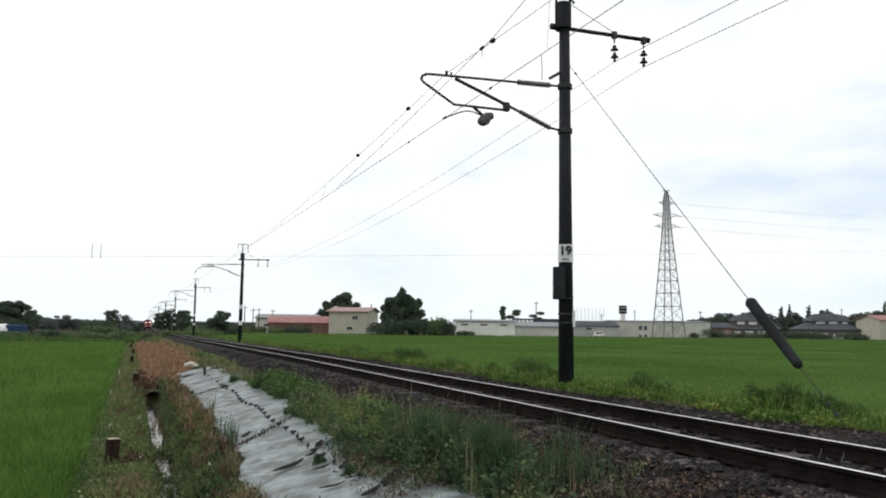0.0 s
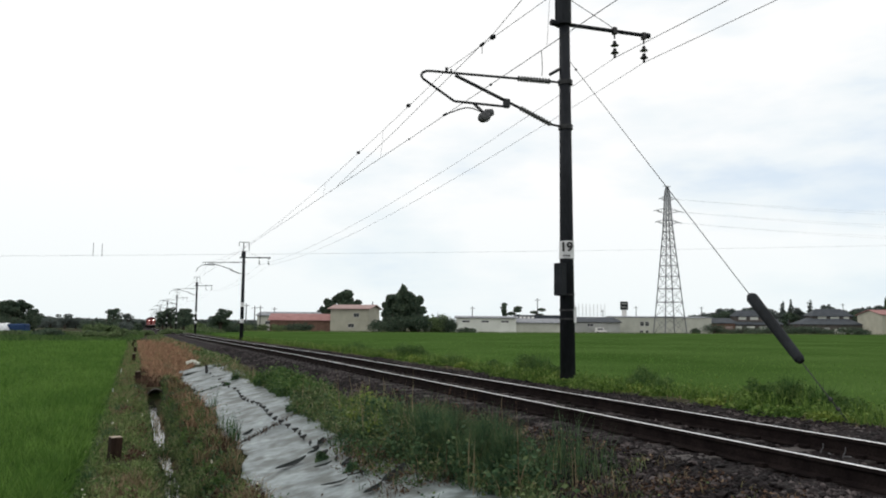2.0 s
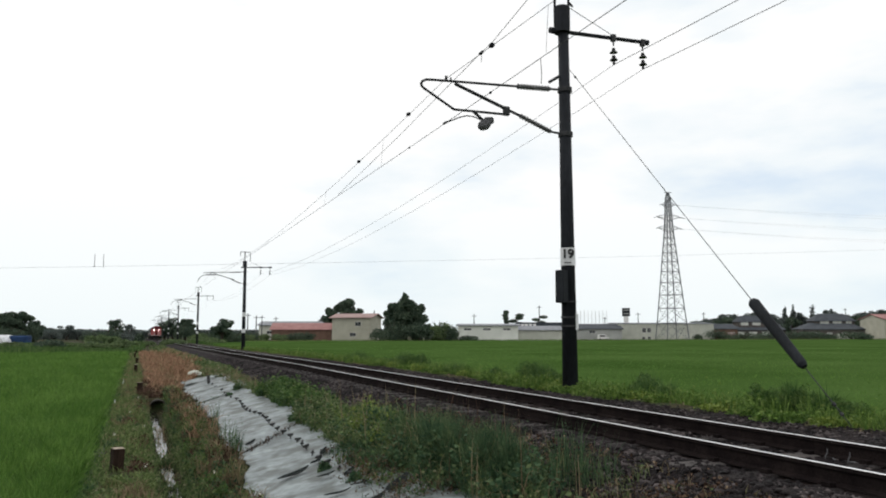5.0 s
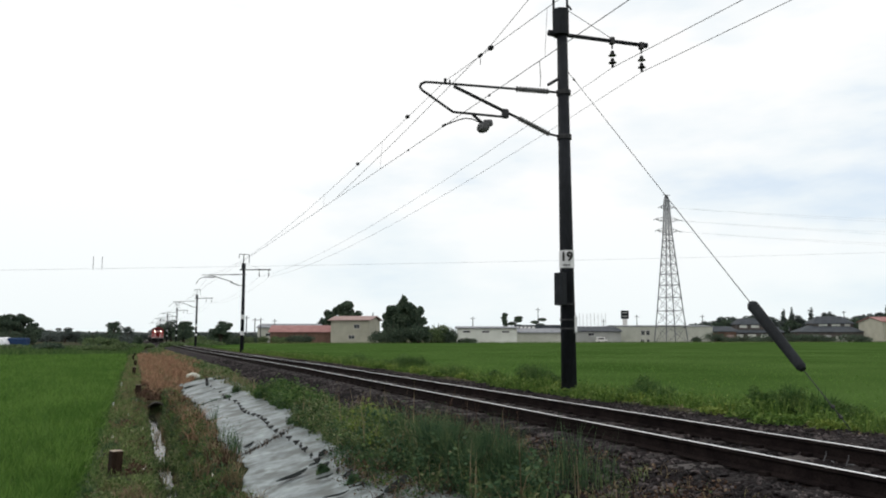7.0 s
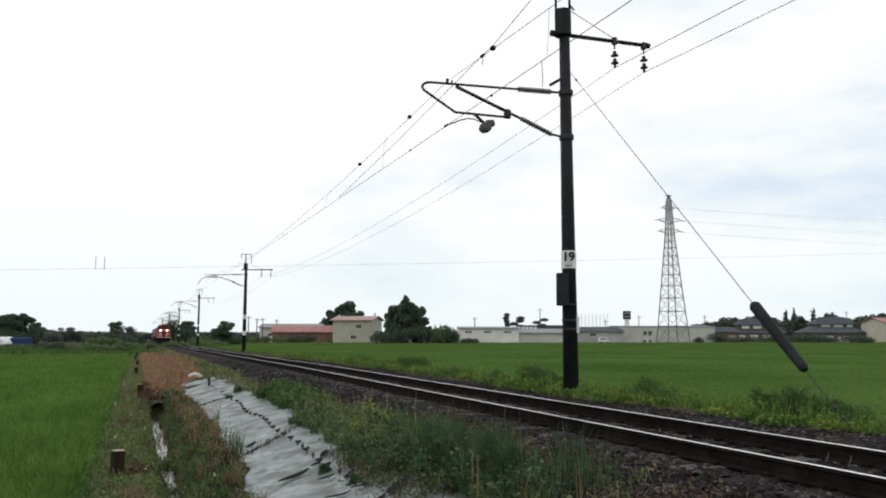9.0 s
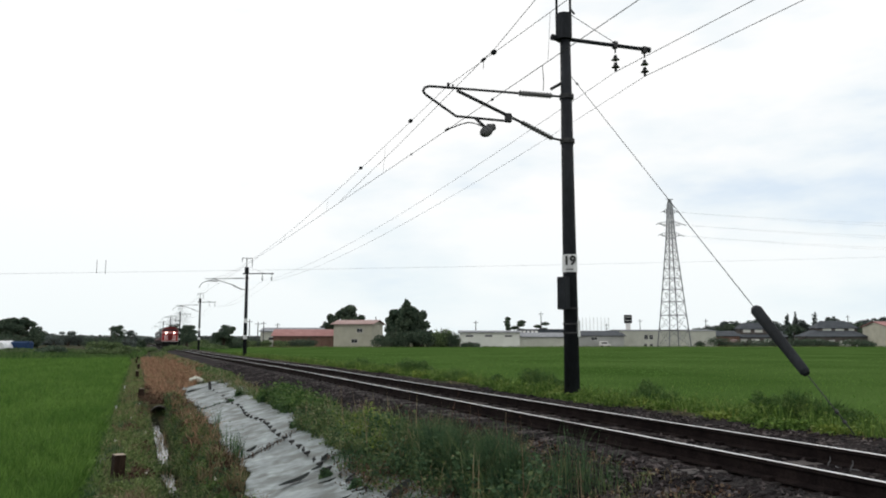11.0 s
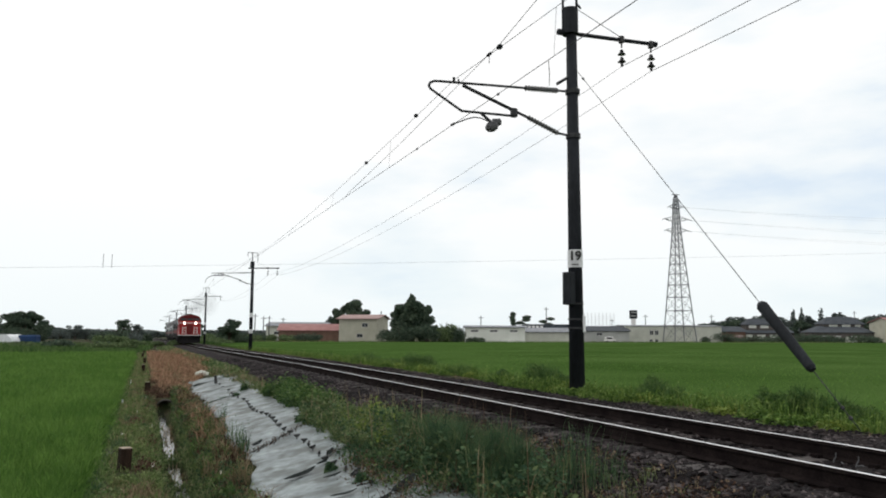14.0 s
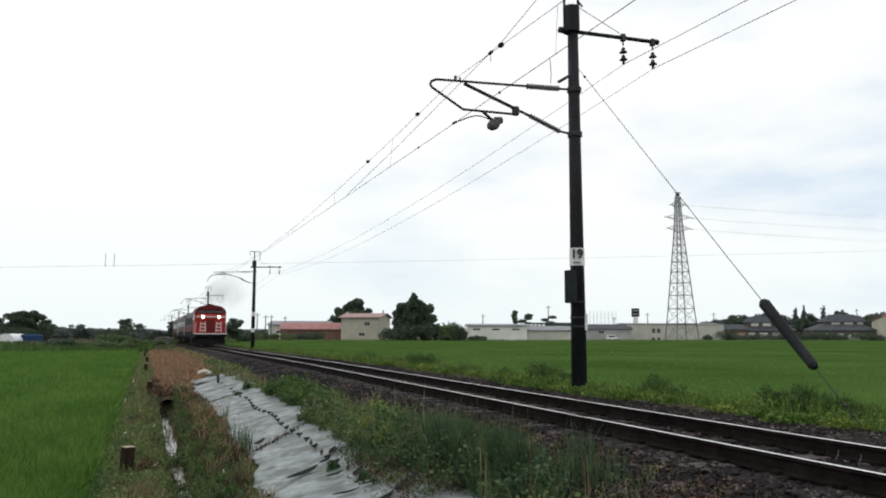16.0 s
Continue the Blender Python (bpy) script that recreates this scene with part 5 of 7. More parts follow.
    part("bracket_insulator", disc_stack(bmesh.new(), (-1.14, 0, a - 0.045), (-0.36, 0, a - 0.005), 11, 0.040, 0.064), M["porcelain"], bracket, "ribbed insulator")
    part("bracket_insulator", disc_stack(bmesh.new(), (-1.08, 0, a - 0.668), (-0.36, 0, a - 0.935), 11, 0.038, 0.060), M["porcelain"], bracket, "ribbed insulator")
    part("bracket_rod", rod(bmesh.new(), (-0.36, 0, a - 0.005), (0, 0, a + 0.01), 0.025), M["fitting"], root)
    bm = rod(bmesh.new(), (-0.38, 0, a - 0.93), (0, 0, a - 0.965), 0.025)
    part("bracket_rod", bm, M["fitting"], root)
    for z in (a + 0.01, a - 0.965):
        part("bracket_clamp", rod(bmesh.new(), (0, 0, z - 0.05), (0, 0, z + 0.05), 0.155, None, 14), M["fitting"], root)
    if detail:
        bm = rod(bmesh.new(), (-2.14, 0, a - 0.70), (-1.92, 0.0, a - 0.86), 0.032)
        chain(bm, [(-1.95, 0, a - 0.86), (-2.15, 0, a - 0.80), (-2.30, 0, a - 0.80), (-2.45, 0, a - 0.85), (-2.62, 0, a - 0.93), (-2.80, 0, a - 1.01)], 0.013)
        rod(bm, (-2.80, 0, a - 1.02), (-2.72, 0, a - 0.97), 0.024)
        part("steady_arm", bm, M["fitting"], bracket)
        bm = bmesh.new()
        bmesh.ops.create_icosphere(bm, subdivisions=2, radius=1.0, matrix=Matrix.LocRotScale((-1.90, 0, a - 0.945), Euler((0, radians(-30), 0)), (0.155, 0.12, 0.115)))
        rod(bm, (-1.86, 0, a - 0.87), (-1.72, 0, a - 0.83), 0.09, 0.07, 10)
        part("counterweight", bm, M["weight"], bracket, "rounded grey counterweight", smooth=True)
    if detail:
        part("short_strut", rod(bmesh.new(), (-0.38, 0, a + 0.14), (-0.1, 0, a + 0.32), 0.032), M["fitting"], root)
        plate = part("number_plate", rod(bmesh.new(), (0.003, 0, 2.385), (0.003, 0, 2.755), 0.157, 0.154, 24), M["plate"], root, "white wrap-around mast plate with black figures")
        text = bpy.data.curves.new("figures", "FONT")
        text.body, text.size, text.extrude, text.bevel_depth, text.align_x, text.align_y = number, 0.26, 0.002, 0.009, "CENTER", "CENTER"
        ob = new("figures", text)
        ob.data.materials.append(M["ink"])
        ob.parent = plate
        face = math.atan2(-POLE_Y, -POLE_X)
        ob.matrix_basis = Matrix.Translation((0.003 + 0.160 * math.cos(face), 0.160 * math.sin(face), 2.615)) @ Matrix.Rotation(face + math.pi / 2, 4, "Z") @ pose(0, 0, 0, 90)
        bm = bmesh.new()
        for k in range(3):
            box(bm, (-0.07 + k * 0.05, -0.002, 2.425), (-0.035 + k * 0.05, 0.002, 2.455))
        bmesh.ops.transform(bm, verts=bm.verts, matrix=Matrix.Translation((0.003 + 0.160 * math.cos(face), 0.160 * math.sin(face), 0)) @ Matrix.Rotation(face + math.pi / 2, 4, "Z"))
        part("small_marks", bm, M["fitting"], plate)
        # box and small plate on bands
        bm = box(bmesh.new(), (-0.13, -0.10, 1.61), (0.13, 0.10, 2.28), 0.012, pose(-0.20, -0.08, 0, 0, 0.8, 30))
        part("equipment_box", bm, M["guard"], root, "dark closed metal box")
        for z in (1.62, 1.30, 1.12):
            part("band", rod(bmesh.new(), (0, 0, z), (0, 0, z + 0.035), 0.164, None, 16), M["fitting"], root)
        part("small_plate", box(bmesh.new(), (-0.06, -0.012, 1.05), (0.06, 0.012, 1.39), 0.004, pose(0.13, -0.10, 0, 0, 0, 35)), M["plate"], root, "plain pale plate")
    else:
        part("small_plate", rod(bmesh.new(), (0, 0, 1.05), (0, 0, 1.38), 0.164, None, 10), M["plate"], root, "pale band")
        part("number_plate", rod(bmesh.new(), (0, 0, 2.39), (0, 0, 2.75), 0.158, None, 10), M["plate"], root, "white band")
    return root


mast_near = mast("19")
mast_near.matrix_basis = pose(POLE_X, POLE_Y, 0)
mast_far = mast(None, False, 7.0, 6.55, 6.11)
mast_far.matrix_basis = pose(POLE_X, POLE_Y + SPAN, 0)
for k, s in ((2, 1.0), (3, 1.03), (4, 1.02), (5, 1.06), (-1, 1.0)):
    copy_thing(mast_far, pose(POLE_X, POLE_Y + SPAN * k * s, wire_fall(POLE_Y + SPAN * k) * 0.4))


def wire(name, points, r, label, category="wire", parent=None):
    cu = bpy.data.curves.new(name, "CURVE")
    cu.dimensions, cu.bevel_depth, cu.bevel_resolution = "3D", r, 1
    sp = cu.splines.new("POLY")
    sp.points.add(len(points) - 1)
    for q, c in zip(sp.points, points):
        q.co = (*c, 1)
    cu.materials.append(M["wire"])
    ob = new(name, cu)
    ob.parent = parent
    return tagged(ob, label, category if parent is None else "")


def hang(a, b, sag, steps=24):
    """Points of a wire between two supports."""
    a, b = Vector(a), Vector(b)
    return [a.lerp(b, i / steps) - Vector((0, 0, 4 * sag * (i / steps) * (1 - i / steps))) for i in range(steps + 1)]


def line(supports, sag, first=None):
    out = []
    for k, (a, b) in enumerate(zip(supports, supports[1:])):
        out += hang(a, b, sag if k or first is None else first)[:-1]
    return out + [Vector(supports[-1])]


ys = [POLE_Y + SPAN * k for k in range(-1, 7)]
fall = [wire_fall(y) * 0.6 for y in ys]
contact = wire("contact_wire", line([(5.47 + (0.07 if k % 2 else -0.12), y, 5.14 + f) for k, (y, f) in enumerate(zip(ys, fall))], 0.03), 0.006, "thin grooved overhead contact wire", "wire")
messenger = wire("catenary_wire", line([(5.55, y, 6.05 + f) for y, f in zip(ys, fall)], 0.78, 0.55), 0.005, "thin sagging overhead support wire")
wire("parallel_wire", line([(5.50, -37.8, 7.3), (5.50, 9.4, 6.33), (5.50, 11.45, 5.97), (5.50, 11.87, 5.95), (5.50, 16.66, 5.54), (5.5, 22.2, 5.15)], 0.0), 0.0056, "thin overhead jumper wire")
for k in range(1, 6):
    for t in (0.08, 0.2, 0.35, 0.5, 0.65, 0.8, 0.92):
        y = ys[k - 1] + SPAN * t
        z = 6.05 + fall[k - 1] - 4 * (0.55 if k == 1 else 0.78) * t * (1 - t)
        wire("dropper", [(5.55, y, z), (5.50, y, 5.14 + fall[k - 1] - 4 * 0.03 * t * (1 - t))], 0.003, "", parent=messenger)
for y, z in ((11.52, 5.965), (15.9, 5.93), (20.06, 5.72)):
    part("wire_clamp", box(bmesh.new(), (5.50, y - 0.05, z - 0.035), (5.58, y + 0.05, z + 0.035), 0.012), M["pole"], messenger)
for y in (11.57, 15.8):
    part("contact_clamp", box(bmesh.new(), (5.515, y - 0.03, 5.11), (5.548, y + 0.03, 5.15), 0.008), M["pole"], contact)
part("jumper_clamp", box(bmesh.new(), (5.475, 11.80, 5.92), (5.525, 11.94, 5.97), 0.012), M["pole"], messenger)
part("clamp_tail", chain(bmesh.new(), [(5.50, 11.86, 5.93), (5.51, 11.88, 5.86), (5.50, 11.87, 5.78)], 0.006), M["wire"], messenger)
part("wire_tail", chain(bmesh.new(), [(5.525, 9.79, 5.13), (5.53, 9.78, 5.00), (5.525, 9.76, 4.86), (5.515, 9.76, 4.72)], 0.006), M["wire"], contact, "short loose wire end")
for x in (1.27, 2.05):
    wire("feeder_wire", hang((POLE_X + x, ys[0], 6.95), (POLE_X + x, POLE_Y, 6.90), 0.35), 0.0068, "dark overhead feeder wire on hanging insulators")
    sup = [(POLE_X + x, POLE_Y, 6.90)] + [(POLE_X + x, y, 5.95 + f) for y, f in zip(ys[2:], fall[2:])]
    wire("feeder_wire", line(sup, 0.75), 0.005, "dark overhead feeder wire on hanging insulators")

# guy with its cover
guy = thing("guy_wire", label="steel guy wire with a thick dark cover, anchored in the verge", category="guy wire")
ga, gb = Vector((8.31, 13.60, 6.66)), Vector((8.31, 6.93, -0.30))
way = (gb - ga).normalized()
part("strand", rod(bmesh.new(), ga, gb, 0.0068, None, 6), M["wire"], guy)
c0, c1 = ga + way * 7.26, ga + way * 8.43
bm = rod(bmesh.new(), c0, c1, 0.085, 0.068, 16)
rod(bm, c0 - way * 0.05, c0, 0.055, 0.085, 16)
rod(bm, c1, c1 + way * 0.05, 0.068, 0.045, 16)
part("cover", bm, M["guard"], guy, "thick dark grey plastic guard tube", smooth=False)
bm = rod(bmesh.new(), c1 + way * 0.1, c1 + way * 0.95, 0.008, None, 6)
for k in (0.66, 0.82):
    rod(bm, c1 + way * k, c1 + way * (k + 0.04), 0.024)
part("anchor_rod", bm, M["fitting"], guy)
part("strand_insulator", rod(bmesh.new(), ga + way * 0.45, ga + way * 0.50, 0.022), M["insulator"], guy)

# a service line crossing the railway far off
cross_line = wire("crossing_wire", hang((-60, 60, 3.2), (112, 60, 12.6), 0.6, 40), 0.007, "thin service cable crossing the fields")
bm = bmesh.new()
for x in (-2.96, -2.38):
    rod(bm, (x, 60, 5.72), (x, 60, 6.7), 0.02, None, 6)
part("cable_hanger", bm, M["fitting"], cross_line)
for x, z in ((-60, 3.3), (112, 12.7)):
    pole_side = part("service_pole", rod(bmesh.new(), (x, 60, -1.1), (x, 60, z), 0.17, 0.11, 10), M["weight"])
    tagged(pole_side, "grey concrete service pole in the field", "pole")

# ---- far side: a frame of its own, d metres out on a bearing of 22 degrees, s metres sideways ----
FAR = Matrix.Rotation(radians(-22.04), 4, "Z")


def spot(s, d, z=-1.0):
    return FAR @ Vector((s, d, z))


def window_set(parent, face_y, wins, glass="pane"):
    for x, z, w, h in wins:
        frame_ob = part("window", box(bmesh.new(), (x - w / 2 - 0.06, face_y - 0.05, z - 0.06), (x + w / 2 + 0.06, face_y + 0.05, z + h + 0.06), 0.01), M["white"], parent, "pale window frame")
        part("pane", box(bmesh.new(), (x - w / 2, face_y - 0.065, z), (x - 0.03, face_y + 0.02, z + h)), M[glass], frame_ob)
        part("pane", box(bmesh.new(), (x + 0.03, face_y - 0.065, z), (x + w / 2, face_y + 0.02, z + h)), M[glass], frame_ob)


def house(s0, s1, d, depth, eave, ridge, wall, roof, label, turn=0.0, wins=(), along=True, over=0.5, name="house", category="house", hip=False, glass="pane"):
    """A gabled building whose front spans s0 to s1 at distance d; the ridge runs along the front if along."""
    c = spot((s0 + s1) / 2, d, -1.05)
    w = (s1 - s0) / 2
    root = thing(name, c, -22.04 + turn, label, category)
    eave, ridge = eave + 1.05, ridge + 1.05
    bm = bmesh.new()
    if along:
        sec = [(0, 0), (depth, 0), (depth, eave), (depth / 2, eave + 0.05 if hip else ridge - 0.15), (0, eave)]
        ends = [[bm.verts.new((x, y, z)) for y, z in sec] for x in (-w, w)]
    else:
        sec = [(-w, 0), (w, 0), (w, eave), (0, ridge - 0.15), (-w, eave)]
        ends = [[bm.verts.new((x, y, z)) for x, z in sec] for y in (0, depth)]
    for i in range(5):
        j = (i + 1) % 5
        bm.faces.new((ends[0][i], ends[0][j], ends[1][j], ends[1][i]))
    bm.faces.new(ends[0])
    bm.faces.new(ends[1][::-1])
    part("wall", bm, M[wall], root)
    t = 0.16
    bm = bmesh.new()
    inset = min(w * 0.45, depth * 0.35) if hip else 0
    if along:
        slope = (ridge - eave) / (depth / 2)
        for y, s in ((-over, 1), (depth + over, -1)):
            q = [(-w - over, y, eave - over * slope), (w + over, y, eave - over * slope), (w + over - inset, depth / 2, ridge), (-w - over + inset, depth / 2, ridge)]
            lo = [bm.verts.new(v) for v in q]
            hi = [bm.verts.new((v[0], v[1], v[2] + t)) for v in q]
            for i in range(4):
                j = (i + 1) % 4
                bm.faces.new((lo[i], lo[j], hi[j], hi[i]))
            bm.faces.new(lo[::-1])
            bm.faces.new(hi)
        if hip:
            for sx in (-1, 1):
                q = [(sx * (w + over), -over, eave - over * slope + t), (sx * (w + over), depth + over, eave - over * slope + t), (sx * (w + over - inset), depth / 2, ridge + t)]
                vs = [bm.verts.new(v) for v in q]
                bm.faces.new(vs)
    else:
        slope = (ridge - eave) / w
        for sx in (-1, 1):
            q = [(sx * (w + over), -over, eave - over * slope), (sx * (w + over), depth + over, eave - over * slope), (0, depth + over, ridge), (0, -over, ridge)]
            lo = [bm.verts.new(v) for v in q]
            hi = [bm.verts.new((v[0], v[1], v[2] + t)) for v in q]
            for i in range(4):
                j = (i + 1) % 4
                bm.faces.new((lo[i], lo[j], hi[j], hi[i]))
            bm.faces.new(lo[::-1])
            bm.faces.new(hi)
    part("roof", bm, M[roof], root)
    window_set(root, 0.0, [(x, z + 1.05, ww, hh) for x, z, ww, hh in wins], glass)
    return root


# two-storey house with a faded red roof, its red-roofed annex, a long shed behind
h1 = house(-29.9, -19.3, 200, 9.0, 5.2, 6.2, "wall_beige", "roof_pink", "two-storey beige house with a faded red metal roof", -13,
           [(1.9, 3.0, 1.5, 1.0), (0.5, 0.3, 1.6, 0.9)], True, 0.7)
part("chimney", rod(bmesh.new(), (4.3, 6, 6.3), (4.3, 6, 8.3), 0.14, None, 8), M["fitting"], h1)
house(-45.8, -30.0, 202, 10.0, 2.1, 3.7, "wall_brown", "roof_red", "low brown building with a red metal roof", 4)
house(-57.3, -38.6, 235, 12.0, 3.6, 4.7, "wall_cream", "roof_sheet", "long cream shed behind the houses", 0, [(-6, 1.0, 1.6, 0.8), (-1, 1.0, 1.6, 0.8)], name="shed", category="shed")
# white works building with slit windows
house(3.8, 20.5, 215, 16.0, 3.2, 3.7, "wall_white", "roof_sheet", "long low white industrial building with slit windows", 0,
      [(-5.8, 2.0, 2.0, 0.45), (-0.4, 2.0, 2.0, 0.45), (5.2, 2.0, 2.0, 0.45)], name="industrial_building", category="building")
house(20.8, 37.7, 222, 16.0, 2.0, 3.2, "wall_cream", "roof_sheet", "long low cream store with a grey roof", 0, [], name="industrial_building", category="building")
house(40.8, 55.5, 240, 16.0, 2.5, 4.0, "wall_grey", "roof_tile", "low grey store with a dark roof", 0, [(-2, 1.2, 1.8, 0.8)], name="industrial_building", category="building")
house(55.4, 86.0, 245, 20.0, 4.1, 4.5, "wall_cream", "roof_sheet", "wide cream factory with a flat roof", 0,
      [(-7.0, 1.4, 1.1, 1.4), (-5.4, 1.4, 1.1, 1.4), (-7.2, -0.8, 0.9, 0.8), (-5.4, -0.8, 0.9, 0.8)], name="factory", category="building", over=0.2)
# tiled country houses to the right
house(91.8, 100.3, 262, 9.0, 2.7, 4.3, "wall_brown", "roof_tile", "small brown house with a grey tiled roof", 8, [(-2.0, 0.2, 2.8, 1.2), (2.0, 0.2, 2.4, 1.2)], glass="roof_pink")
# pale panes below: curtained glass with the sky's reflection put in as colour
house(100.8, 114.4, 266, 10.0, 2.3, 3.7, "wall_dark", "roof_tile", "broad tiled lower roof of a two-storey house", -6, [(-4.4, 0.3, 2.2, 1.3), (-0.6, 0.3, 2.6, 1.3), (3.6, 0.3, 2.4, 1.3)], hip=True, glass="wall_white")
house(103.2, 112.4, 269, 7.0, 5.3, 7.2, "wall_dark", "roof_tile", "upper storey of a tiled house with sky-pale window panes", -6, [(-2.4, 4.0, 2.4, 0.9), (1.6, 4.0, 2.6, 0.9)], hip=True, glass="wall_white")
house(114.2, 125.6, 275, 9.0, 2.5, 4.3, "wall_dark", "roof_tile", "low outbuilding with grey roof tiles", 0, [(0, 0.0, 1.8, 1.0)])
house(117.5, 137.1, 250, 12.0, 2.5, 4.5, "wall_dark", "roof_tile", "broad tiled lower roof of a country house", -8, [(-6, 0.0, 2.0, 1.3), (-2, 0.0, 2.0, 1.3), (3, 0.0, 2.0, 1.3)], hip=True, glass="wall_grey")
house(123.6, 136.1, 255, 8.0, 5.4, 7.6, "wall_dark", "roof_tile", "upper storey of a tiled country house", -8, [(-3.2, 4.2, 2.6, 0.9), (0.8, 4.2, 2.6, 0.9), (4.4, 4.2, 1.6, 0.9)], hip=True, glass="wall_white")
house(137.3, 155.7, 240, 12.0, 5.6, 7.1, "wall_beige", "roof_red", "beige house with a red metal roof", 6, [(-4, 0.6, 1.6, 1.0)])
house(162.2, 173.3, 250, 10.0, 4.5, 6.7, "wall_cream", "roof_tile", "tiled house beside the paddy", 0, [(-3, 0.6, 1.6, 1.0)])
# low parapet wall before the country house
for s0, s1, d in ((120.7, 126.3, 236), (86.7, 90.8, 256)):
    wall_ob = part("garden_wall", box(bmesh.new(), (s0, d, -1.05), (s1, d + 0.25, 1.0), 0.02, FAR), M["wall_cream"])
    tagged(wall_ob, "pale rendered garden wall", "wall")
# roof sign of plain bars behind the store
sign = thing("roof_sign", spot(28.3, 238, 2.3), -22.04, "white rooftop sign of plain upright shapes", "sign")
part("backing", box(bmesh.new(), (-6.3, 0.3, 0), (11.2, 0.6, 2.2), 0.02), M["roof_tile"], sign, "dark backing panel")
for k in range(5):
    part("sign_bar", box(bmesh.new(), (-5.9 + k * 1.25, 0.0, 0.3), (-5.0 + k * 1.25, 0.25, 1.7), 0.05), M["white"], sign)
part("sign_support", box(bmesh.new(), (-6.0, 0.35, -4.5), (-5.7, 0.55, 0.1)), M["fitting"], sign)
part("sign_support", box(bmesh.new(), (10.5, 0.35, -4.5), (10.8, 0.55, 0.1)), M["fitting"], sign)
# tall pylon sign
py = thing("pylon_sign", spot(61.7, 260, -1.05), -22.04, "roadside sign on a white post with a dark panel", "sign")
top = 9.7 + 1.05
part("post", box(bmesh.new(), (-0.75, 0, 0), (0.75, 0.8, top - 2.6), 0.05), M["white"], py)
part("panel", box(bmesh.new(), (-1.25, -0.1, top - 2.8), (1.25, 0.9, top), 0.05), M["guard"], py, "dark panel with two pale stripes")
for z in (0.75, 1.9):
    part("stripe", box(bmesh.new(), (-1.0, -0.13, top - z - 0.12), (1.0, -0.08, top - z + 0.12)), M["wall_grey"], py)
# netting poles of a practice ground
net = thing("ball_net", spot(80.7, 420, -1.0), -22.04, "row of pale tall net poles with fine netting", "net")
for k in range(9):
    x = (k - 4) * 2.05
    part("net_pole", rod(bmesh.new(), (x, 0, 0), (x, 0, 13.6 + 1.0), 0.14, None, 6), M["plate"], net)
for k in range(5):
    part("net_rope", rod(bmesh.new(), (-8.2, 0, 12.6 - k * 1.1), (8.2, 0, 12.6 - k * 1.1), 0.03, None, 5), M["plate"], net)

# ---- transmission tower ----
tower = thing("transmission_tower", spot(67.6, 228, -1.05), -22.04 + 13, "tall grey steel lattice transmission tower", "tower")
TH = 43.7 + 1.05


def half_width(z):
    return float(np.interp(z / TH, [0, 0.18, 0.74, 0.80, 0.97, 1.0], [3.55, 2.85, 0.95, 0.84, 0.5, 0.16]))


levels = [0, 5.2, 9.6, 13.6, 17.3, 20.6, 23.6, 26.3, 28.7, 30.8, 32.7, 34.4, 36.0, 37.5, 39.0, 40.4, 41.8, 43.1, TH]
levels = [z * TH / levels[-1] for z in levels]
corner = lambda z, i: Vector((half_width(z) * (1, -1, -1, 1)[i], half_width(z) * (1, 1, -1, -1)[i], z))
for i in range(4):
    part("leg", chain(bmesh.new(), [corner(z, i) for z in levels], 0.17, 5), M["steel"], tower)
for z0, z1 in zip(levels, levels[1:]):
    bm = bmesh.new()
    for i in range(4):
        j = (i + 1) % 4
        rod(bm, corner(z0, i), corner(z1, j), 0.06, None, 4)
        rod(bm, corner(z0, j), corner(z1, i), 0.06, None, 4)
        rod(bm, corner(z1, i), corner(z1, j), 0.08, None, 4)
    part("lattice_panel", bm, M["steel"], tower)
for frac, reach in ((0.905, 2.2), (0.82, 4.0), (0.745, 3.5)):
    z = TH * frac
    for sx in (-1, 1):
        bm = bmesh.new()
        for sy in (-1, 1):
            rod(bm, (sx * half_width(z), sy * half_width(z), z - 0.3), (sx * reach, 0, z + 0.5), 0.08, None, 4)
            rod(bm, (sx * half_width(z), sy * half_width(z), z + 1.3), (sx * reach, 0, z + 0.5), 0.06, None, 4)
        for q in (0.35, 0.68):
            rod(bm, (sx * (half_width(z) + (reach - half_width(z)) * q), 0, z), (sx * (half_width(z) + (reach - half_width(z)) * q), 0, z + 1.0), 0.05, None, 4)
        part("tower_arm", bm, M["steel"], tower)
    for sx in (-1, 1):
        part("tower_insulator", rod(bmesh.new(), (sx * reach, 0, z + 0.5), (sx * (reach + 0.9), -0.6, z + 0.1), 0.10, None, 6), M["insulator"], tower)
part("tower_head", box(bmesh.new(), (-1.2, -0.08, TH - 0.15), (1.2, 0.08, TH + 0.05)), M["steel"], tower)
for frac, reach in ((0.905, 2.2), (0.82, 4.0), (0.745, 3.5)):
    for side in (-1, 1):
        a = spot(67.6 + side * reach * 0.85, 228 + side * reach * 0.25, TH * frac - 0.6)
        wire("power_line", hang(a, spot(330, 205 + side * 9, TH * frac - 4), 5.5), 0.013, "thin high-voltage line leaving the tower")
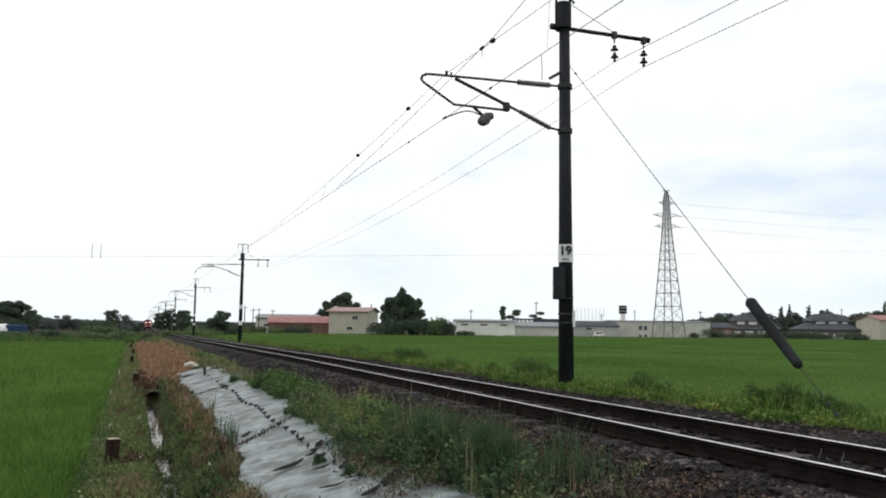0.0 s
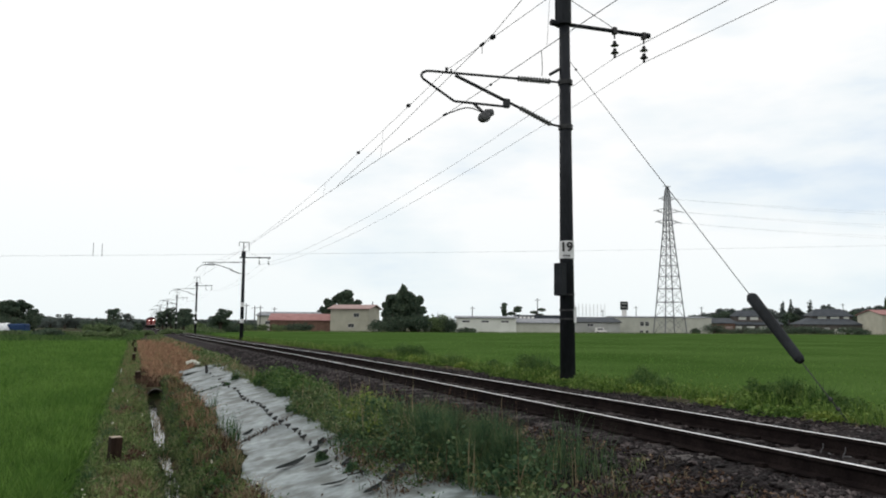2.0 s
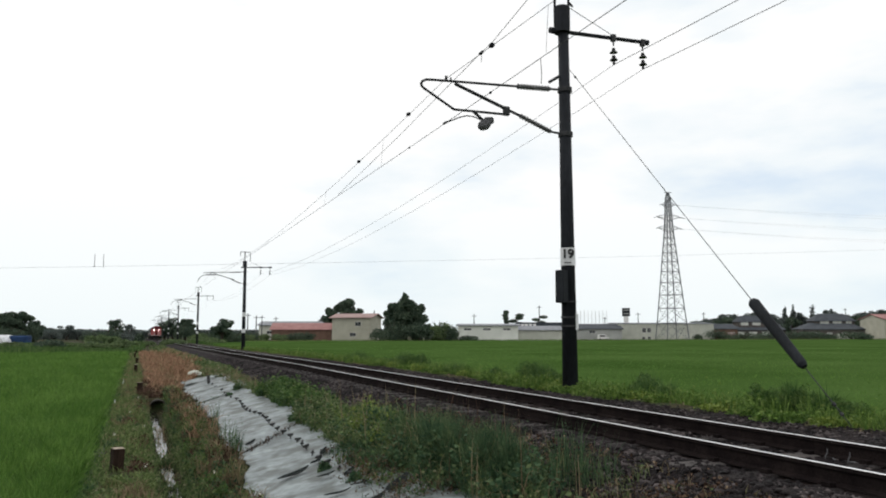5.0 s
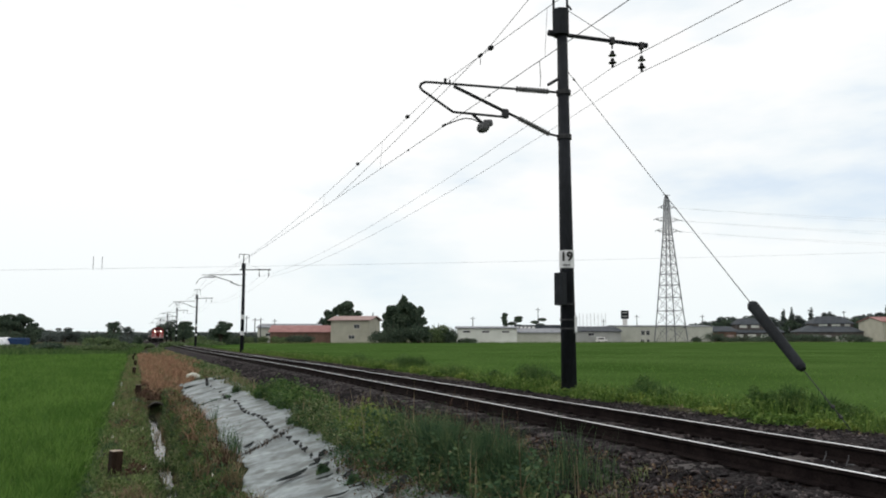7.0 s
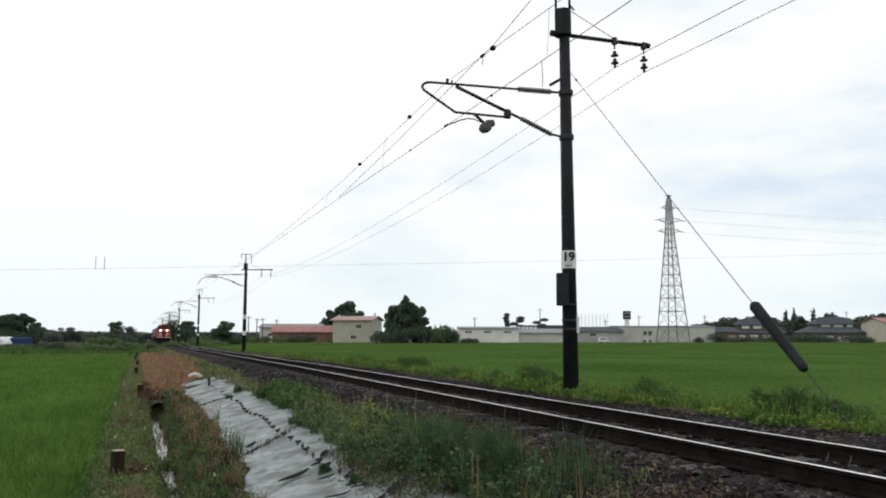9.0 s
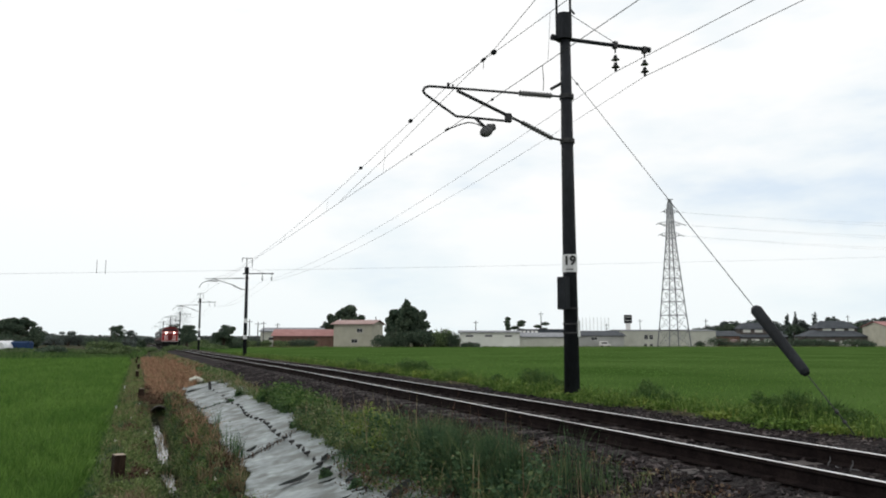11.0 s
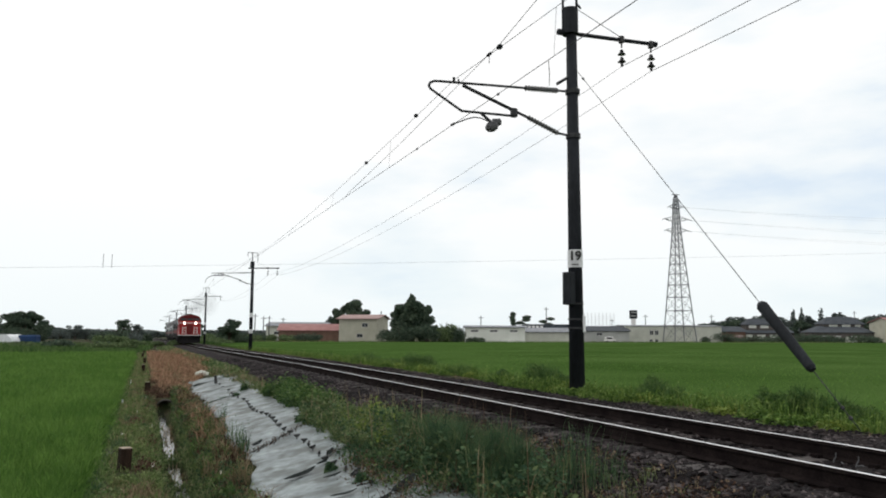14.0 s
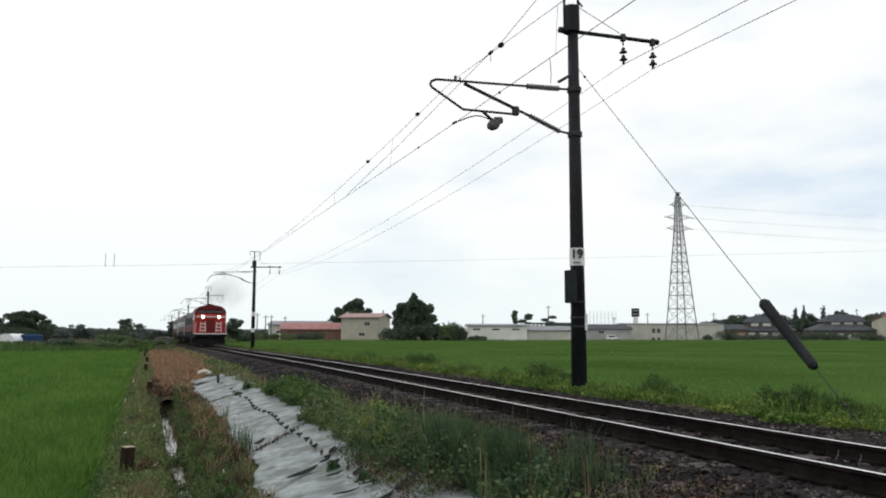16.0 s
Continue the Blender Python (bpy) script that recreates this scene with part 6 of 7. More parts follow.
# street poles among the roofs
for s, d, z in ((-54.3, 210, 6.6), (-53.2, 215, 6.1), (-55.2, 230, 6.5), (8.9, 235, 7.0), (29.6, 240, 9.9), (88.0, 260, 8.3), (68.2, 270, 8.5), (146.7, 280, 10.4), (-53.2, 240, 6.3), (62.7, 300, 7.6)):
    sp_ = thing("street_pole", spot(s, d, -1.05), -22, "grey concrete street pole among the houses", "pole", "street poles")
    part("shaft", rod(bmesh.new(), (0, 0, 0), (0, 0, z + 1.05), 0.19, 0.12, 8), M["weight"], sp_)
    part("pole_arm", box(bmesh.new(), (-0.8, -0.06, z + 0.35), (0.8, 0.06, z + 0.50)), M["fitting"], sp_)

# ---- trees and scrub ----


def crown_leaves(blobs, count, size):
    """Leaf clumps spread through uneven lobes: (x, y, z, rx, rz)."""
    w = np.array([b[3] ** 2 * b[4] for b in blobs])
    pick = rng.choice(len(blobs), count, p=w / w.sum())
    b = np.array(blobs)[pick]
    d = rng.normal(size=(count, 3))
    d /= np.linalg.norm(d, axis=1)[:, None]
    r = rng.uniform(0.35, 1.0, count) ** 0.45 * rng.uniform(0.85, 1.12, count)
    c = b[:, :3] + d * r[:, None] * np.stack([b[:, 3], b[:, 3], b[:, 4]], 1)
    return leaf_mesh(c, rng.uniform(0.6, 1.4, count) * size, 1.0)


def tree(s, d, height, width, form="round", material="leaf_far", leaves=1500, base=-1.05, label="dark green broadleaved tree with a ragged crown", group=""):
    root = thing("tree", spot(s, d, base), float(rng.uniform(0, 360)), label, "tree", group)
    bm = rod(bmesh.new(), (0, 0, -0.1), (0.1, 0, height * 0.45), width * 0.055 + 0.05, width * 0.035 + 0.03, 8)
    tips = []
    for i in range(6):
        a, q = i * 1.05 + rng.uniform(-0.3, 0.3), rng.uniform(0.28, 0.6)
        tip = Vector((math.cos(a) * width * 0.32, math.sin(a) * width * 0.32, height * rng.uniform(0.5, 0.85)))
        rod(bm, (0.05, 0, height * q * 0.7), tip, width * 0.022 + 0.02, 0.02, 6)
        tips.append(tip)
    rod(bm, (0.1, 0, height * 0.45), (0.1, 0, height * 0.9), width * 0.03 + 0.03, 0.02, 6)
    part("trunk", bm, M["bark"], root)
    blobs = []
    if form == "cone":
        for i in range(9):
            q = i / 8
            r = width * 0.5 * (1 - q * 0.85) * rng.uniform(0.85, 1.1)
            blobs.append((rng.normal(0, 0.06) * width, rng.normal(0, 0.06) * width, height * (0.16 + 0.78 * q), r, height * 0.09))
    elif form == "pine":
        for i in range(6):
            q = i / 5
            a = rng.uniform(0, 6.28)
            blobs.append((math.cos(a) * width * 0.25, math.sin(a) * width * 0.25, height * (0.4 + 0.55 * q), width * 0.28, height * 0.06))
    elif form == "bush":
        for i in range(12):
            a, q = i * 2.4, width * 0.34 * math.sqrt((i + 0.5) / 12)
            r = width * rng.uniform(0.15, 0.24)
            blobs.append((math.cos(a) * q, math.sin(a) * q, height * rng.uniform(0.28, 0.70 - 0.6 * q / width), r, height * rng.uniform(0.22, 0.32)))
    else:
        for i in range(22):
            a, q = rng.uniform(0, 6.28), rng.uniform(0, 1)
            r = width * (0.38 - 0.24 * q) * rng.uniform(0.5, 1.1)
            blobs.append((math.cos(a) * r, math.sin(a) * r, height * (0.26 + 0.63 * q), width * rng.uniform(0.09, 0.19), height * rng.uniform(0.06, 0.12)))
        for tip in tips:
            blobs.append((tip.x, tip.y, tip.z, width * 0.14, height * 0.09))
    v, f = crown_leaves(blobs, int(leaves * 3.2), max(0.24, min(0.85, height * 0.062)))
    loose("crown", v, f, M[material], root)
    return root


# beside the two-storey house
for s, d, z, w, form, n, mat_ in (
    (-10.9, 190, 10.4, 7.6, "round", 2600, "leaf_far"), (-8.0, 192, 10.4, 6.4, "round", 2200, "leaf_far"), (-9.6, 189, 11.0, 5.4, "round", 2000, "leaf_far"),
    (-12.6, 191, 8.4, 6.5, "round", 1500, "leaf_far"), (-5.9, 189, 6.1, 5.9, "round", 1200, "leaf_far"),
    (-15.8, 188, 3.0, 6.4, "bush", 900, "leaf_far"), (-12.4, 186, 4.4, 7.4, "bush", 1400, "leaf_far"),
    (-6.2, 186, 4.6, 8.0, "bush", 1500, "leaf_far"), (-1.4, 188, 4.9, 7.3, "bush", 1300, "leaf_pale"),
    (1.1, 187, 4.1, 5.0, "bush", 900, "leaf_far"), (5.6, 190, 1.1, 6.5, "bush", 700, "leaf_far"),
    # behind the house
    (-30.9, 236, 12.1, 10.9, "round", 2200, "leaf_far"), (-35.5, 238, 10.2, 6.0, "round", 1100, "leaf_far"),
    (-39.9, 250, 7.3, 3.7, "round", 500, "leaf_dist"), (-27.3, 240, 9.3, 5.4, "round", 800, "leaf_far"),
    # hedge before the annex
    (-46.2, 196, 1.3, 3.4, "bush", 600, "leaf_pale"), (-42.3, 196, 1.5, 5.4, "bush", 700, "leaf_pale"),
    (-38.4, 196, 2.0, 6.4, "bush", 800, "leaf_far"), (-35.2, 196, 1.8, 4.6, "bush", 600, "leaf_far"),
    # by the line
    (-43.8, 150, 4.2, 5.0, "round", 1700, "leaf_far"), (-43.2, 155, 2.0, 5.8, "bush", 900, "leaf_far"),
    (-83.7, 235, 6.3, 6.6, "round", 1500, "leaf_far"), (-87.4, 238, 5.1, 5.3, "round", 1000, "leaf_far"),
    (-76.5, 225, 4.3, 6.7, "bush", 1200, "leaf_far"), (-53.6, 170, 0.5, 6.3, "bush", 800, "leaf_pale"),
    (-42.1, 140, 0.3, 4.2, "bush", 600, "leaf_pale"),
    (-58.1, 180, 1.3, 5.4, "bush", 800, "leaf_pale"), (-62.1, 200, 1.9, 6.5, "bush", 900, "leaf_far"),
    (-53.9, 190, 1.5, 7.1, "bush", 900, "leaf_far"), (-51.5, 195, 1.5, 6.4, "bush", 800, "leaf_pale"),
    (-51.8, 205, 1.8, 6.1, "bush", 700, "leaf_far"),
    (-80.4, 236, 6.2, 7.4, "round", 1600, "leaf_far"),
    (-53.4, 95, 0.2, 3.6, "bush", 900, "leaf_pale"), (-49.6, 96, 0.45, 4.2, "bush", 1100, "leaf_far"), (-44.4, 97, 0.1, 3.8, "bush", 800, "leaf_pale"),
    (-41.0, 98, 0.3, 3.6, "bush", 900, "leaf_pale"), (-38.2, 108, 0.5, 4.0, "bush", 900, "leaf_pale"),
    # left of the line
    (-95.5, 170, 6.2, 8.3, "round", 2400, "leaf_far"), (-93.6, 172, 4.3, 6.4, "bush", 1400, "leaf_far"), (-94.2, 166, 2.9, 7.4, "bush", 1400, "leaf_far"),
    (-96.6, 180, 4.2, 4.8, "round", 1000, "leaf_far"), (-98.9, 172, 5.7, 7.2, "round", 1800, "leaf_far"),
    (-101.1, 175, 4.4, 6.0, "round", 1200, "leaf_far"), (-104.0 - 6, 180, 5.4, 6.2, "round", 1000, "leaf_far"),
    (-113.9, 230, 3.7, 7.2, "round", 900, "leaf_dist"), (-111.5, 232, 3.2, 6.2, "bush", 700, "leaf_dist"),
    (-123.5, 240, 2.9, 7.1, "bush", 700, "leaf_dist"), (-86.3, 200, 4.8, 4.8, "round", 700, "leaf_far"),
    (-84.8, 205, 3.8, 3.7, "round", 400, "leaf_dist"), (-87.3, 190, 2.3, 7.1, "bush", 900, "leaf_far"),
    (-81.6, 185, 2.5, 6.3, "bush", 900, "leaf_far"), (-80.0, 190, 1.9, 7.1, "bush", 800, "leaf_dist"),
    (-60.0, 150, 1.3, 2.2, "bush", 700, "leaf_far"), (-63.8, 140, 1.2, 4.6, "bush", 1000, "leaf_pale"),
    (-59.1, 135, 1.0, 4.0, "bush", 900, "leaf_pale"), (-51.5, 100, 0.2, 2.5, "bush", 700, "leaf_pale"),
    (-53.5, 100, -0.3, 1.8, "bush", 400, "leaf_pale"), (-51.0, 105, -0.2, 3.1, "bush", 600, "leaf_pale"),
    (-46.5, 102, 0.1, 3.0, "bush", 600, "leaf_far"), (-46.9, 110, -0.1, 3.3, "bush", 600, "leaf_pale"),
    (-46.7, 120, 0.0, 2.7, "bush", 500, "leaf_pale"),
    # right-hand wood, mostly in the haze-tinted leaves
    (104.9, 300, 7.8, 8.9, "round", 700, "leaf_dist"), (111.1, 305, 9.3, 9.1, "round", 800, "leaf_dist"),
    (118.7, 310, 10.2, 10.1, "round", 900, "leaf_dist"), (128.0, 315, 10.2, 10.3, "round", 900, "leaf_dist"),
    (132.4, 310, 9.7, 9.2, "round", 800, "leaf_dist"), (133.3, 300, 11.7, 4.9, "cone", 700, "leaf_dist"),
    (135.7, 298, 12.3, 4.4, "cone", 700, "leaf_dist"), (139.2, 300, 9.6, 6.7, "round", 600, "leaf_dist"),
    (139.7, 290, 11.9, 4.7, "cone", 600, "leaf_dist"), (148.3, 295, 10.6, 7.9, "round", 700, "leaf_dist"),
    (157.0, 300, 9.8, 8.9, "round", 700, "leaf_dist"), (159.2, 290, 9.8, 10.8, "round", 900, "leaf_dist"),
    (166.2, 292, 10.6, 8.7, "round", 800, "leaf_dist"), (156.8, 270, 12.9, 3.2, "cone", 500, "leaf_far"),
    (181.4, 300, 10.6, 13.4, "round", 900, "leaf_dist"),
    (84.4, 238, 3.0, 8.8, "bush", 700, "leaf_far"), (92.4, 236, 1.9, 12.3, "bush", 900, "leaf_far"),
    (100.0, 234, 2.4, 10.4, "bush", 800, "leaf_far"), (107.3, 233, 2.7, 8.7, "bush", 800, "leaf_far"),
    (111.9, 230, 2.4, 10.3, "bush", 800, "leaf_far"), (120.7, 228, 2.2, 9.5, "bush", 700, "leaf_far"),
    (142.1, 262, 8.0, 8.6, "round", 900, "leaf_far"), (121.4, 268, 7.0, 8.0, "round", 800, "leaf_far"),
    (102.0, 280, 7.4, 9.6, "round", 900, "leaf_far"), (120.7, 290, 9.1, 9.9, "round", 900, "leaf_dist"),
    # garden pines and shrubs before the houses
    (20.1, 245, 8.3, 3.3, "pine", 450, "leaf_far"), (22.9, 246, 7.3, 4.8, "pine", 600, "leaf_far"),
    (30.5, 246, 6.7, 4.8, "pine", 600, "leaf_far"), (58.7, 262, 4.7, 6.6, "bush", 500, "leaf_far"),
    (54.2, 262, 4.5, 4.7, "bush", 400, "leaf_far"),
    (76.5, 232, 1.4, 3.8, "bush", 450, "leaf_far"), (86.2, 240, 1.7, 6.4, "bush", 500, "leaf_far"),
    (109.4, 232, 1.8, 8.6, "bush", 700, "leaf_far"), (115.4, 232, 1.6, 6.9, "bush", 600, "leaf_far"),
    (123.3, 226, 1.7, 7.4, "bush", 700, "leaf_far"), (104.3, 232, 1.2, 6.2, "bush", 500, "leaf_far"),
    (99.9, 240, 1.0, 10.7, "bush", 600, "leaf_far"), (91.9, 240, 0.9, 10.7, "bush", 600, "leaf_far"),
):
    words = {"cone": "dark upright conifer with a ragged tip", "pine": "small trained pine with layered tufts", "bush": "rounded green shrub with loose leaves", "round": "dark green broadleaved tree with a ragged crown"}
    tree(s, d, z + 1.05, w, form, mat_, n, -1.05, words[form], "trees round the fields")

# far woods closing the view, and rough grass past the paddies
pieces = []
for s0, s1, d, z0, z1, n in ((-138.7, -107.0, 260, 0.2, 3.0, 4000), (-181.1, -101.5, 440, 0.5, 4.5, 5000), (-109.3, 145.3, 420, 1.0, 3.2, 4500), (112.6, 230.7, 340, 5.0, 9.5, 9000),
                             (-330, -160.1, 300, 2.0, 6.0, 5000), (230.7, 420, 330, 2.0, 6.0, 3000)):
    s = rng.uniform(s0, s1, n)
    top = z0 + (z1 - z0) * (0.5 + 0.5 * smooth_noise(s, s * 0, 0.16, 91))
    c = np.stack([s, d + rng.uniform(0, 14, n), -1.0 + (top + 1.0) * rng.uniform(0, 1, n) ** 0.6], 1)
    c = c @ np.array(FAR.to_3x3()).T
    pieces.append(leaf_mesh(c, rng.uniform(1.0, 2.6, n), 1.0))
# the woods' haze is only the pale bluish leaf colour
loose("distant_woods", *joined(pieces), M["leaf_dist"], label="low belt of distant woods in haze-tinted leaves", category="woods", kind="stuff")
pieces = []
for s0, s1, d0, d1, h, n in ((-62.0, -30.0, 76, 130, 0.8, 20000), (-44.1, -30.3, 100, 160, 1.0, 6000)):
    s, d = rng.uniform(s0, s1, n), rng.uniform(d0, d1, n)
    c = np.stack([s * d / d0, d, np.zeros(n)], 1) @ np.array(FAR.to_3x3()).T
    ok = (np.abs(c[:, 0] - 5.5) > 4.2) & (c[:, 1] > 75.5)
    c = c[ok]
    pieces.append(blade_mesh(c[:, 0], c[:, 1], ground_z(c[:, 0], c[:, 1]), rng.uniform(0.3, 1, len(c)) * h, 0.09, rng.uniform(0.1, 0.7, len(c))))
loose("rough_grass", *joined(pieces), M["verge_dark"], label="rough dark grass past the end of the paddy", category="grass", kind="stuff")
pieces = []
ex = rng.uniform(24, 230, 9000)
c = np.stack([ex, far_edge(ex) + rng.uniform(0.2, 9, 9000), np.zeros(9000)], 1)
pieces.append(blade_mesh(c[:, 0], c[:, 1], np.full(9000, -1.0), rng.uniform(0.25, 0.8, 9000), 0.14, rng.uniform(0.1, 0.7, 9000)))
loose("rough_grass", *joined(pieces), M["scrub"], label="rough grass along the far edge of the paddies", category="grass", kind="stuff")

# tarpaulin stack and plastic greenhouse far left
tarp = part("tarpaulin_stack", box(bmesh.new(), (-1.8, 0, 0), (1.8, 2.0, 1.65), 0.25), M["blue"])
tarp.matrix_basis = Matrix.Translation(spot(-81.7, 146, -1.02)) @ pose(0, 0, 0, 0, 0, -22)
tagged(tarp, "stack covered with a blue tarpaulin by the field", "tarpaulin")
green = thing("greenhouse", spot(-82.6 - 1.9, 143, -1.02), -22, "low rounded white plastic greenhouse", "greenhouse")
bm = bmesh.new()
ring = [[bm.verts.new((1.8 * math.cos(a * math.pi / 12), y, 1.75 * math.sin(a * math.pi / 12))) for a in range(13)] for y in (0, 5)]
for a in range(12):
    bm.faces.new((ring[0][a], ring[0][a + 1], ring[1][a + 1], ring[1][a]))
bm.faces.new(ring[0])
bm.faces.new(ring[1][::-1])
part("cover_film", bm, M["film"], green)
for y in (-0.02, 2.5, 5.02):
    part("hoop", chain(bmesh.new(), [(1.83 * math.cos(a * math.pi / 12), y, 1.78 * math.sin(a * math.pi / 12)) for a in range(13)], 0.03, 5), M["plate"], green)
# parked white van before the store
van = thing("van", spot(48.8, 236, -1.02), -22 + 6, "small parked white van", "van")
part("body", box(bmesh.new(), (-1.7, 0, 0.3), (1.7, 1.5, 1.0), 0.12), M["white"], van)
part("cab", box(bmesh.new(), (-1.5, 0.08, 0.95), (0.9, 1.42, 1.75), 0.15), M["white"], van)
part("side_window", box(bmesh.new(), (-1.2, 0.06, 1.1), (0.6, 0.1, 1.55)), M["pane"], van)
for x in (-1.1, 1.1):
    part("wheel", rod(bmesh.new(), (x, -0.02, 0.28), (x, 0.18, 0.28), 0.28, None, 14), M["under"], van)

# ---- the train ----


def wheelset(parent, y, r):
    w = part("wheelset", rod(bmesh.new(), (-0.75, 0, 0), (0.75, 0, 0), 0.08, None, 8), M["under"], parent)
    for x in (-0.535, 0.535):
        bm = rod(bmesh.new(), (x - 0.065, 0, 0), (x + 0.065, 0, 0), r, None, 20)
        part("wheel", bm, M["tyre_steel"], w)
    w.matrix_basis = pose(0, y, r)
    return w


def hull(y0, y1, half, floor, eave, crown, grow=0.0):
    """A body shell with a rounded roof between two stations."""
    sec = [(-half - grow, floor), (-half - grow, eave)]
    for i in range(1, 8):
        a = math.pi * (1 - i / 8)
        sec.append(((half + grow) * math.cos(a) * (1.0 if abs(math.cos(a)) < 0.9 else 0.97), eave + (crown - eave) * math.sin(a) ** 0.75))
    sec += [(half + grow, eave), (half + grow, floor)]
    bm = bmesh.new()
    rows = [[bm.verts.new((x, y, z)) for x, z in sec] for y in (y0, y1)]
    n = len(sec)
    for i in range(n):
        bm.faces.new((rows[0][i], rows[0][(i + 1) % n], rows[1][(i + 1) % n], rows[1][i]))
    bm.faces.new(rows[0])
    bm.faces.new(rows[1][::-1])
    return bm


def bogie(parent, y, base, r, wheels):
    bg = part("bogie", box(bmesh.new(), (-1.05, y - base / 2 - 0.6, 0.35), (1.05, y + base / 2 + 0.6, 0.85), 0.06), M["under"], parent)
    for x in (-1.08, 1.08):
        for dy in (-base / 2, base / 2):
            part("axle_box", box(bmesh.new(), (x - 0.1, y + dy - 0.22, 0.25), (x + 0.1, y + dy + 0.22, 0.65), 0.04), M["under"], bg)
    for dy in (-base / 2, base / 2):
        wheels.append(wheelset(parent, y + dy, r))


WHEELS = []
LOCO_LEN = 17.5


def locomotive():
    """Front at y = 0, the body runs towards +y."""
    root = thing("locomotive", (5.47, 312, 0), 0, "red diesel locomotive with lit headlights and white trim", "locomotive")
    part("cab", hull(0.55, 3.0, 1.38, 1.13, 3.0, 3.72), M["red"], root, "red driving cab", smooth=False)
    part("cab_roof", hull(0.45, 3.05, 1.40, 2.98, 3.02, 3.76), M["red_dull"], root, "dark red rounded cab roof")
    nose = part("nose", box(bmesh.new(), (-1.28, 0.0, 1.13), (1.28, 0.60, 2.90), 0.13), M["red"], root, "rounded red nose")
    part("windscreen_band", box(bmesh.new(), (-1.22, 0.42, 2.91), (1.22, 0.58, 3.36), 0.05), M["red_dull"], root)
    for x0, x1 in ((-1.14, -0.42), (-0.38, 0.38), (0.42, 1.14)):
        part("windscreen", box(bmesh.new(), (x0 + 0.03, 0.38, 2.98), (x1 - 0.03, 0.52, 3.26), 0.03), M["pane"], root, "dark windscreen glass")
    part("roof_visor", box(bmesh.new(), (-1.2, 0.34, 3.37), (1.2, 0.6, 3.44), 0.02), M["red_dull"], root)
    part("white_band", box(bmesh.new(), (-1.295, -0.015, 2.62), (1.295, 0.30, 2.70)), M["white"], nose, "white trim line")
    for x in (-0.69, 0.69):
        lamp = part("headlight", rod(bmesh.new(), (x, -0.10, 2.64), (x, 0.05, 2.64), 0.13, 0.16, 18), M["white"], nose, "pale lamp housing")
        part("lens", rod(bmesh.new(), (x, -0.115, 2.64), (x, -0.10, 2.64), 0.115, None, 18), M["lamp_on"], lamp, "glowing warm white lens")
        bm = bmesh.new()
        for sx in (-0.24, 0.24):
            rod(bm, (x + sx, -0.12, 1.30), (x + sx * 0.75, -0.12, 2.20), 0.03, None, 6)
        for z in (1.42, 1.72, 2.02):
            rod(bm, (x - 0.23, -0.12, z), (x + 0.23, -0.12, z), 0.034, None, 6)
        for z in (1.4, 2.1):
            rod(bm, (x, -0.12, z), (x, 0.02, z), 0.02, None, 6)
        part("ladder_rail", bm, M["white"], nose, "white handrail with steps")
        part("deck_rail", chain(bmesh.new(), [(math.copysign(1.34, x), -0.16, 1.15), (math.copysign(1.34, x), -0.16, 2.05), (math.copysign(1.30, x), 0.05, 2.12)], 0.022), M["white"], root, "white deck handrail")
    part("nose_door", box(bmesh.new(), (-0.36, -0.03, 1.25), (0.36, 0.05, 2.45), 0.03), M["red_dull"], nose, "dark red nose door")
    part("radiator_cap", box(bmesh.new(), (-0.28, 1.2, 3.70), (0.28, 2.2, 3.86), 0.05), M["under"], root)
    part("buffer_beam", box(bmesh.new(), (-1.36, -0.18, 0.80), (1.36, 0.5, 1.08), 0.03), M["under"], root, "dark buffer beam")
    part("deck_edge", box(bmesh.new(), (-1.42, -0.22, 1.08), (1.42, 0.55, 1.16), 0.01), M["white"], root, "white-edged deck")
    part("coupler", box(bmesh.new(), (-0.16, -0.55, 0.72), (0.16, -0.1, 1.0), 0.05), M["under"], root)
    bm = bmesh.new()
    vs = [bm.verts.new(v) for v in ((-1.3, 0.1, 0.70), (1.3, 0.1, 0.70), (1.35, 0.1, 0.14), (-1.35, 0.1, 0.14), (0, -0.45, 0.66), (0, -0.55, 0.14))]
    for f in ((0, 4, 5, 3), (4, 1, 2, 5), (0, 1, 4), (3, 5, 2), (0, 3, 2, 1)):
        bm.faces.new([vs[i] for i in f])
    part("snow_plough", bm, M["under"], root, "dark snow plough")
    # dark doorway recess behind the cab, then the engine room
    part("door_recess", box(bmesh.new(), (-1.24, 3.0, 0.95), (1.24, 4.1, 3.45), 0.02), M["under"], root, "dark recessed doorway")
    part("engine_room", hull(4.1, LOCO_LEN - 0.3, 1.38, 0.95, 2.85, 3.55), M["silver"], root, "grey engine room side")
    for x in (-1.385, 1.385):
        part("waist_band", box(bmesh.new(), (x - 0.012, 4.3, 1.35), (x + 0.012, LOCO_LEN - 0.5, 1.75)), M["red_dull"], root, "dull red side band")
        for k in range(5):
            y = 5.2 + k * 2.3
            grille = part("side_grille", box(bmesh.new(), (x - 0.02, y, 2.0), (x + 0.02, y + 1.5, 2.7), 0.01), M["fitting"], root)
            for q in range(4):
                part("slat", box(bmesh.new(), (x - 0.035, y + 0.06, 2.07 + q * 0.16), (x + 0.035, y + 1.44, 2.13 + q * 0.16)), M["under"], grille)
        part("skirt", box(bmesh.new(), (x - 0.015, 4.15, 0.92), (x + 0.015, LOCO_LEN - 0.4, 1.33)), M["under"], root, "dark lower skirt")
        part("side_window", box(bmesh.new(), (math.copysign(1.38, x) - 0.02, 1.2, 2.35), (math.copysign(1.38, x) + 0.02, 2.3, 2.95), 0.02), M["pane"], root)
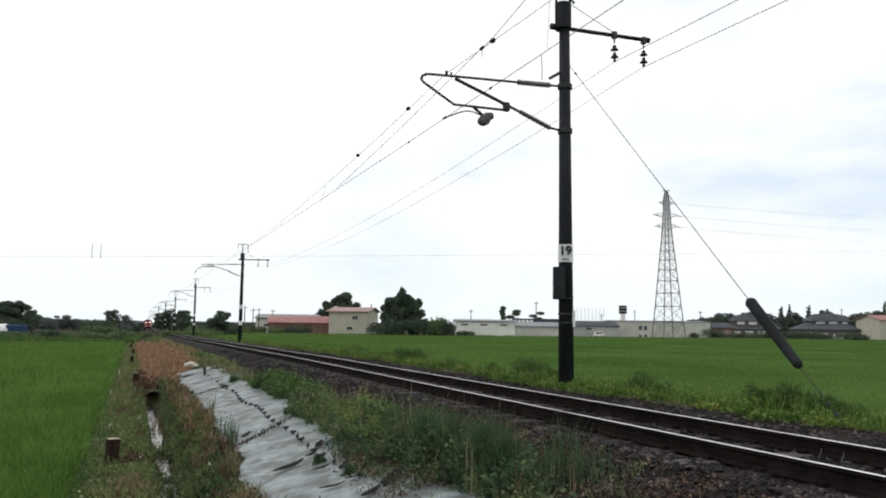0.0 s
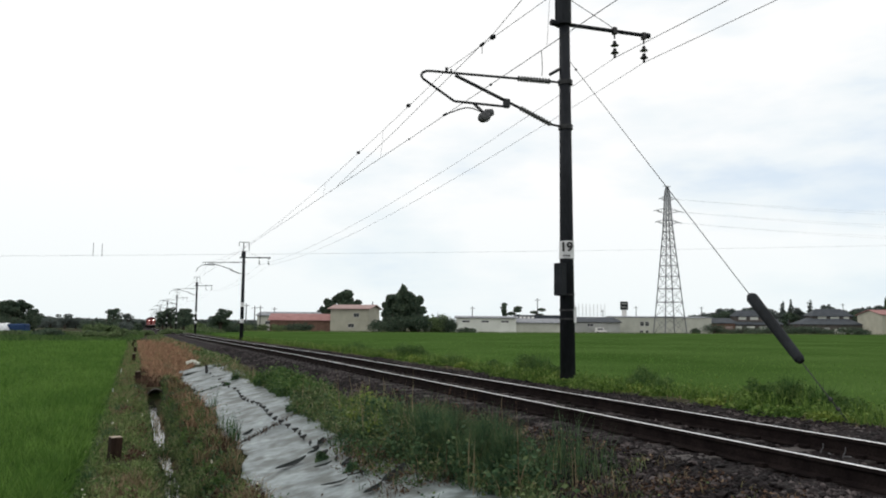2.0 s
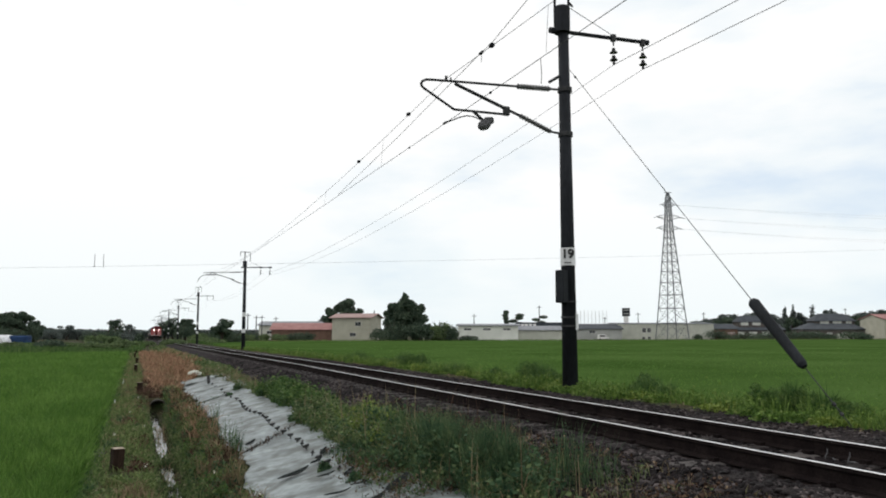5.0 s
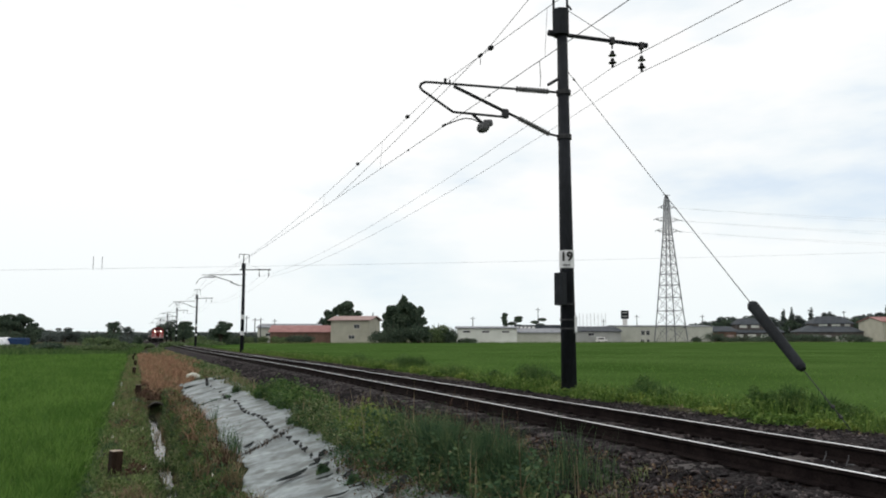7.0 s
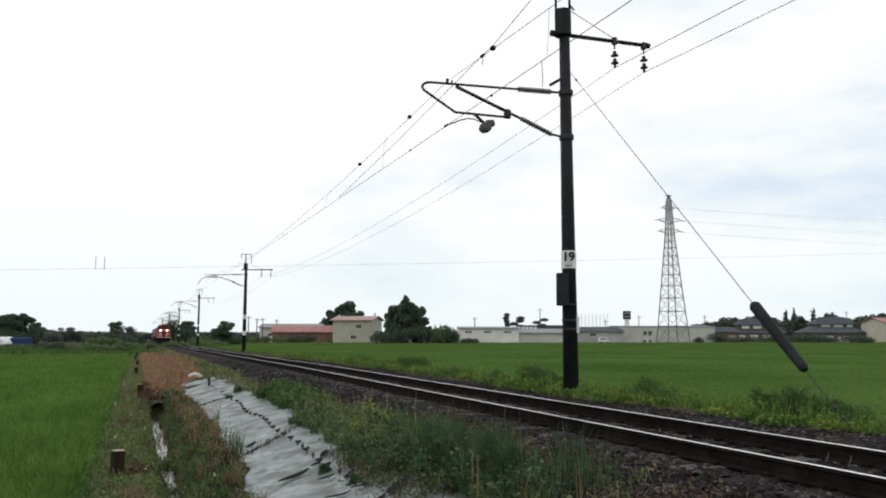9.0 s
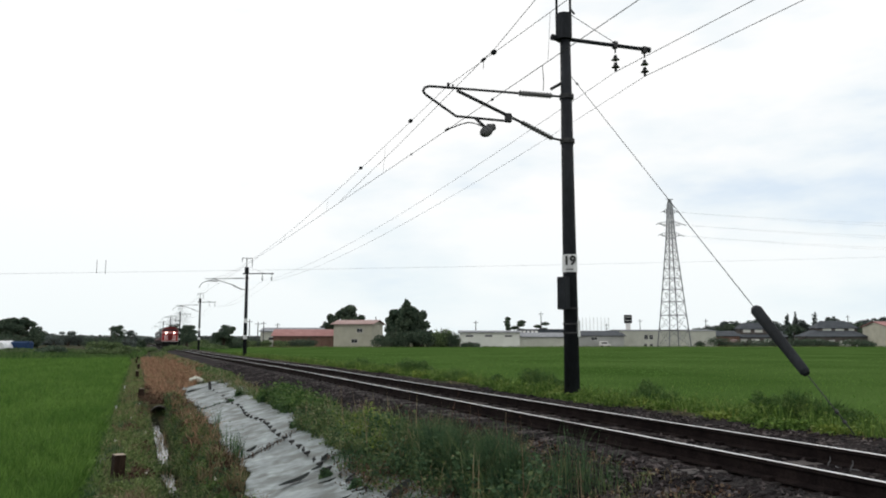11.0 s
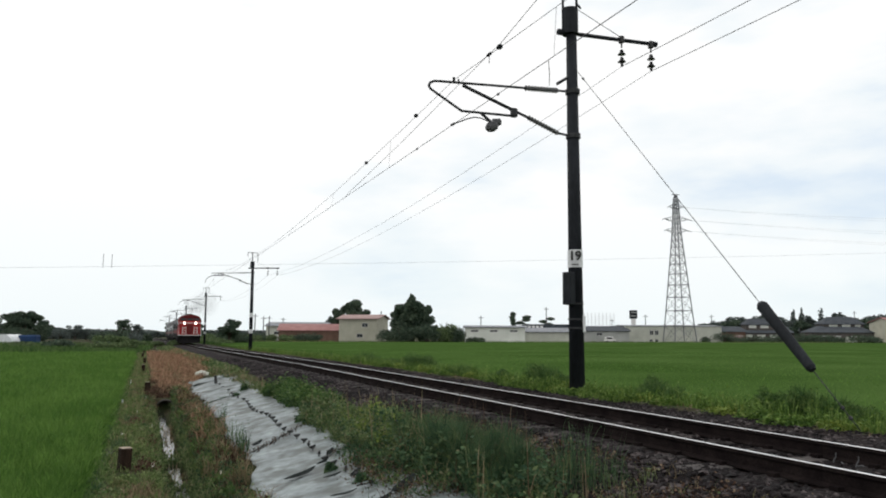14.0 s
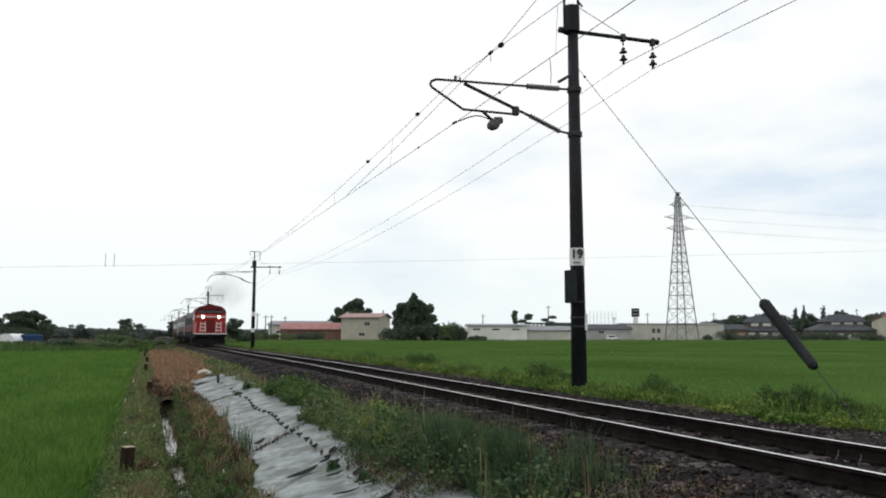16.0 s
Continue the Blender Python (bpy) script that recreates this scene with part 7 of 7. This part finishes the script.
    part("underframe", box(bmesh.new(), (-1.30, 0.5, 0.70), (1.30, LOCO_LEN - 0.1, 0.97), 0.03), M["under"], root)
    part("fuel_tank", box(bmesh.new(), (-1.20, 6.6, 0.22), (1.20, 10.6, 0.75), 0.1), M["under"], root)
    for y in (6.5, 11.0):
        part("exhaust_stack", rod(bmesh.new(), (0, y, 3.4), (0, y, 3.78), 0.22, 0.2, 14), M["under"], root)
    part("roof_fan", rod(bmesh.new(), (0, 14, 3.45), (0, 14, 3.68), 0.8, 0.75, 20), M["fitting"], root)
    bogie(root, 3.1, 2.3, 0.46, WHEELS)
    bogie(root, LOCO_LEN - 3.0, 2.3, 0.46, WHEELS)
    return root


def coach(label):
    root = thing("coach", (5.47, 330, 0), 0, label, "coach", "coaches of the train")
    part("body", hull(0.2, 19.3, 1.42, 0.95, 2.95, 3.62), M["silver"], root, "grey metal coach body")
    part("end_wall", box(bmesh.new(), (-1.1, 0.05, 0.9), (1.1, 0.22, 3.3), 0.03), M["under"], root, "dark end wall")
    part("gangway", box(bmesh.new(), (-0.45, -0.28, 0.95), (0.45, 0.1, 2.95), 0.04), M["under"], root)
    for x in (-1.43, 1.43):
        part("skirt", box(bmesh.new(), (x - 0.014, 0.3, 0.92), (x + 0.014, 19.2, 1.38)), M["under"], root, "dark lower skirt")
        part("waist_band", box(bmesh.new(), (x - 0.012, 0.5, 1.42), (x + 0.012, 19.0, 1.60)), M["red_dull"], root, "dull red side band")
        for k in range(9):
            y = 2.0 + k * 1.75
            w = part("window", box(bmesh.new(), (x - 0.02, y, 1.85), (x + 0.02, y + 1.2, 2.6), 0.01), M["fitting"], root)
            part("pane", box(bmesh.new(), (x - 0.03, y + 0.06, 1.91), (x + 0.03, y + 1.14, 2.54)), M["pane"], w)
        for y in (0.6, 18.0):
            part("door", box(bmesh.new(), (x - 0.018, y, 1.0), (x + 0.018, y + 0.75, 2.85), 0.01), M["wall_grey"], root)
    part("underframe", box(bmesh.new(), (-1.28, 0.1, 0.66), (1.28, 19.4, 0.96), 0.03), M["under"], root)
    part("equipment", box(bmesh.new(), (-1.2, 7.0, 0.25), (1.2, 11.5, 0.70), 0.08), M["under"], root)
    bogie(root, 3.0, 2.1, 0.43, WHEELS)
    bogie(root, 16.5, 2.1, 0.43, WHEELS)
    return root


loco = locomotive()
coaches = [coach("grey passenger coach with a dull red band behind the locomotive") for k in range(2)]

# thin exhaust haze: rigid puffs that travel with the train
puffs = []
for k, (back, up, side, r) in enumerate(((7.5, 4.5, 0.3, 1.3), (9.0, 5.2, 1.1, 2.0), (10.5, 5.5, 2.4, 2.9))):
    bm = bmesh.new()
    bmesh.ops.create_icosphere(bm, subdivisions=3, radius=1.0)
    for q in bm.verts:
        q.co *= r * (1 + 0.25 * noise.noise(q.co * 1.6 + Vector((k * 3.1, 0, 0))))
    puff = part("exhaust_puff", bm, M["smoke"], smooth=True)
    tagged(puff, "thin grey exhaust haze over the locomotive", "smoke", "exhaust haze")
    puffs.append((puff, back, up, side))


def front_y(t):
    """Where the locomotive's face is, in metres along the line."""
    return float(np.interp(t, [0, 3.5, 7, 9, 12.5, 14.5, 16], [311.5, 256.5, 204.5, 175.0, 125.5, 95.6, 72.6]))


def motions():
    times = [0, 1.75, 3.5, 5.25, 7, 9, 10.75, 12.5, 13.5, 14.5, 15.25, 16]
    rate = (72.6 - 311.5) / 16.0
    place = lambda t: 0.5 * front_y(t) + 0.5 * (311.5 + rate * t)
    at = lambda y: float(dip(y))
    walk(loco, [(t, pose(5.47, place(t), at(place(t)))) for t in times])
    for k, c in enumerate(coaches):
        back = LOCO_LEN + 0.5 + k * 20.0
        walk(c, [(t, pose(5.47, place(t) + back, at(place(t) + back))) for t in times])
    for p, back, z, x in puffs:
        walk(p, [(t, pose(5.47 + x, place(t) + back, z + at(place(t) + back))) for t in times])
    for w in WHEELS:
        here, r = w.matrix_basis.translation.copy(), w.matrix_basis.translation.z
        spin = [i / 30 for i in range(0, 481)]
        walk(w, [(t, pose(here.x, here.y, here.z, math.degrees((311.5 - place(t)) / r) % 360)) for t in spin])


motions()
